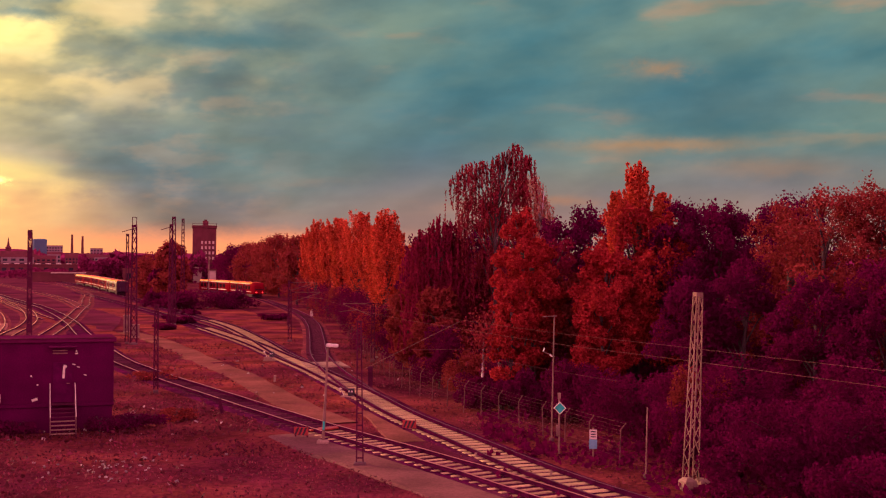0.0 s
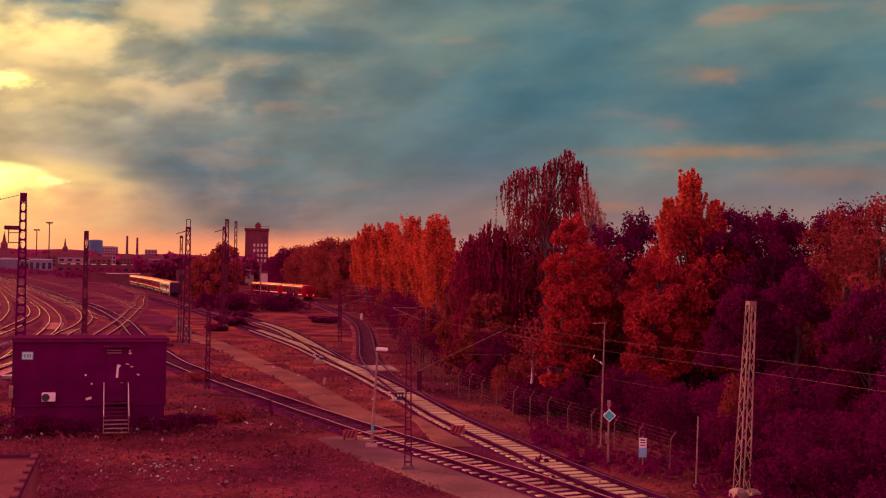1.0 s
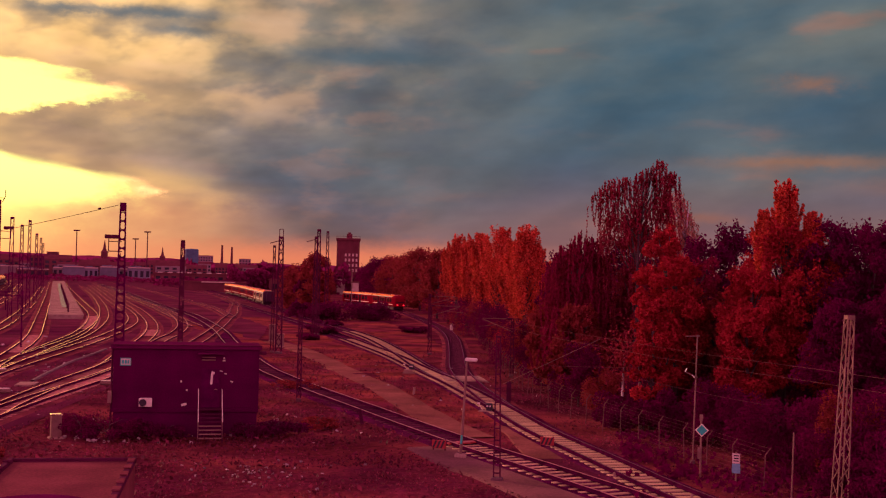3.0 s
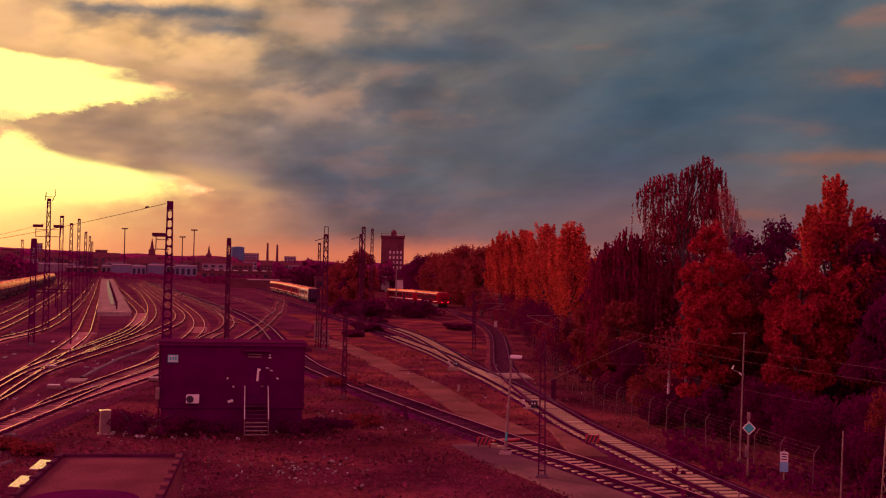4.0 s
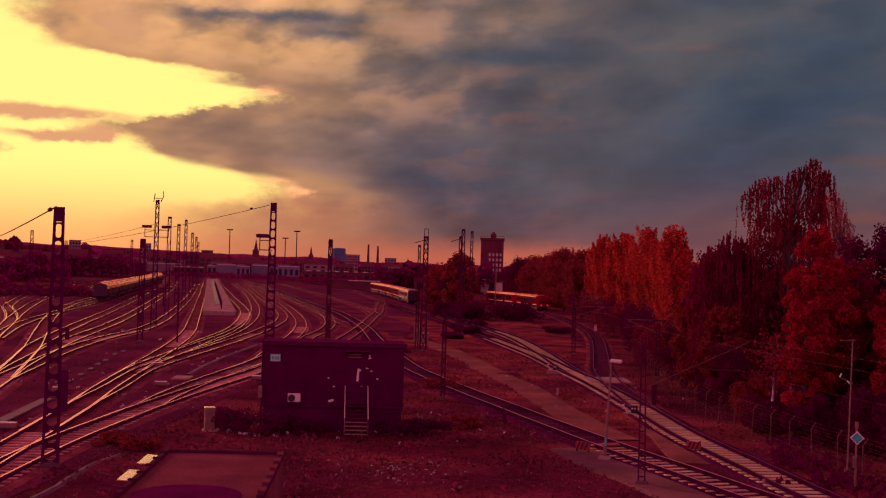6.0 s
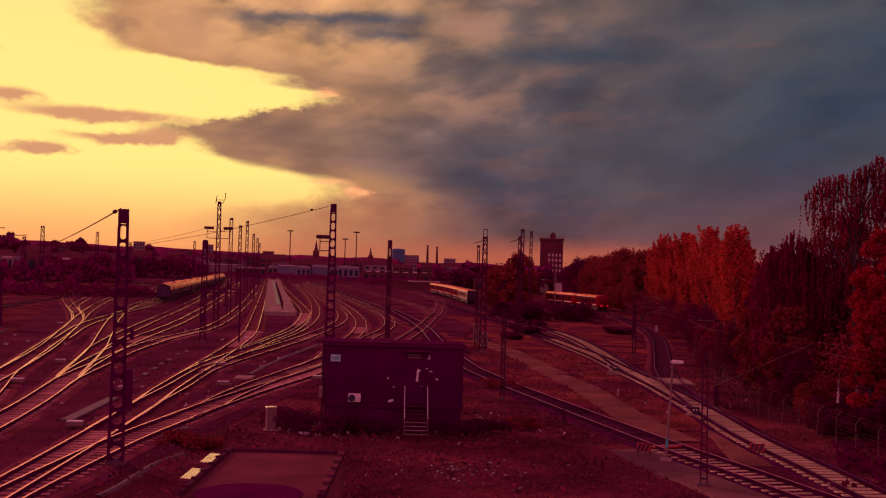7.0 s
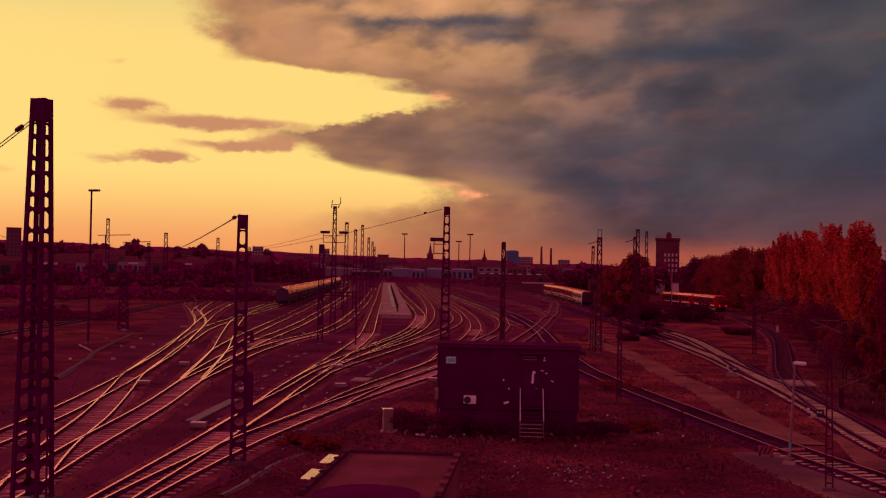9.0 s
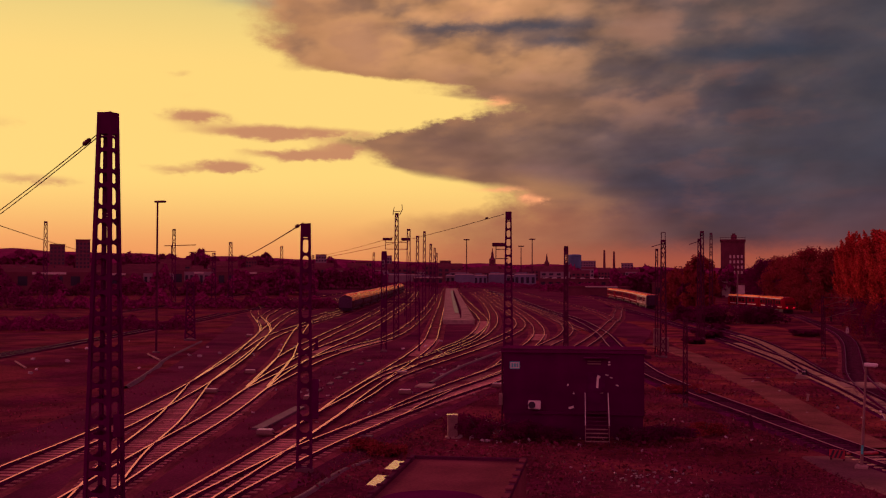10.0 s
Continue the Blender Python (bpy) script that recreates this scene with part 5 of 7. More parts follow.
def board_sign():
    t = thing("board_sign", "white and blue notice board on a thin post", "sign", pose(6.55, 50.0, 0, 0, 0, -8))
    part("post", Shape().tube((0, 0.03, 0), (0, 0.03, 1.5), 0.035, n=8), STEEL_GREY, t)
    p = part("plate", Shape().box((0, -0.03, 1.22), (0.32, 0.03, 0.42), bevel=0.006), WHITE, t)
    part("lettering", Shape().box((0, -0.052, 1.34), (0.22, 0.014, 0.05)).box((0, -0.052, 1.23), (0.2, 0.014, 0.05)).box((0, -0.052, 1.12), (0.22, 0.014, 0.04)), BLACK_PAINT, p, "dark bars of writing")
    part("panel", Shape().box((0, -0.03, 0.80), (0.34, 0.03, 0.40), bevel=0.006), SIGN_PALE, t, "pale blue panel")


def barrier(x, y, turn):
    t = thing("buffer_board", "orange and dark striped warning board on two legs", "barrier", pose(x, y, 0, 0, 0, turn), group="warning boards")
    part("board", Shape().box((0, 0, 0.36), (0.72, 0.05, 0.40), bevel=0.01), SIGN_RED, t, "orange-red board")
    for i in range(3):
        a, b, c = -0.34 + i * 0.2, -0.24 + i * 0.2, 0.16
        s = Shape().add([(a, -0.034, 0.18), (b, -0.034, 0.18), (b + c, -0.034, 0.54), (a + c, -0.034, 0.54), (a, -0.026, 0.18), (b, -0.026, 0.18), (b + c, -0.026, 0.54), (a + c, -0.026, 0.54)],
                        [(0, 1, 2, 3), (7, 6, 5, 4), (0, 4, 5, 1), (1, 5, 6, 2), (2, 6, 7, 3), (3, 7, 4, 0)])
        part("stripe", s, BLACK_PAINT, t, "dark slanting stripe")
    for sx in (-0.3, 0.3):
        part("leg", Shape().beam((sx, 0.05, -0.1), (sx, 0.05, 0.6), 0.06), STEEL_DARK, t)


diamond_sign()
board_sign()
barrier(-6.85, 56.3, -12)
barrier(-1.65, 58.9, -15)
for x, y, w, d, a in ((-9.7, 95.4, 3.4, 4.6, 14),):
    tagged(part("concrete_slab", Shape().box((0, 0, 0.04), (w, d, 0.16), bevel=0.03), CONCRETE, at=pose(x, y, 0.02, 0, 0, a)), "pale concrete panel in the points of the branch", "concrete slab", "concrete slabs")
# red timber crossing boards over the siding
for k in range(3):
    tagged(part("crossing_plank", Shape().box((0, 0, 0), (1.25, 0.28, 0.09), bevel=0.02), SIGN_RED, at=pose(-6.05 + 0.2 * k, 58.2 + 0.32 * k, 0.17, 0, 0, 30)), "worn red timber crossing plank between rails", "plank", "crossing planks")


def fence():
    line = glide([(7.6, 49.4), (6.1, 53.4), (4.8, 57.4), (3.6, 60.2), (1.9, 65.0), (0.15, 69.6), (-1.5, 74.4), (-3.6, 83.0), (-6.0, 97.0), (-9.4, 122), (-13.2, 150), (-17.2, 178), (-22.8, 212)], 2.6)
    ahead, side = sides(line)
    t = thing("fence", "wire mesh fence with angled posts along the wood", "fence")
    bent = Shape().tube((0, 0, -0.2), (0, 0, 1.5), 0.028, n=6).tube((0, 0, 1.49), (0.24, 0, 1.8), 0.024, n=6).mesh("post", FENCE_STEEL)
    for p, a in zip(line, ahead):
        part("post", bent, None, t, at=pose(p[0], p[1], 0, 0, rng.uniform(-3, 3), math.degrees(math.atan2(-a[0], a[1])) + rng.uniform(-4, 4)))
    for z in (0.15, 0.35, 0.55, 0.75, 0.95, 1.15, 1.35, 1.48):
        w = np.c_[line, np.zeros(len(line))]
        part("wire", sweep(w, [(-0.003, z - 0.003), (0.003, z - 0.003), (0.003, z + 0.003), (-0.003, z + 0.003)]), FENCE_STEEL, t)
    for o, z in ((0.12, 1.62), (0.23, 1.77)):
        part("wire", sweep(line, [(o - 0.004, z - 0.004), (o + 0.004, z - 0.004), (o + 0.004, z + 0.004), (o - 0.004, z + 0.004)]), FENCE_STEEL, t, "barbed wire strand")


fence()


# ---- small trackside things ----
def point_lantern(x, y, turn, group="point lanterns"):
    t = thing("point_lantern", "dark point lantern with two white discs beside a switch", "point lantern", pose(x, y, 0, 0, 0, turn), group=group)
    part("base_plate", Shape().box((0, 0, 0.06), (1.1, 0.42, 0.14), bevel=0.03), CONCRETE, t, "pale bearer plate")
    part("lantern_box", Shape().box((0.1, 0, 0.36), (0.36, 0.30, 0.46), bevel=0.04), BLACK_PAINT, t)
    for k in (-0.09, 0.09):
        part("disc", Shape().tube((0.1 + k, -0.15, 0.42), (0.1 + k, -0.175, 0.42), 0.06, n=10), WHITE, t, "round white disc")
    part("lever", Shape().tube((-0.35, 0.05, 0.1), (-0.62, 0.05, 0.55), 0.025, n=6).box((-0.62, 0.05, 0.55), (0.16, 0.12, 0.12), bevel=0.03), WHITE, t)
    part("throw_rod", Shape().tube((0.4, 0, 0.12), (1.7, 0.15, 0.14), 0.025, n=6), STEEL_GREY, t)


def point_machine(x, y, turn):
    t = thing("point_machine", "low grey point machine box on the sleepers", "point machine", pose(x, y, 0, 0, 0, turn), group="point machines")
    part("case", Shape().box((0, 0, 0.22), (0.9, 0.42, 0.26), bevel=0.05), STEEL_GREY, t)
    part("lid", Shape().box((0, 0, 0.37), (0.8, 0.36, 0.05), bevel=0.02), WHITE, t, "pale lid")
    part("throw_rod", Shape().tube((0.4, 0, 0.16), (1.5, 0, 0.16), 0.03, n=6), STEEL_DARK, t)


def marker_post(x, y, h, w, mat, label, lean=0.0):
    t = thing("marker_post", label, "marker post", pose(x, y, 0, 0, lean, 10), group="marker posts")
    part("post", Shape().box((0, 0, h / 2 - 0.1), (w, w * 0.7, h + 0.2), bevel=0.02), mat, t)
    part("cap", Shape().box((0, 0, h), (w * 1.15, w * 0.85, 0.06), bevel=0.015), mat, t)


def dwarf_signal(x, y, turn, lens):
    t = thing("dwarf_signal", "low dark railway signal with two small lenses", "signal", pose(x, y, 0, 0, 0, turn), group="low signals")
    part("post", Shape().tube((0, 0, 0), (0, 0, 0.8), 0.06, n=8), STEEL_DARK, t)
    part("signal_head", Shape().box((0, 0, 1.05), (0.6, 0.25, 0.62), bevel=0.06), BLACK_PAINT, t)
    part("plate", Shape().box((0, 0.02, 0.62), (0.42, 0.03, 0.22), bevel=0.01), WHITE, t, "white plate")
    for k in (-1, 1):
        part("lens", Shape().tube((0.13 * k, -0.12, 1.05 + 0.13 * k), (0.13 * k, -0.16, 1.05 + 0.13 * k), 0.09, n=10), lens, t, "pale lens")


def trackside_cabinet(x, y, turn, h):
    t = thing("trackside_cabinet", "grey steel trackside cabinet with two doors", "cabinet", pose(x, y, 0, 0, 0, turn), group="trackside cabinets")
    part("plinth", Shape().box((0, 0, 0.08), (0.85, 0.5, 0.2), bevel=0.02), CONCRETE, t)
    b = part("body", Shape().box((0, 0, 0.16 + h / 2), (0.8, 0.45, h), bevel=0.02), STEEL_GREY, t)
    for k in (-0.2, 0.2):
        part("door", Shape().box((k, -0.235, 0.16 + h / 2), (0.37, 0.02, h - 0.12), bevel=0.006), STEEL_GREY, b)
    part("roof", Shape().box((0, 0, 0.19 + h), (0.9, 0.55, 0.06), bevel=0.015), CONCRETE, t)


point_lantern(-5.85, 73.2, -10)
point_lantern(-15.2, 102.4, -10)
for x, y, a in ((-38.2, 73.0, 20), (-45.6, 86.6, 24), (-50.6, 67.0, 22), (-57.5, 81.5, 24), (-35.0, 51.0, 20), (-42.0, 66.5, 24), (-34.2, 80.5, 8), (-90.5, 128.0, 30)):
    point_machine(x, y, a)
for x, y, h, w, m, label, lean in ((1.5, 50.7, 0.26, 0.10, CONCRETE, "small pale marker post beside the track", 0), (-12.4, 65.3, 0.85, 0.2, STEEL_DARK, "dark leaning stump of a cut post", -12), (-20.4, 180, 1.0, 0.4, WHITE, "white marker post beside the branch line", 0),
                                   (4.4, 46.6, 0.22, 0.09, CONCRETE, "small pale marker post beside the track", 4), (-11.9, 82.0, 0.5, 0.16, CONCRETE, "pale concrete stump in the grass", 6), (-29.0, 86.0, 0.6, 0.2, CONCRETE, "pale concrete stump in the grass", -5)):
    marker_post(x, y, h, w, m, label, lean)
dwarf_signal(-19.5, 190, 4, SIGN_BLUE)
trackside_cabinet(-37.4, 137.0, 12, 1.9)
trackside_cabinet(-34.0, 128.0, 10, 1.3)


# ---- overhead wires ----
def wire(name, p, q, sag, r, label, mat=None, insulator=0.0, steps=16):
    t = thing(name, label, "wire", group="overhead wires")
    s = cable([Vector(p).lerp(Vector(q), i / steps) - Vector((0, 0, 4 * sag * (i / steps) * (1 - i / steps))) for i in range(steps + 1)], r)
    part("cable", s, mat or STEEL_DARK, t)
    if insulator:
        d = (Vector(q) - Vector(p)).normalized()
        c = Vector(p) + d * insulator
        part("insulator", Shape().tube(c, c + d * 0.45, 0.09, 0.09, 8).tube(c - d * 0.1, c + d * 0.55, 0.05, 0.05, 6), STEEL_DARK, t, "dark ribbed insulator")


def up(a, e, d):
    """A place by azimuth, elevation and distance from the bridge's eye height."""
    x, y, _ = az(a, d)
    return (x, y, EYE[2] + d * math.tan(radians(e)))


wire("overhead_wire", up(42.25, 6.75, 43.6), up(48.6, 1.4, 60), 0.1, 0.02, "pair of stay cables running down from a mast", insulator=1.3)
wire("overhead_wire", up(42.25, 6.6, 43.6), up(48.6, 1.2, 60), 0.1, 0.02, "pair of stay cables running down from a mast")
wire("overhead_wire", up(32.7, 2.45, 50.5), up(36.2, 0.45, 110), 0.15, 0.03, "dark span wire from a mast head", insulator=2.0)
wire("overhead_wire", up(22.75, 2.95, 111.7), up(33.0, 0.55, 190), 0.5, 0.03, "long dark span wire over the yard", insulator=4.0)
wire("overhead_wire", up(28.2, 1.8, 156), up(34.0, 0.5, 260), 0.6, 0.025, "thin span wire over the yard")
wire("overhead_wire", up(47.3, 2.3, 80), up(42.3, 0.8, 180), 0.2, 0.03, "thin wire beyond the large mast")
run = np.vstack([LINES["main"][LINES["main"][:, 1] < 80], LINES["branch"][(LINES["branch"][:, 1] > 80) & (LINES["branch"][:, 1] < 290)]])
run = np.vstack([[(14.5, 24.0)], run[::4]])
for z, r, label in ((5.42, 0.0055, "thin contact wire above the single track"), (5.85, 0.005, "thin carrier wire above the single track")):
    t = thing("overhead_wire", label, "wire", group="overhead wires")
    s = cable([(*p, z) for p in run], r)
    part("cable", s, WIRE, t)


def cantilever(x, y, turn, h, reach):
    t = thing("cantilever_arm", "pale hinged wire support arm on a short mast", "wire support", pose(x, y, 0, 0, 0, turn), group="wire supports")
    part("tube", Shape().tube((0, 0, h - 0.9), (reach, 0, h + 0.15), 0.035, n=6), STEEL_GREY, t)
    part("tube", Shape().tube((0, 0, h + 0.2), (reach, 0, h + 0.2), 0.03, n=6), STEEL_GREY, t)
    part("insulator", Shape().tube((0.05, 0, h + 0.2), (0.5, 0, h + 0.2), 0.07, n=8), STEEL_DARK, t)
    part("registration_arm", Shape().tube((reach * 0.55, 0, h - 0.35), (reach * 1.1, 0, h - 0.5), 0.025, n=6), STEEL_GREY, t)


cantilever(-16.3, 123.4, 8, 5.1, 3.2)
lattice_mast(-20.2, 152, 6.0, 0.30, 0.24, turn=5, panels=6, label="short lattice mast beside the branch track")
cantilever(-20.2, 152, 10, 5.6, 3.4)
cantilever(-6.0, 99.8, 188, 4.8, 2.6)
boom = thing("barrier_boom", "pale raised boom on a pivot post beside the track", "barrier", pose(-4.9, 79.0, 0, 0, 0, 0))
part("post", Shape().box((0, 0, 0.7), (0.3, 0.3, 1.5), bevel=0.03), STEEL_DARK, boom)
part("boom", Shape().beam((-0.4, 0, 1.3), (6.1, 0.3, 4.55), 0.034, bevel=0.008), STEEL_GREY, boom, "long pale boom")
wire("overhead_wire", (-2.0, 75.0, 2.95), (5.9, 72.0, 3.35), 0.05, 0.012, "thin pale wire in front of the trees", WIRE)
wire("overhead_wire", (2.8, 60.0, 3.6), (8.6, 56.0, 2.9), 0.05, 0.008, "thin pale wire in front of the trees", WIRE)
arm = thing("cross_arm", "small cross arm with two pale insulators on a pole", "wire support", pose(5.4, 55.8, 0))
part("bar", Shape().beam((-0.55, 0, 6.02), (0.12, 0, 6.06), 0.05), STEEL_GREY, arm)
part("bar", Shape().beam((-0.55, 0, 4.35), (0.05, 0, 4.1), 0.035), STEEL_GREY, arm)
part("insulator", Shape().tube((-0.52, 0, 4.35), (-0.45, 0, 4.52), 0.03, n=8), WHITE, arm)
part("insulator", Shape().tube((-0.2, 0, 4.2), (-0.08, 0, 4.08), 0.03, n=8), WHITE, arm)


# ---- trees and bushes ----
def leaf_quads(c, size, r, droop=0.0):
    """Leaf blades of the given size round the places c (n, 3); droop 1: hanging down."""
    n = len(c)
    a = r.normal(size=(n, 3))
    if droop:
        a = a * (1 - droop) + np.array([0, 0, -1.0]) * droop * 2
    a /= np.linalg.norm(a, axis=1, keepdims=True)
    b = np.cross(a, r.normal(size=(n, 3)))
    b /= np.linalg.norm(b, axis=1, keepdims=True) + 1e-9
    s = size * r.uniform(0.6, 1.35, (n, 1))
    a, b = a * s * 0.62, b * s * 0.42
    mid = c + np.cross(a, b) * 0.6 / np.maximum(s, 1e-3)
    return np.stack([c - a, mid - b * 0.9 - a * 0.1, c + a, mid + b * 0.9 - a * 0.1], 1)


def trunk_shape(h, r0, targets, r):
    s = Shape()
    pts = [Vector((0, 0, -0.3))]
    lean = Vector((r.normal() * 0.03, r.normal() * 0.03, 0))
    for i in range(1, 7):
        f = i / 6
        pts.append(Vector((0, 0, h * f)) + lean * h * f * f + Vector((r.normal() * 0.06, r.normal() * 0.06, 0)))
    for i in range(6):
        s.tube(pts[i], pts[i + 1], r0 * (1 - 0.14 * i), r0 * (1 - 0.14 * (i + 1)), 8, caps=i in (0, 5))
    for q in targets:
        q = Vector(q)
        f = min(max(q.z / h - 0.25, 0.15), 0.9)
        p = pts[min(int(f * 6), 5)].lerp(pts[min(int(f * 6) + 1, 6)], f * 6 - int(f * 6))
        mid = p.lerp(q, 0.5) + Vector((0, 0, 0.25))
        s.tube(p, mid, r0 * 0.32, r0 * 0.2, 5, caps=False)
        s.tube(mid, q, r0 * 0.2, r0 * 0.06, 5, caps=False)
    return s


def crown_points(h, rad, base, count, r):
    """Leaf places: many uneven clumps inside the outline of the crown, with gaps between."""
    span = (h - base) * 0.9
    clumps = max(int(34 + rad * 22), 40)
    f = r.uniform(0, 1, clumps) ** 0.85
    prof = np.sqrt(np.clip(1 - (1.75 * f - 0.82) ** 2, 0.06, 1))
    ang = r.uniform(0, 2 * np.pi, clumps)
    rr = rad * prof * np.sqrt(r.uniform(0.12, 1.0, clumps))
    cen = np.stack([rr * np.cos(ang), rr * np.sin(ang), base + span * f], 1)
    size = (0.34 * rad + 0.12) * r.uniform(0.45, 1.25, clumps) * (1 - 0.4 * f)
    pick = r.choice(clumps, count, p=size**2 / (size**2).sum())
    d = r.normal(size=(count, 3))
    d /= np.linalg.norm(d, axis=1, keepdims=True)
    dist = size[pick] * r.uniform(0.25, 1.0, count) ** 0.5
    stretch = np.array([1.1, 1.1, 0.8])
    p = cen[pick] + d * dist[:, None] * stretch
    # sprays that stick out of the outline
    k = count // 9
    top = cen[r.integers(0, clumps, k)]
    out = np.c_[top[:, :2] / (rad + 0.1) * 0.4, np.full(k, 1.0)] + r.normal(size=(k, 3)) * 0.3
    p[:k] = top + out * (r.uniform(0.5, 1.0, (k, 1)) * size.mean() * 0.9)
    p = p[p[:, 2] < h + 0.35 * r.uniform(-1, 1, count)]
    p[:, 2] = np.maximum(p[:, 2], 0.15)
    return p, cen


def poplar_points(h, rad, base, count, r):
    """Leaf places along many steep boughs, with bare-necked upright tips that stand free of the crown."""
    boughs = 95
    f = np.sort(r.uniform(0.0, 0.9, boughs))
    reach = rad * np.sin(np.pi * np.clip(0.14 + 0.80 * f, 0, 1)) ** 0.7 * (1.1 - 0.62 * f) * r.uniform(0.4, 1.25, boughs)
    ang = r.uniform(0, 2 * np.pi, boughs)
    foot = np.stack([0 * f, 0 * f, base + (h - base) * f * 0.92], 1)
    rise = np.minimum(reach * r.uniform(1.4, 2.6, boughs) + 0.4, (h - foot[:, 2]) * r.uniform(0.6, 1.0, boughs))
    tip = foot + np.stack([reach * np.cos(ang), reach * np.sin(ang), rise], 1)
    pick = r.choice(boughs, count, p=(reach + 0.2) / (reach + 0.2).sum())
    q = r.uniform(0.05, 1.0, (count, 1)) ** 0.7
    bend = foot[pick] * (1 - q) + tip[pick] * q
    bend[:, :2] = tip[pick][:, :2] * q ** 0.55
    p = bend + r.normal(size=(count, 3)) * (rad * 0.155) * (1.15 - 1.0 * q) * np.array([1, 1, 1.6])
    p = p[p[:, 2] < h + 0.3]
    return p, tip


def tree(x, y, h, rad, base, mat, label, kind="round", count=7000, leaf=0.26, bark=None, seed=0):
    r = np.random.default_rng(1000 + seed)
    t = thing("tree", label, "tree", pose(x, y, 0, 0, 0, r.uniform(0, 360)), group="trees of the wood")
    p, cen = poplar_points(h, rad, base, count, r) if kind == "poplar" else crown_points(h, rad, base, count, r)
    part("trunk", trunk_shape(h * 0.86, 0.035 * h**0.9 * 0.5 + 0.06, cen[:14], r), bark or BARK, t, smooth=True)
    part("crown", quad_mesh("crown", leaf_quads(p, leaf, r), mat), None, t)
    return t


def weeping_tree(x, y, heads, mat, label, seed, strands=24, count=60, leaf=0.17, base=2.0, spread=0.55, longest=3.8, bark=None):
    """Ascending limbs that end in heads, and curtains of thin leaf strands hanging from each head."""
    r = np.random.default_rng(seed)
    t = thing("tree", label, "tree", pose(x, y, 0), group="trees of the wood")
    heads = np.array(heads, float)
    top = np.repeat(heads, strands, 0)
    n = len(top)
    off = r.normal(size=(n, 3)) * np.array([spread, spread, spread * 0.45])
    off[:, 2] = -abs(off[:, 2])
    top = top + off - np.array([0, 0, 0.9]) * (off[:, :1] ** 2 + off[:, 1:2] ** 2)
    length = np.clip(np.minimum(longest * r.uniform(0.2, 1.0, n) ** 1.3, top[:, 2] - base), 0.3, None)
    q = r.uniform(0, 1, (n, count)) ** 0.8
    pos = np.repeat(top[:, None, :], count, 1)
    drift = r.normal(size=(n, 1, 2)) * 0.18
    pos[:, :, :2] += drift * q[..., None] ** 2 + r.normal(size=(n, count, 2)) * 0.028
    pos[:, :, 2] -= q * length[:, None]
    part("trunk", trunk_shape(heads[:, 2].max() * 0.9, 0.22, heads, r), bark or BARK, t, smooth=True)
    part("crown", quad_mesh("crown", leaf_quads(pos.reshape(-1, 3), leaf, r, 0.8), mat), None, t)
    return t


def bush(x, y, h, rad, mat, label, seed, count=1800, leaf=0.2):
    r = np.random.default_rng(5000 + seed)
    n = 16
    cen = np.stack([r.normal(size=n) * rad * 0.5, r.normal(size=n) * rad * 0.5, r.uniform(0.15, 0.8, n) * h], 1)
    d = r.normal(size=(count, 3))
    d /= np.linalg.norm(d, axis=1, keepdims=True)
    p = cen[r.integers(0, n, count)] + d * np.array([rad * 0.42, rad * 0.42, h * 0.24]) * r.uniform(0.3, 1.05, (count, 1)) ** 0.5
    p[:, 2] = np.maximum(p[:, 2], 0.04)
    t = thing("bush", label, "bush", pose(x, y, 0), group="bushes")
    part("stem", trunk_shape(h * 0.7, 0.05, cen[:8], r), BARK, t)
    part("crown", quad_mesh("crown", leaf_quads(p, leaf, r), mat), None, t)
    return t


def young_birch(x, y, h, lean, seed):
    r = np.random.default_rng(seed)
    t = thing("tree", "young birch with a pale trunk among dark bushes", "tree", pose(x, y, 0, 0, lean, 0), group="trees of the wood")
    part("trunk", Shape().tube((0, 0, -0.2), (0.05, 0, h * 0.55), 0.09, 0.075, 8).tube((0.05, 0, h * 0.55), (0.0, 0.05, h), 0.075, 0.03, 8), BIRCH_BARK, t, smooth=True)
    c = r.normal(size=(700, 3)) * np.array([0.7, 0.7, 0.8]) + np.array([0, 0, h])
    part("crown", quad_mesh("crown", leaf_quads(c, 0.15, r), LEAF_BIRCH), None, t)


ORANGE, RED, DARK, RUST = "slender poplar with bright orange-red autumn leaves", "maple with dense crimson autumn leaves", "dark reddish-brown broadleaf tree", "rust-brown broadleaf tree in autumn"
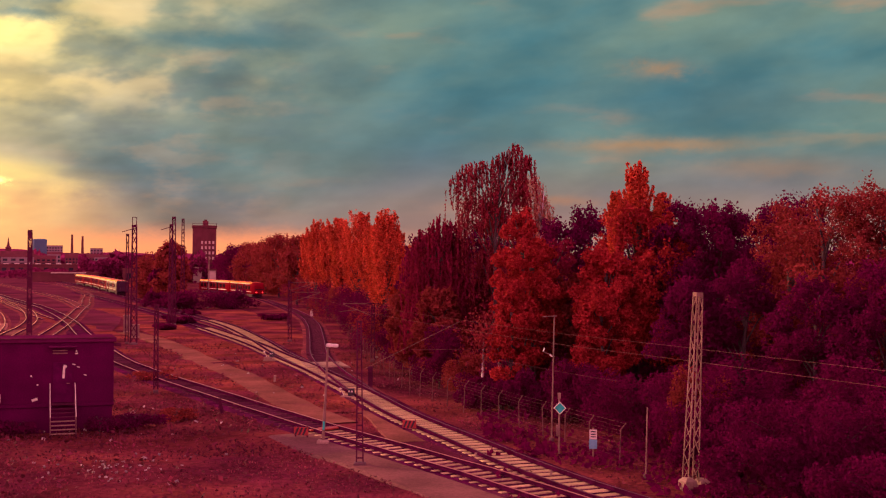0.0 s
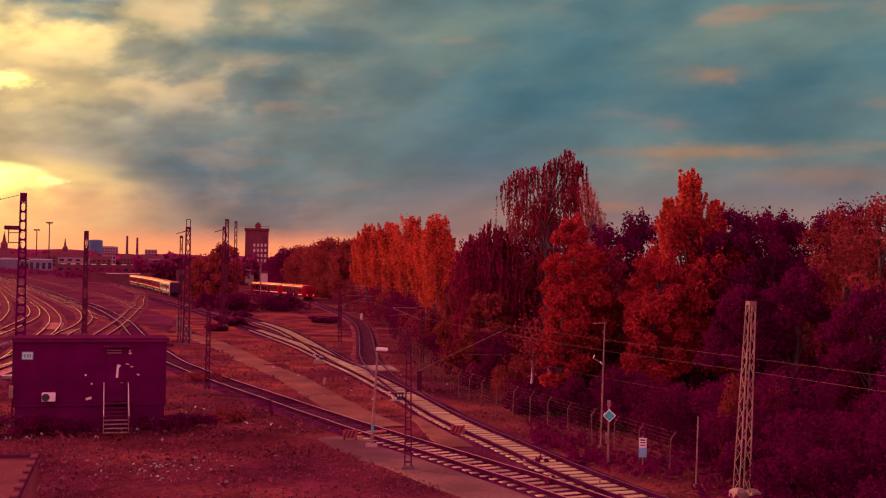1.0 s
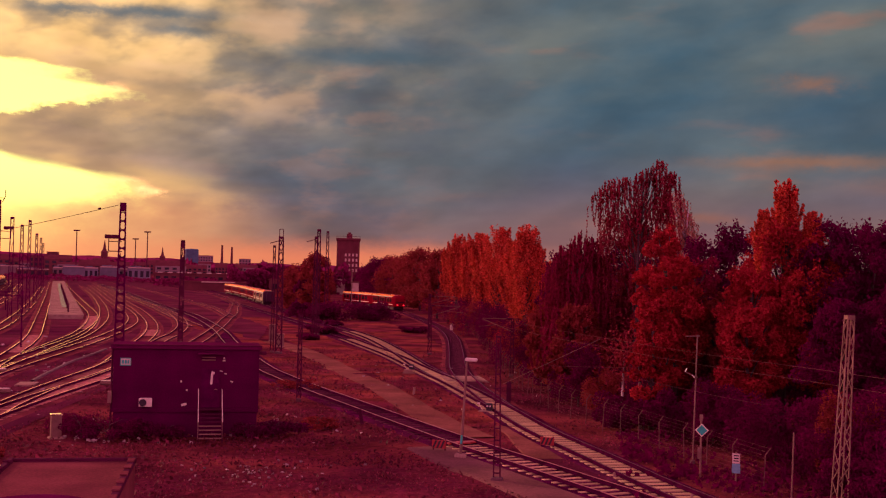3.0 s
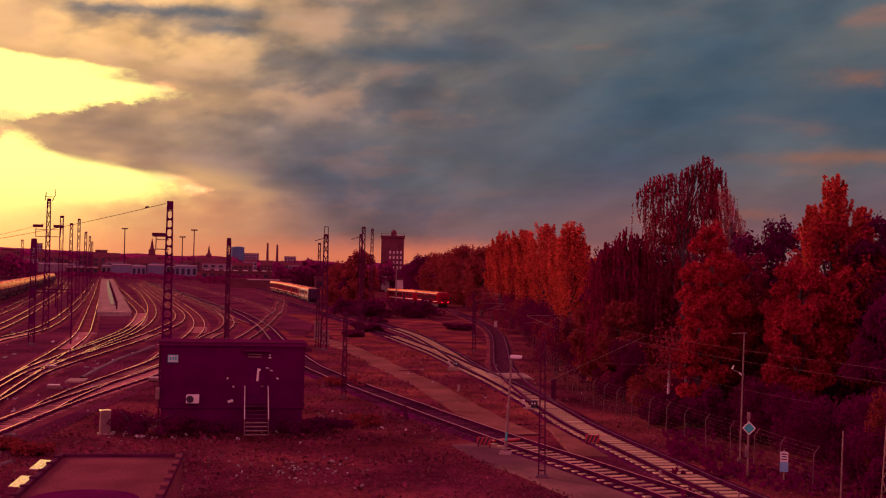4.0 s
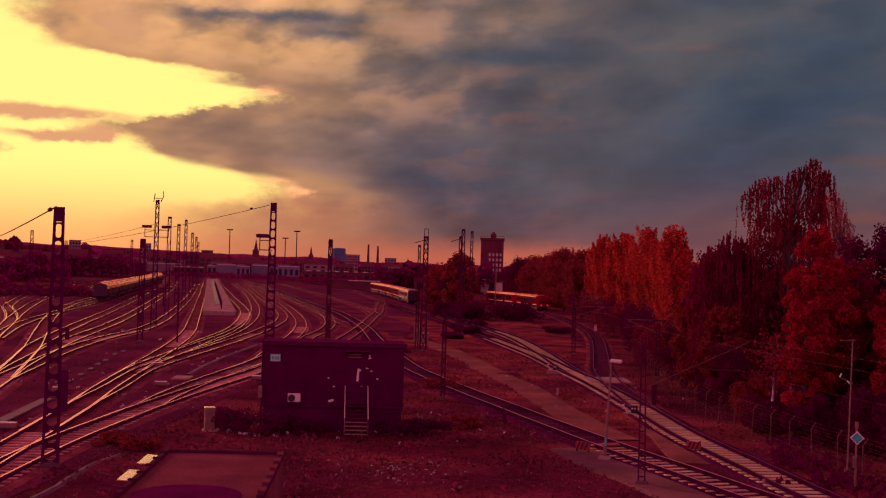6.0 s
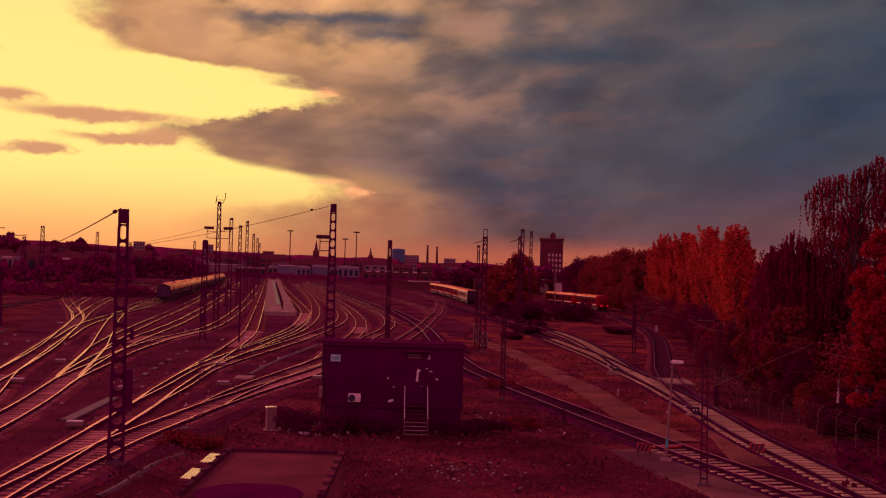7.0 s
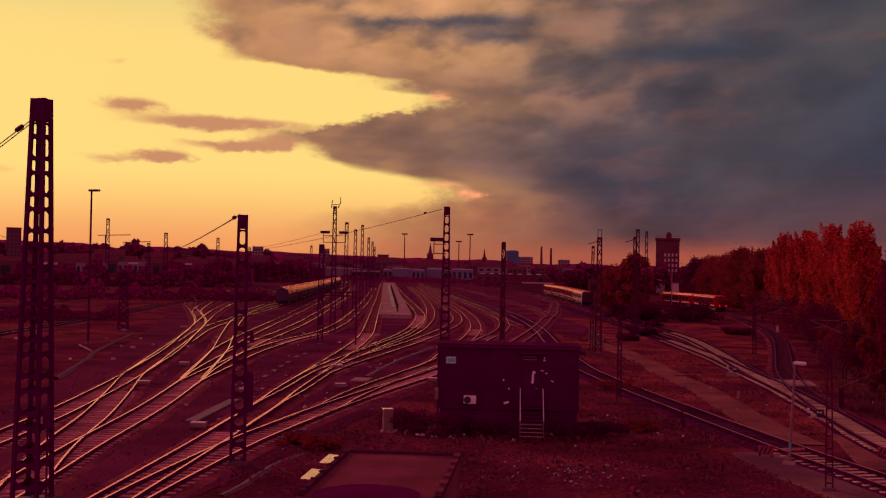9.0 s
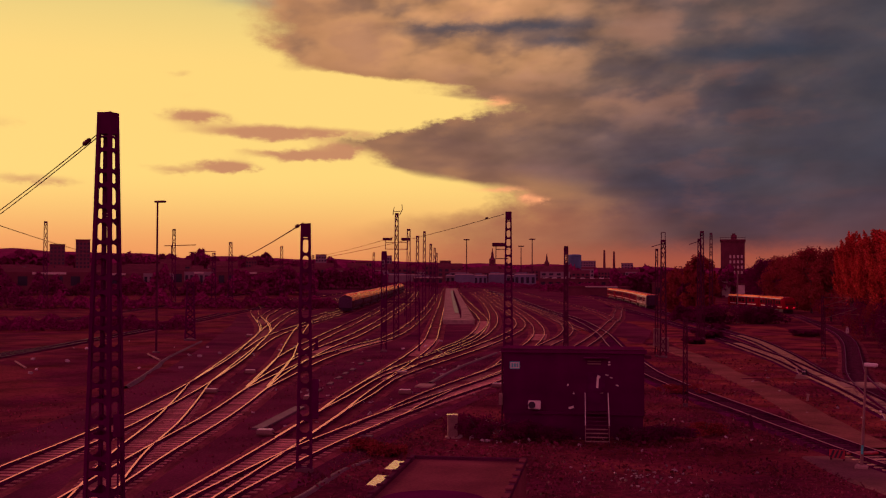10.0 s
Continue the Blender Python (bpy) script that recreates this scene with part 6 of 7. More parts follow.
# poplars beyond the branch line, and the wood that carries on behind them
for i, (x, y, h, rad) in enumerate(((-23.7, 203.6, 14.0, 1.9), (-20.7, 188.9, 15.9, 2.1), (-17.9, 179.1, 14.5, 2.1), (-13.9, 159.4, 14.9, 2.5), (-10.7, 145.6, 15.2, 2.3), (-9.0, 139.7, 13.2, 1.5), (-6.5, 113.8, 12.8, 1.6), (-5.5, 110.9, 13.7, 2.1), (-4.7, 112.9, 12.4, 1.5))):
    tree(x, y, h, rad, 4.0, LEAF_ORANGE, ORANGE, "poplar", 14000, 0.17 if y < 150 else 0.22, seed=i)
for i, (x, y, h, rad, mat) in enumerate(((-32.5, 252, 15.2, 3.6, LEAF_RUST), (-38.5, 272, 15.6, 4.2, LEAF_RUST), (-46, 300, 14.6, 4.5, LEAF_RUST), (-53, 318, 14.0, 5.0, LEAF_RUST), (-60, 335, 13.6, 5.0, LEAF_DARK),
                                         (-66, 372, 13.8, 6.0, LEAF_DARK), (-30, 275, 14.8, 4.5, LEAF_RUST), (-22, 250, 14.5, 4.0, LEAF_RUST), (-14, 210, 14.0, 4.0, LEAF_DARK), (-8, 170, 13.0, 3.6, LEAF_DARK),
                                         (-42, 290, 15.4, 5.0, LEAF_RUST), (-57, 345, 14.6, 5.5, LEAF_RUST), (-3.5, 135, 12.3, 3.2, LEAF_DARK), (-1.5, 118, 11.8, 2.8, LEAF_DARK), (-8.6, 152, 11.6, 2.2, LEAF_RUST), (-14.0, 170, 11.0, 2.4, LEAF_RUST), (-6.2, 122, 10.4, 1.8, LEAF_RUST), (-21.0, 214, 13.0, 3.0, LEAF_RUST), (-28.5, 226, 14.6, 3.2, LEAF_RUST), (-0.2, 88.0, 12.1, 2.5, LEAF_WINE), (3.6, 87.0, 14.2, 1.5, LEAF_WINE))):
    tree(x, y, h, rad, 1.0, mat, RUST if mat is LEAF_RUST else DARK, "round", 8000, 0.36 if y > 160 else 0.28, seed=40 + i)
# birches
weeping_tree(3.7, 85.0, [(-2.5, 0, 15.3), (-2.1, 0.3, 15.9), (-1.5, -0.3, 16.1), (-0.8, 0.4, 16.2), (-0.1, -0.3, 16.4), (0.6, 0.3, 16.8), (1.1, 0, 17.0), (1.6, -0.2, 17.5), (2.1, 0.2, 17.0), (2.45, 0, 16.6), (1.9, 0.4, 15.4),
                         (-1.9, 0.5, 13.6), (-0.9, -0.6, 13.8), (0.2, -0.5, 14.4), (1.2, -0.5, 14.6), (2.2, -0.3, 14.3), (-2.2, -0.3, 12.2), (-0.4, 0.5, 12.4), (1.0, 0.6, 12.8), (1.9, -0.6, 12.2), (0, 0, 10.4), (-1.2, 0.2, 9.6), (1.0, 0.2, 9.4)], LEAF_BIRCH, "tall weeping birch with hanging dark red strands", 3, strands=19, count=70, leaf=0.115, spread=0.36, longest=4.6)
weeping_tree(7.0, 87.0, [(-0.8, 0, 15.1), (-0.3, 0.2, 15.5), (0.2, -0.2, 14.8), (0.45, 0.1, 13.9), (0.75, -0.1, 13.2), (1.0, 0, 12.4), (-0.5, 0.3, 13.8), (0, -0.2, 13.1), (0.4, 0.2, 12.2), (-0.6, -0.1, 12.3)], LEAF_PALE, "thin half-bare weeping birch with fine pinkish strands", 4, strands=22, count=54, leaf=0.085, spread=0.32, longest=3.6, bark=BIRCH_BARK)
weeping_tree(-0.2, 86.0, [(-1.6, 0, 10.6), (-0.9, 0.3, 11.6), (0, 0, 12.2), (0.8, -0.2, 11.9), (1.5, 0.2, 11.0), (-1.3, -0.5, 8.6), (0.3, -0.6, 9.2), (1.3, -0.5, 8.2), (-0.6, -0.7, 6.8), (0.9, -0.7, 6.0), (-1.6, 0, 6.0)], LEAF_WINE, "dark weeping tree with hanging leaf strands", 5, strands=34, spread=0.7)
for i, (x, y, h, rad, base, mat, kind, label) in enumerate((
        (4.8, 70.0, 12.5, 1.7, 2.6, LEAF_RED, "round", RED), (4.1, 68.5, 8.0, 1.4, 1.6, LEAF_RED, "round", RED), (5.8, 73.0, 10.8, 1.8, 2.2, LEAF_RED, "round", RED), (3.2, 93.0, 12.2, 2.8, 1.0, LEAF_DARK, "round", DARK), (-0.6, 97.0, 11.6, 2.8, 1.0, LEAF_DARK, "round", DARK),
        (-2.3, 91.0, 7.3, 2.0, 0.8, LEAF_RUST, "round", RUST), (-0.3, 84.0, 7.0, 1.9, 0.8, LEAF_RUST, "round", RUST),
        (8.0, 80.0, 12.2, 2.6, 1.0, LEAF_DARK, "round", DARK), (10.6, 84.0, 13.6, 2.6, 1.0, LEAF_DARK, "round", DARK), (6.0, 95.0, 12.0, 3.4, 1.0, LEAF_DARK, "round", DARK),
        (11.9, 71.0, 14.9, 1.0, 9.6, LEAF_ORANGE, "poplar", "slender tree top with bright orange-red leaves"), (10.5, 70.0, 13.1, 0.7, 8.5, LEAF_ORANGE, "poplar", "slender tree top with bright orange-red leaves"), (13.3, 70.0, 13.0, 0.6, 9.5, LEAF_ORANGE, "poplar", "slender tree top with bright orange-red leaves"),
        (11.6, 70.5, 13.0, 2.7, 2.5, LEAF_RED, "round", RED), (13.4, 69.0, 12.3, 2.4, 1.5, LEAF_RED, "round", RED), (9.7, 68.5, 10.2, 2.0, 2.0, LEAF_RED, "round", RED), (9.2, 66.0, 7.6, 1.7, 1.0, LEAF_RED, "round", RED),
        (14.2, 69.0, 13.0, 2.4, 1.0, LEAF_DARK, "round", DARK), (15.9, 67.0, 12.9, 2.5, 1.0, LEAF_DARK, "round", DARK), (17.9, 67.5, 12.6, 2.5, 1.0, LEAF_DARK, "round", DARK),
        (13.8, 78.0, 13.3, 3.2, 1.0, LEAF_DARK, "round", DARK), (18.2, 78.0, 13.2, 3.4, 1.0, LEAF_DARK, "round", DARK), (23.0, 76.0, 13.8, 3.6, 1.0, LEAF_DARK, "round", DARK),
        (18.4, 61.0, 12.6, 2.6, 1.0, LEAF_RUST, "round", RUST), (19.4, 58.0, 13.3, 2.7, 1.0, LEAF_RUST, "round", RUST), (21.2, 57.0, 13.6, 2.8, 1.0, LEAF_RUST, "round", RUST), (23.6, 57.0, 13.6, 3.0, 1.0, LEAF_RUST, "round", RUST),
        (15.4, 59.0, 9.4, 2.2, 0.6, LEAF_DARK, "round", DARK), (13.0, 60.0, 8.2, 2.2, 0.6, LEAF_DARK, "round", DARK), (20.0, 52.0, 9.2, 2.4, 0.5, LEAF_DARK, "round", DARK), (17.4, 54.0, 8.4, 2.2, 0.5, LEAF_DARK, "round", DARK), (22.5, 49.0, 9.0, 2.5, 0.5, LEAF_DARK, "round", DARK), (7.3, 75.0, 10.8, 1.9, 1.2, LEAF_WINE, "round", DARK), (8.4, 73.0, 9.0, 1.7, 1.0, LEAF_RUST, "round", RUST))):
    tree(x, y, h, rad, base, mat, label, kind, 9000 if rad < 1.6 else 22000 if y < 72 else 15000, 0.13 if y < 63 else 0.15 if y < 72 else 0.19, seed=80 + i)
for x, y, h, lean, k in ((2.35, 70.0, 4.2, 2, 301), (3.5, 69.0, 4.0, -3, 302)):
    young_birch(x, y, h, lean, k)
# undergrowth behind the fence
k = 0
for x, y, h, rad, mat in ((9.4, 57.5, 3.4, 1.8, LEAF_DARK), (8.0, 61.5, 3.0, 1.6, LEAF_DARK), (11.8, 54.0, 4.2, 2.0, LEAF_DARK), (11.0, 50.0, 3.0, 1.7, LEAF_DARK), (13.6, 51.0, 4.6, 2.1, LEAF_DARK), (13.2, 46.0, 3.4, 1.8, LEAF_DARK), (15.8, 47.5, 4.8, 2.2, LEAF_DARK),
                          (12.4, 42.5, 2.6, 1.6, LEAF_DARK), (15.0, 42.5, 3.8, 1.9, LEAF_DARK), (17.6, 43.5, 4.6, 2.2, LEAF_DARK), (18.5, 39.5, 4.2, 2.0, LEAF_DARK), (14.6, 38.0, 2.6, 1.6, LEAF_DARK), (5.4, 66.0, 2.6, 1.5, LEAF_DARK), (3.4, 71.0, 2.6, 1.6, LEAF_DARK), (1.2, 77.5, 2.8, 1.7, LEAF_RUST),
                          (-0.6, 84.0, 2.6, 1.6, LEAF_DARK), (-2.4, 93.0, 3.0, 1.8, LEAF_DARK), (-3.6, 103.0, 3.4, 1.9, LEAF_DARK), (-6.4, 120.0, 3.6, 2.0, LEAF_RED), (-8.6, 138.0, 3.8, 2.2, LEAF_DARK), (-12.0, 160.0, 4.2, 2.6, LEAF_DARK), (-15.5, 185.0, 4.4, 3.0, LEAF_DARK), (10.4, 46.5, 2.0, 1.2, LEAF_DARK), (11.2, 52.3, 4.3, 1.1, LEAF_RUST), (7.2, 64.5, 4.0, 1.7, LEAF_DARK), (-4.9, 108, 5.6, 2.2, LEAF_RUST), (-0.2, 79.5, 4.2, 1.5, LEAF_DARK), (4.8, 75, 4.2, 1.8, LEAF_DARK), (2.4, 68.3, 1.7, 1.1, LEAF_DARK), (3.6, 67.4, 1.8, 1.1, LEAF_DARK), (-5.6, 109.5, 4.8, 1.9, LEAF_DARK), (-6.8, 115, 4.6, 1.9, LEAF_DARK), (-8.4, 126, 4.8, 2.0, LEAF_DARK), (-9.6, 135, 5.4, 2.1, LEAF_DARK), (-10.9, 144, 5.4, 2.2, LEAF_DARK), (-13.0, 156, 5.6, 2.4, LEAF_DARK), (-15.0, 166, 5.6, 2.4, LEAF_RUST), (-18.0, 178, 5.8, 2.6, LEAF_DARK), (-20.5, 190, 6.0, 2.8, LEAF_RUST), (-24.0, 204, 6.0, 3.0, LEAF_DARK)):
    bush(x, y, h, rad, mat, "dense dark undergrowth bush behind the fence" if mat is LEAF_DARK else "rust-red undergrowth bush behind the fence", k, 7000, 0.115)
    k += 1
# low weeds round the hut and the shed
for x, y, h, rad, mat in ((-26.3, 48.4, 0.7, 0.9, LEAF_RUST), (-28.3, 49.4, 0.6, 0.8, LEAF_RUST), (-21.5, 82.9, 0.7, 1.3, LEAF_RUST), (-27.6, 49.2, 0.6, 0.7, LEAF_RUST), (-15.6, 60.6, 0.6, 1.2, LEAF_DARK), (-14.4, 62.4, 0.6, 1.2, LEAF_RUST),
                          (-26.6, 57.6, 0.9, 1.0, LEAF_DARK), (-25.2, 56.2, 1.1, 1.0, LEAF_DARK), (-23.6, 55.9, 1.1, 1.0, LEAF_DARK), (-22.2, 56.4, 1.0, 0.9, LEAF_DARK), (-21.0, 56.9, 0.7, 0.8, LEAF_DARK), (-17.2, 58.2, 0.7, 0.8, LEAF_DARK), (-16.0, 59.4, 0.8, 1.0, LEAF_DARK)):
    bush(x, y, h, rad, mat, "low rust-coloured weeds on the ground near the hut" if mat is LEAF_RUST else "low dark weeds on the ground beside the hut", k, 1600, 0.1)
    k += 1
# dark trees and bushes round the far masts and the tower
for x, y, h, rad, mat in ((-54.4, 232, 13.4, 3.4, LEAF_RUST), (-56.5, 236, 11.6, 3.0, LEAF_DARK), (-66, 262, 10.5, 4.5, LEAF_RUST), (-72, 300, 10, 4.5, LEAF_RUST), (-82, 340, 10, 5.0, LEAF_DARK), (-95, 395, 11, 5.5, LEAF_RUST), (-108, 440, 11, 6.0, LEAF_DARK), (-124, 480, 11, 6.0, LEAF_DARK), (-78, 420, 12, 6, LEAF_DARK)):
    tree(x, y, h, rad, 0.6, mat, "dark dense tree beside the far masts", "round", 6500, 0.46, seed=200 + k)
    k += 1
for x, y, h, rad in ((-44.5, 203, 3.4, 3.0), (-40.5, 207, 3.6, 3.2), (-37.0, 210, 3.2, 3.0), (-48.0, 206, 3.2, 2.6), (-36.0, 157, 1.2, 1.6), (-24.5, 168, 0.9, 1.7), (-40, 182, 1.0, 1.6), (-52, 210, 3.0, 2.4), (-34.5, 143, 0.8, 1.4)):
    bush(x, y, h, rad, LEAF_DARK, "low dark bush beside the tracks", k, 2200, 0.3)
    k += 1


# ---- trains ----
def coach(m, length, skin, roof, label, nose=False, dark_end=False, wide=2.9, high=3.75, windows=10, name="train_coach", plain=False):
    t = thing(name, label, "train", m, group="parked trains")
    w = wide / 2
    prof = [(-w * 0.92, 0.95), (-w, 1.3), (-w, 2.75), (-w * 0.93, 3.2)]
    cap = [(-w * 0.93, 3.2), (-w * 0.78, 3.5), (-w * 0.45, high - 0.05), (0, high), (w * 0.45, high - 0.05), (w * 0.78, 3.5), (w * 0.93, 3.2)]
    if plain:
        prof = [(-w * 0.92, 0.95), (-w, 1.3), (-w, 2.3), (-w * 0.97, 2.5)]
        cap = [(-w * 0.97, 2.5), (-w * 0.86, 3.0), (-w * 0.55, high - 0.2), (0, high), (w * 0.55, high - 0.2), (w * 0.86, 3.0), (w * 0.97, 2.5)]
    full = prof + cap[1:-1] + [(-a, b) for a, b in prof[::-1]]
    s = Shape()
    rows = [(0.0, 1.0, 0.0), (length, 1.0, 0.0)]
    if nose:
        rows = [(0.0, 0.62, -0.85), (0.35, 0.80, -0.45), (1.0, 0.94, -0.14), (2.0, 1.0, 0.0), (length, 1.0, 0.0)]
    for yy, k, dz in rows:
        s.v += [(a * k, yy, b + (dz if b > 2.9 else dz * 0.25 if b > 2 else 0)) for a, b in full]
    n = len(full)
    for i in range(len(rows) - 1):
        s.f += [(i * n + j, (i + 1) * n + j, (i + 1) * n + (j + 1) % n, i * n + (j + 1) % n) for j in range(n)]
    s.f += [tuple(range(n)), tuple((len(rows) - 1) * n + j for j in range(n - 1, -1, -1))]
    part("body", s, skin, t)
    y0 = 1.9 if nose else 0.05
    rf = Shape()
    for yy in (y0, length - 0.05):
        rf.v += [(a * 1.015, yy, b + 0.03) for a, b in cap]
    q = len(cap)
    rf.f = [(j, q + j, q + j + 1, j + 1) for j in range(q - 1)] + [tuple(range(q)), tuple(range(2 * q - 1, q - 1, -1))]
    part("roof", rf, roof, t, "dull pale train roof")
    for i in range(3):
        part("roof_unit", Shape().box((0, length * (0.22 + 0.28 * i), high + 0.04), (1.5, 2.6, 0.16), bevel=0.05), roof, t)
    step = (length - 3.4) / windows
    for sx in (-1, 1):
        for i in range(windows):
            yy = 2.4 + step * (i + 0.5)
            if i in (2, windows - 3):
                part("door", Shape().box((sx * (w + 0.012), yy, 2.05), (0.05, 1.25, 2.0), bevel=0.01), GLASS if skin is RED_PAINT else TRAIN_DARK if plain else RED_PAINT, t, "sliding train door")
            else:
                part("window", Shape().box((sx * (w + 0.008), yy, 1.95 if plain else 2.35), (0.04, step * 0.7, 0.7 if plain else 0.85), bevel=0.01), TRAIN_DARK if plain else GLASS, t)
        if not plain:
            part("stripe", Shape().box((sx * (w + 0.006), length / 2, 1.42), (0.03, length * 0.84, 0.16)), WHITE, t, "pale waist stripe")
            # white strip that paints the sky's glint along the roof edge
            part("cantrail", Shape().box((sx * w * 0.955, length / 2 + (1.0 if nose else 0.0), 3.15), (0.07, length - (3.0 if nose else 0.4), 0.13), bevel=0.02), WHITE, t, "white strip painting the glint along the roof edge")
    for yy in (length * 0.16, length * 0.84):
        part("bogie", Shape().box((0, yy, 0.55), (2.3, 3.2, 0.6), bevel=0.1).tube((-0.85, yy - 1, 0.64), (0.85, yy - 1, 0.64), 0.44, n=14).tube((-0.85, yy + 1, 0.64), (0.85, yy + 1, 0.64), 0.44, n=14), TRAIN_DARK, t)
    part("underframe", Shape().box((0, length / 2, 0.8), (2.4, length * 0.5, 0.5), bevel=0.05), TRAIN_DARK, t)
    if nose:
        g = Shape().add([(-0.95, -0.06, 1.9), (0.95, -0.06, 1.9), (1.0, 0.28, 2.85), (-1.0, 0.28, 2.85), (-0.95, 0.05, 1.9), (0.95, 0.05, 1.9), (1.0, 0.6, 2.85), (-1.0, 0.6, 2.85)],
                        [(0, 1, 2, 3), (7, 6, 5, 4), (0, 4, 5, 1), (1, 5, 6, 2), (2, 6, 7, 3), (3, 7, 4, 0)])
        part("windscreen", g, GLASS, t, "dark sloping windscreen")
        for sx in (-0.72, 0.72):
            part("tail_lamp", Shape().box((sx, -0.05, 1.35), (0.3, 0.1, 0.24), bevel=0.03), TAIL_RED, t, "glowing red tail lamp")
    if dark_end:
        part("end_wall", Shape().box((0, -0.04, 2.15), (wide * 0.96, 0.08, 2.4), bevel=0.03), TRAIN_DARK, t, "dark end wall")
        part("gangway", Shape().box((0, -0.2, 2.0), (1.1, 0.3, 2.1), bevel=0.08), TRAIN_DARK, t)
    return t


def train_along(key, start, count, length, **k):
    """Coaches end to end on a track, from the given distance along the y axis."""
    pts = LINES[key]
    i = int(np.argmin(abs(pts[:, 1] - start)))
    s = np.r_[0, np.cumsum(np.linalg.norm(np.diff(pts[i:], axis=0), axis=1))]
    at_s = lambda q: np.array([np.interp(q, s, pts[i:, j]) for j in (0, 1)])
    for c in range(count):
        a, b = at_s(c * (length + 0.6)), at_s(c * (length + 0.6) + length)
        d = b - a
        opts = dict(k)
        opts["nose"] = k.get("nose", False) and c == 0
        opts["dark_end"] = k.get("dark_end", False) and c == 0
        coach(pose(a[0], a[1], 0.18, 0, 0, math.degrees(math.atan2(-d[0], d[1]))), length, **opts)


train_along("branch", 259, 2, 21.5, high=3.5, skin=RED_PAINT, roof=TRAIN_ROOF, nose=True, label="red regional railcar with dark windows and a rounded nose", windows=8)
train_along("main", 272, 1, 24.5, high=3.5, skin=CREAM, roof=TRAIN_ROOF, dark_end=True, label="cream passenger coach with red doors", windows=10)
train_along("main", 295.4, 4, 24.5, high=3.5, skin=RED_PAINT, roof=TRAIN_ROOF, label="red passenger coach with a pale bright roof", windows=10)
train_along("left_d", 213, 10, 26.4, skin=BROWN_SKIN, roof=TRAIN_ROOF, dark_end=True, plain=True, label="long dull passenger coach with a bright reflecting roof", windows=10)


# ---- platform ----
def platform():
    t = thing("low_platform", "long low concrete platform between two tracks", "platform")
    a = glide([(-82.9, 178), (-118, 251.5), (-173, 366.5), (-227.5, 480.6), (-262, 553)], 6)
    part("slab", sweep(a, [(-2.7, -0.1), (-2.7, 0.7), (2.7, 0.7), (2.7, -0.1)]), CONCRETE, t)
    part("kerb", sweep(a, [(-2.76, 0.5), (-2.76, 0.76), (-2.4, 0.76), (-2.4, 0.5)]), CONCRETE, t, "pale concrete edge")
    part("kerb", sweep(a, [(2.4, 0.5), (2.4, 0.76), (2.76, 0.76), (2.76, 0.5)]), CONCRETE, t, "pale concrete edge")
    part("apron", sweep(glide([(-67.1, 144.1), (-75, 161), (-82.6, 177.4)], 6), [(-2.1, -0.05), (-2.0, 0.06), (2.0, 0.06), (2.1, -0.05)]), YARD, t, "gravel apron before the platform")
    part("pit", sweep(glide([(-98, 210), (-118, 251.5), (-173, 366.5), (-227.5, 480.6)], 6), [(-0.55, 0.69), (-0.55, 0.74), (0.55, 0.74), (0.55, 0.69)]), TRAIN_DARK, t, "dark strip along the platform")
    for i in range(14):
        p = a[2 + i * 3]
        part("post", Shape().box((p[0] + 0.5, p[1], 1.4), (0.2, 0.2, 1.6), bevel=0.03), STEEL_DARK, t)


platform()


# ---- tower and far buildings ----
def windows_on(t, x0, x1, z0, z1, nx, nz, y, w, h, mat=GLASS):
    pane = Shape().box((0, 0, 0), (w, 0.1, h), bevel=0.02).mesh("window", mat)
    for i in range(nx):
        for j in range(nz):
            part("window", pane, None, t, at=pose(x0 + (x1 - x0) * (i + 0.5) / nx, y - 0.03, z0 + (z1 - z0) * (j + 0.5) / nz))


def tower():
    t = thing("brick_tower", "dark red brick tower with pale window panels", "tower", pose(-92.5, 447.7, 0, 0, 0, 11.7))
    part("wall", Shape().box((0, 4.5, 10.6), (9.0, 9.0, 21.2), bevel=0.15), BRICK, t)
    part("parapet", Shape().box((0, 4.5, 21.7), (9.6, 9.6, 1.0), bevel=0.1), BRICK, t)
    part("railing", Shape().beam((-4.6, 0, 22.9), (4.6, 0, 22.9), 0.12).beam((-4.6, 0, 22.2), (-4.6, 0, 23), 0.12).beam((4.6, 0, 22.2), (4.6, 0, 23), 0.12).beam((0, 0, 22.2), (0, 0, 23), 0.12), STEEL_DARK, t)
    part("roof_house", Shape().box((0.4, 4.5, 23.0), (2.2, 3.0, 2.0), bevel=0.1).box((0.4, 4.5, 24.2), (1.2, 1.4, 0.8)), BRICK, t)
    windows_on(t, -1.6, 4.1, 8.5, 16.6, 4, 4, 0.0, 0.7, 1.1, PALE_PANE)
    part("annex", Shape().box((-2.5, -1.6, 3.0), (3.2, 3.0, 6.0), bevel=0.1), PALE_PANE, t, "low pale annex")


tower()


def gasholder():
    x, y, _ = az(19.26, 2300)
    t = thing("gas_holder", "large hazy blue cylindrical gas holder", "gas holder", pose(x, y, 0))
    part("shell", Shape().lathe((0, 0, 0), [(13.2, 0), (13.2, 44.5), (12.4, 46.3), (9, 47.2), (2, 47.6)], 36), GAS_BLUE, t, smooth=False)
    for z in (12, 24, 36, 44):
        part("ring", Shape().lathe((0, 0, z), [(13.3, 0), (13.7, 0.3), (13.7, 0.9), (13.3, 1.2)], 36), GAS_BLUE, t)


gasholder()


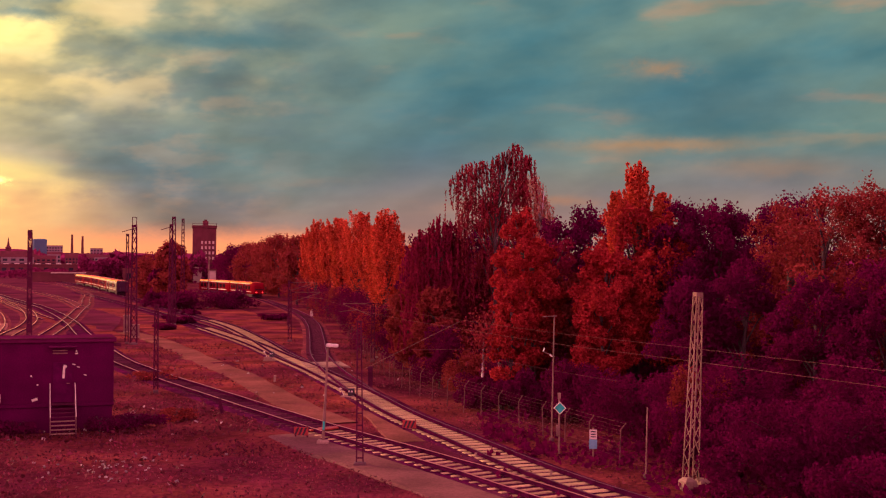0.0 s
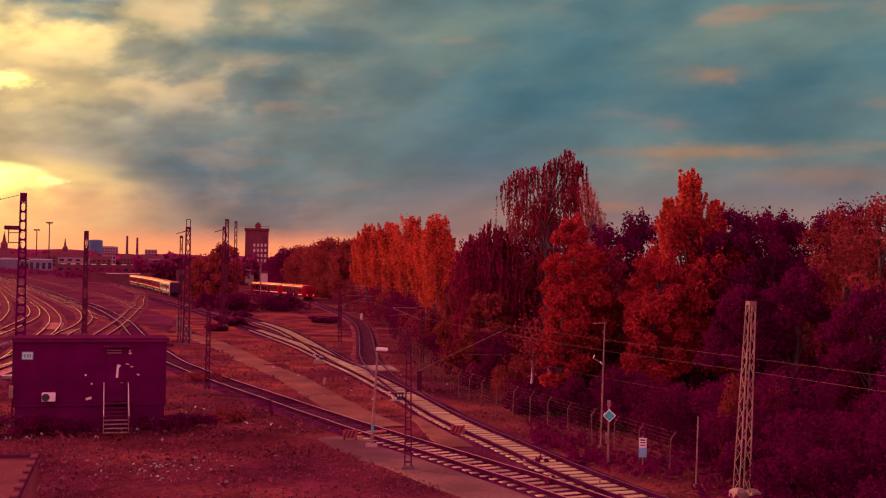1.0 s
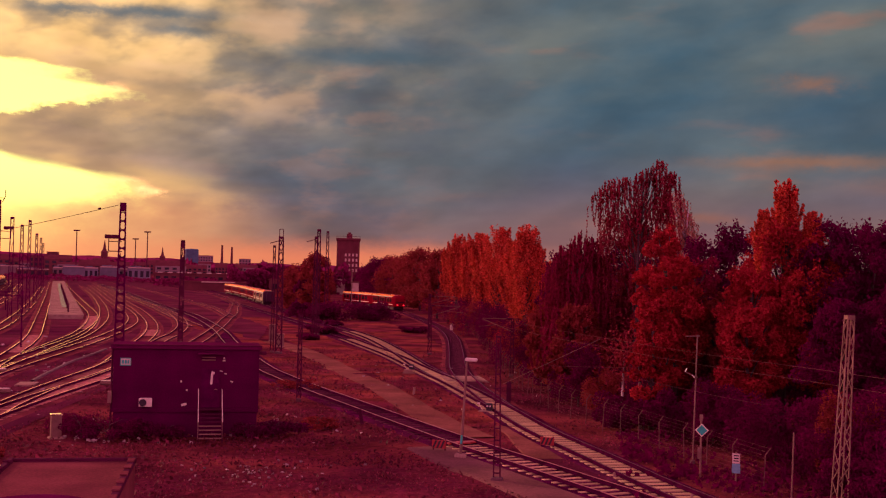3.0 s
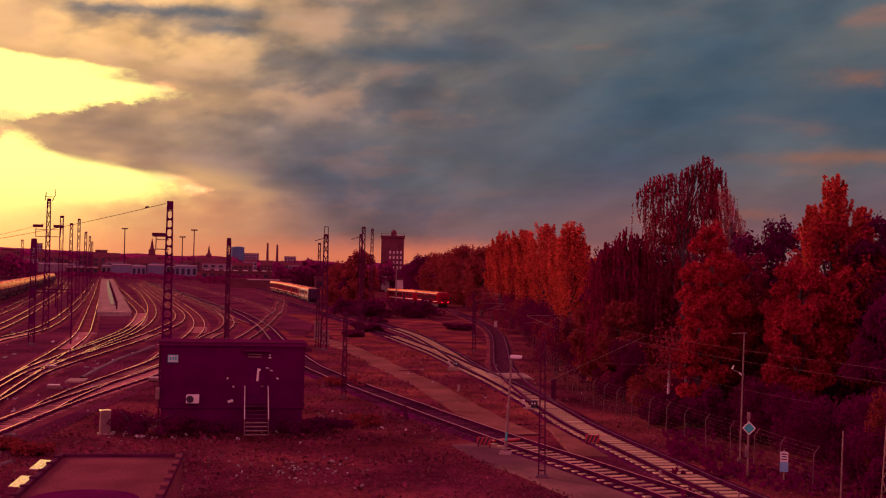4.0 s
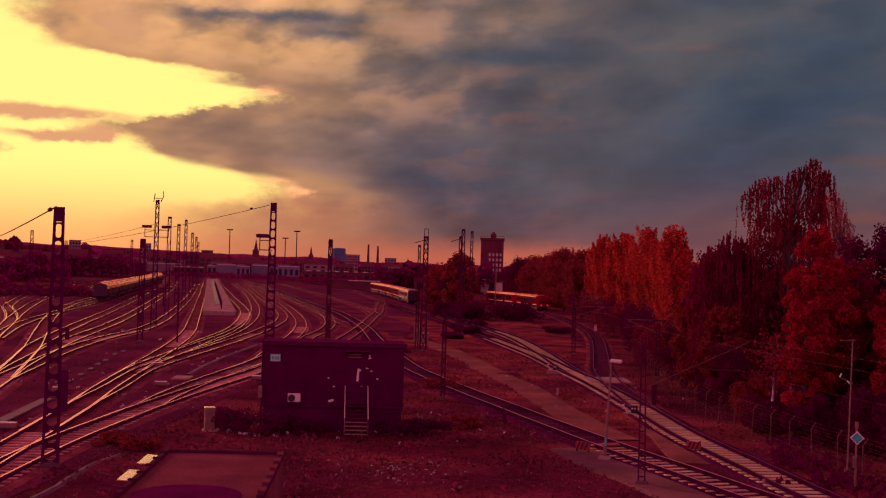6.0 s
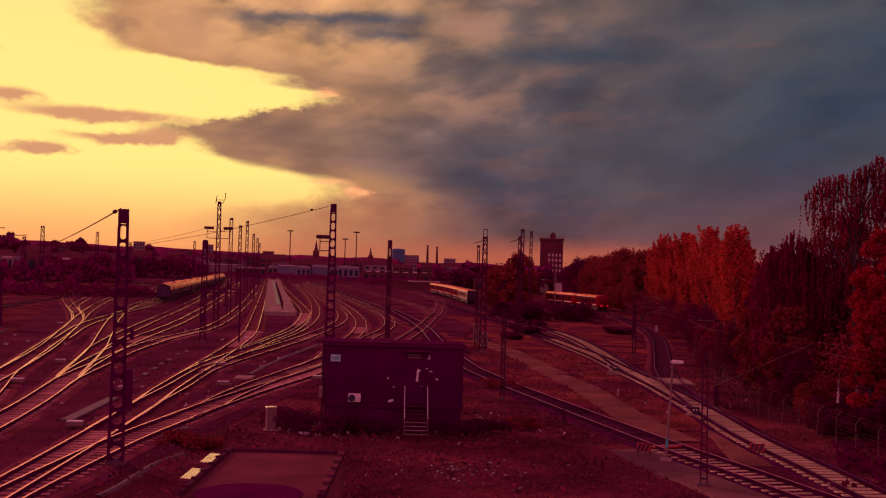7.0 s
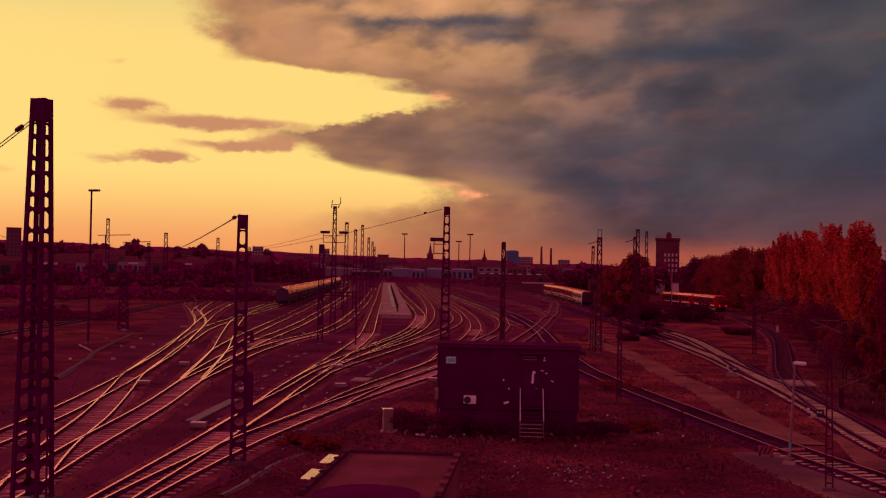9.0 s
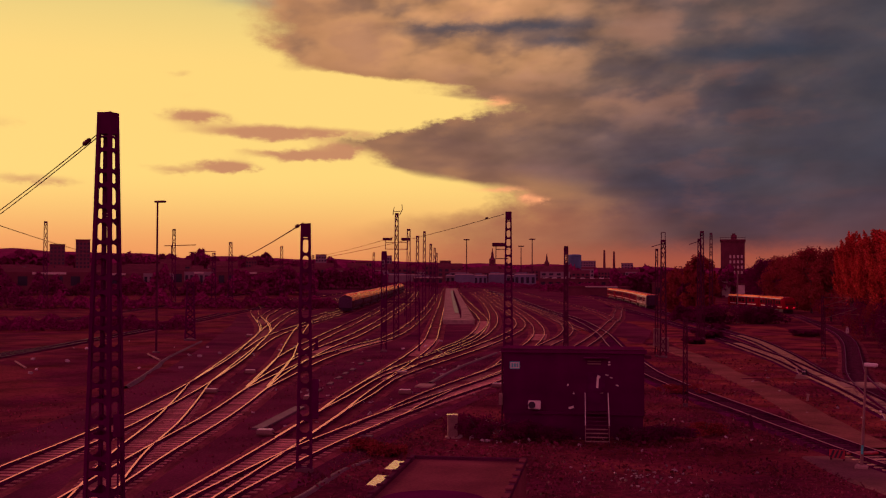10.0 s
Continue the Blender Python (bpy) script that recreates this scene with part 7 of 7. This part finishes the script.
def church(a, d, h, w):
    x, y, _ = az(a, d)
    t = thing("church", "distant church with a pointed spire", "church", pose(x, y, 0, 0, 0, a))
    part("tower", Shape().box((0, 0, h * 0.3), (w, w, h * 0.6)), FAR_DARK, t)
    part("spire", Shape().lathe((0, 0, h * 0.6), [(w * 0.62, 0), (w * 0.36, h * 0.06), (w * 0.26, h * 0.1), (0.25, h * 0.4)], 8), FAR_DARK, t)
    part("nave", Shape().box((w * 1.6, 4, h * 0.16), (w * 2.6, w * 1.6, h * 0.32)).add([(w * 0.3, 4 - w * 0.8, h * 0.32), (w * 2.9, 4 - w * 0.8, h * 0.32), (w * 2.9, 4 + w * 0.8, h * 0.32), (w * 0.3, 4 + w * 0.8, h * 0.32), (w * 0.3, 4, h * 0.42), (w * 2.9, 4, h * 0.42)], [(0, 1, 5, 4), (2, 3, 4, 5), (0, 4, 3), (1, 2, 5)]), FAR_DARK, t)


church(23.32, 2000, 53, 11)
church(20.63, 2100, 46, 9)
church(22.6, 2200, 36, 8)


def building(a, d, w, h, deep, mat, label, nx=0, nz=0, roof=0.0, category="building", name="far_building"):
    x, y, _ = az(a, d)
    t = thing(name, label, category, pose(x, y, 0, 0, 0, a))
    part("wall", Shape().box((0, deep / 2, h / 2), (w, deep, h)), mat, t)
    if roof:
        part("roof", Shape().add([(-w / 2, 0, h), (w / 2, 0, h), (w / 2, deep, h), (-w / 2, deep, h), (-w / 2, deep / 2, h + roof), (w / 2, deep / 2, h + roof)], [(0, 1, 5, 4), (2, 3, 4, 5), (0, 4, 3), (1, 2, 5)]), FAR_DARK, t)
    else:
        part("roof", Shape().box((0, deep / 2, h + 0.3), (w + 0.6, deep + 0.6, 0.6)), FAR_DARK, t)
    if nx:
        windows_on(t, -w / 2, w / 2, h * 0.08, h * 0.95, nx, nz, 0, w / nx * 0.55, h / nz * 0.5)
    return t


def chimney(a, d, h):
    x, y, _ = az(a, d)
    t = thing("chimney", "thin distant factory chimney", "chimney", pose(x, y, 0))
    part("shaft", Shape().lathe((0, 0, 0), [(2.4, 0), (1.3, h), (1.5, h), (1.5, h + 0.6)], 12), FAR_DARK, t)


chimney(17.81, 1700, 43)
chimney(17.34, 1700, 41)
TOWERBLOCK = "distant block of flats above the trees"
for a, d, w, h, mat, nx, nz in ((43.1, 1300, 15, 43, FAR_DARK, 4, 9), (44.25, 1400, 17, 40, FAR_DARK, 4, 8), (31.8, 1500, 14, 32, FAR_GREY, 4, 7), (28.55, 1500, 13, 31, FAR_GREY, 4, 6), (29.7, 1400, 20, 22, FAR_DARK, 5, 4), (26.1, 1300, 26, 18, FAR_DARK, 6, 3), (25.65, 1250, 12, 22, FAR_DARK, 3, 4), (18.6, 2600, 34, 38, FAR_GREY, 6, 6), (16.7, 2400, 24, 31, FAR_GREY, 4, 5), (19.9, 2300, 40, 24, FAR_DARK, 6, 3), (35.2, 1700, 16, 27, FAR_DARK, 4, 5)):
    building(a, d, w, h, 18, mat, TOWERBLOCK, nx, nz)
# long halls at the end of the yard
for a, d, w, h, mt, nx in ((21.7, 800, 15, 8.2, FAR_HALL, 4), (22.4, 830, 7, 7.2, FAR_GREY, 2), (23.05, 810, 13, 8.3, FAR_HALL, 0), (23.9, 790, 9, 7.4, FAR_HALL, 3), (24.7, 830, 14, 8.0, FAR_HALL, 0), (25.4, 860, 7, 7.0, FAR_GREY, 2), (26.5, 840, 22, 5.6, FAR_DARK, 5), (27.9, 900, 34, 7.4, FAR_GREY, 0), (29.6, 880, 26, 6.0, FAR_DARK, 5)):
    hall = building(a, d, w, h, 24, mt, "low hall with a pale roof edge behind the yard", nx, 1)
    part("fascia", Shape().box((0, -0.5, h + 0.1), (w * 0.94, 0.6, 0.7), bevel=0.08), PALE_PANE, hall, "pale roof edge")
    part("roof_light", Shape().box((-w * 0.15, 8, h + 0.9), (w * 0.5, 6, 0.8), bevel=0.1), FAR_HALL, hall)
brown = building(18.4, 640, 58, 5.6, 40, FAR_DARK, "long brown workshop with pale skylights", 14, 1)
for i in range(11):
    part("skylight", Shape().box((-26 + i * 5.2, 3, 6.2), (2.6, 1.6, 0.7), bevel=0.1), WHITE, brown)
canopy = building(18.2, 470, 26, 3.2, 8, FAR_DARK, "low dark shed with a pale roof edge among tracks", 0, 0)
part("fascia", Shape().box((2, -0.3, 3.5), (13, 0.5, 0.4)), PALE_PANE, canopy, "pale roof edge")
building(14.9, 430, 9, 5.0, 8, FAR_DARK, "small dark lineside building", 2, 1)
building(11.3, 395, 2.6, 5.2, 3, PALE_PANE, "small pale lineside building beside the tower", 0, 0)
for a, d, w, h, roof in ((37.7, 700, 17, 9.0, 1.8), (39.6, 640, 16, 8, 1.6), (33.0, 660, 20, 8.4, 1.2), (42.0, 640, 60, 8, 2.5), (44.6, 560, 46, 8.5, 2), (40.4, 700, 50, 10, 3), (35.4, 700, 36, 9, 2.5), (46.6, 640, 40, 9, 2)):
    b = building(a, d, w, h, 16, FAR_GREY if roof < 2 else FAR_DARK, "low pale-roofed warehouse among dark trees", 6, 1, roof)
    part("fascia", Shape().box((0, -0.3, h - 0.6), (w * 0.32, 0.4, 1.0)), PALE_PANE, b, "pale wall strip")
# houses of the town, under the hill
r = np.random.default_rng(77)
for i in range(46):
    a = 16 + 32 * (i + r.uniform(0, 0.8)) / 46
    building(a, r.uniform(900, 1500), r.uniform(12, 26), r.uniform(9, 15), 12, FAR_DARK if i % 3 else FAR_GREY, "distant town house with a pitched roof", 4, 3, r.uniform(2, 5), "house", "town_house")


def crane(a, d, h, jib):
    x, y, _ = az(a, d)
    t = thing("tower_crane", "distant tower crane over the town", "crane", pose(x, y, 0, 0, 0, a))
    part("mast", Shape().box((0, 0, h / 2), (1.6, 1.6, h)), STEEL_DARK, t)
    part("jib", Shape().beam((-jib * 0.3, 0, h), (jib, 0, h + 1.5), 1.0), STEEL_DARK, t)


crane(39.0, 1500, 42, 30)
crane(37.9, 1500, 34, 26)


def far_wood(name, a0, a1, d, h0, h1, seed, label, size=9.0, count=2600, mat=None, uneven=0.5):
    """A belt of far trees: many small uneven clumps of foliage."""
    r = np.random.default_rng(seed)
    a = np.radians(r.uniform(a0, a1, count))
    f = (np.degrees(a) - a0) / (a1 - a0)
    dd = d * r.uniform(0.93, 1.07, count)
    lump = np.array([0.72 + uneven * noise.fractal(Vector((q * 60.0, seed, d * 0.01)), 1.0, 2.0, 3) for q in a])
    h = (h0 + (h1 - h0) * f) * lump.clip(0.3 if uneven < 0.8 else 0.04, 1.25 + 0.4 * (uneven - 0.5))
    z = h * r.uniform(0, 1, count) ** 0.5
    p = np.stack([-np.sin(a) * dd, np.cos(a) * dd, z], 1)
    ob = part(name, quad_mesh(name, leaf_quads(p, size, r), mat or FAR_WOOD), None)
    tagged(ob, label, "woodland", kind="stuff")


def hill(a0, a1, d, h0, h1, seed):
    n, s = 60, Shape()
    for i in range(n + 1):
        a = a0 + (a1 - a0) * i / n
        hh = (h0 + (h1 - h0) * i / n) * (0.9 + 0.25 * noise.noise(Vector((i * 0.3, seed, 0))))
        for dd, z in ((d - 420, -1.0), (d - 150, hh * 0.75), (d, hh), (d + 300, -1.0)):
            s.v.append(az(a, dd, z))
    for i in range(n):
        s.f += [(4 * i + k, 4 * i + 4 + k, 4 * i + 5 + k, 4 * i + 1 + k) for k in range(3)]
    tagged(part("hill", s, FAR_WOOD, smooth=True), "low dark wooded hill behind the town", "hill", kind="structure")


far_wood("far_wood", 19.0, 29.0, 700, 3.2, 4.6, 21, "dull brown shrubs at the end of the yard", 1.0, 3600, FAR_WOOD)
far_wood("far_wood", 14.5, 21.0, 590, 6.5, 4.0, 22, "dull brown shrubs behind the yard tracks", 1.0, 4200, FAR_WOOD)
hill(14, 60, 2700, 24, 78, 1)
hill(-30, 14, 2600, 22, 24, 2)
far_wood("far_wood", 27, 52, 2350, 33, 66, 5, "far wooded ridge behind the town", 11, 11000)
far_wood("far_wood", 13, 28, 1600, 17, 20, 6, "far belt of trees before the town", 10, 3000)
far_wood("far_wood", 32, 52, 470, 8.0, 8.5, 7, "dark belt of trees and shrubs beyond the yard", 1.2, 24000, FAR_WOOD, 1.0)
far_wood("far_wood", 30, 50, 300, 2.4, 3.2, 8, "dark shrubs beyond the outer tracks", 0.6, 22000, FAR_WOOD, 1.5)
far_wood("far_wood", 28.5, 36, 640, 12, 12, 9, "dark belt of trees beside the yard", 1.6, 9000, FAR_WOOD)
far_wood("far_wood", 13.5, 17.5, 560, 10.0, 11, 10, "dark reddish trees behind the trains", 1.4, 9000, FAR_WOOD)
far_wood("far_wood", 5.0, 13.0, 480, 13.5, 12.5, 11, "dark wood behind the red train", 1.4, 14000, FAR_WOOD)
far_wood("far_wood", 38, 56, 190, 1.1, 1.9, 12, "low dark scrub beyond the outer tracks", 0.32, 26000, FAR_WOOD, 1.4)


# ---- weeds, stones and scraps ----
def weeds(name, boxes, count, size, mat, label, seed, keep=2.2):
    r = np.random.default_rng(seed)
    out = []
    for x0, x1, y0, y1, share in boxes:
        p = np.stack([r.uniform(x0, x1, int(count * share)), r.uniform(y0, y1, int(count * share))], 1)
        lump = np.array([noise.noise(Vector((a * 0.22, b * 0.22, seed))) for a, b in p])
        p = p[lump > r.uniform(-0.5, 0.35, len(p))]
        gap = np.sqrt(((p[:, None, :] - ALL_LINES[None, ALL_LINES[:, 1] < 190, :]) ** 2).sum(-1).min(1)) if len(p) else []
        p = p[np.array(gap) > keep]
        for line, half in STRIPS:
            near = np.sqrt(((p[:, None, :] - line[None]) ** 2).sum(-1).min(1)) if len(p) else []
            p = p[np.array(near) > half]
        out.append(p)
    p = np.vstack(out)
    c = np.c_[p, r.uniform(0.02, size * 0.8, len(p))]
    q = leaf_quads(c, size, r, 0.0)
    tagged(part(name, quad_mesh(name, q, mat), None), label, "grass", kind="stuff")


weeds("grass", [(-30, 12, 30, 70, 0.6), (-40, 0, 70, 130, 0.4)], 70000, 0.105, WEED, "dry reddish grass tufts over the soil", 31)
weeds("weeds", [(-28, -8, 38, 75, 0.5), (-30, -4, 75, 120, 0.5)], 5000, 0.22, WEED, "taller rust-coloured weeds in patches", 32, 2.0)
weeds("weeds", [(2, 16, 36, 66, 1.0)], 6000, 0.3, LEAF_DARK, "dark low weeds below the fence", 33, 1.9)
weeds("yard_weeds", [(-60, -26, 40, 110, 1.0)], 9000, 0.12, WEED, "low dry weeds between the yard tracks", 34, 1.3)


def scatter(name, cx, cy, sx, sy, count, size, label, seed):
    r = np.random.default_rng(seed)
    s = Shape()
    for i in range(count):
        x, y, k = cx + r.normal() * sx, cy + r.normal() * sy, size * r.uniform(0.4, 1.4)
        s.box((x, y, k * 0.25), (k, k * r.uniform(0.4, 1.0), k * 0.5), Euler((r.normal() * 0.3, r.normal() * 0.3, r.uniform(0, 6))).to_matrix())
    tagged(part(name, s, RUBBLE), label, "rubble", kind="stuff")


scatter("rubble", -13.6, 48.4, 1.5, 1.6, 80, 0.10, "scattered pale stones and scraps on the grass", 51)
scatter("rubble", -20.0, 60.0, 5.0, 4.0, 34, 0.12, "few pale scraps near the hut", 52)
scatter("rubble", -25.0, 61.0, 2.2, 3.0, 26, 0.16, "pale litter beside the hut", 53)
scatter("rubble", -24.0, 54.9, 1.6, 0.5, 22, 0.15, "pale litter among the weeds before the hut", 58)
scatter("rubble", -37.0, 66.0, 4.5, 9.0, 45, 0.2, "pale stones between the yard tracks", 54)
scatter("rubble", -47.0, 90.0, 6.0, 14.0, 50, 0.24, "pale stones between the yard tracks", 55)
scatter("rubble", -12.0, 90.0, 7.0, 14.0, 50, 0.16, "few pale stones on the grass between tracks", 56)
scatter("rubble", -70.0, 100.0, 14.0, 18.0, 45, 0.3, "pale stones and scraps beyond the yard", 57)
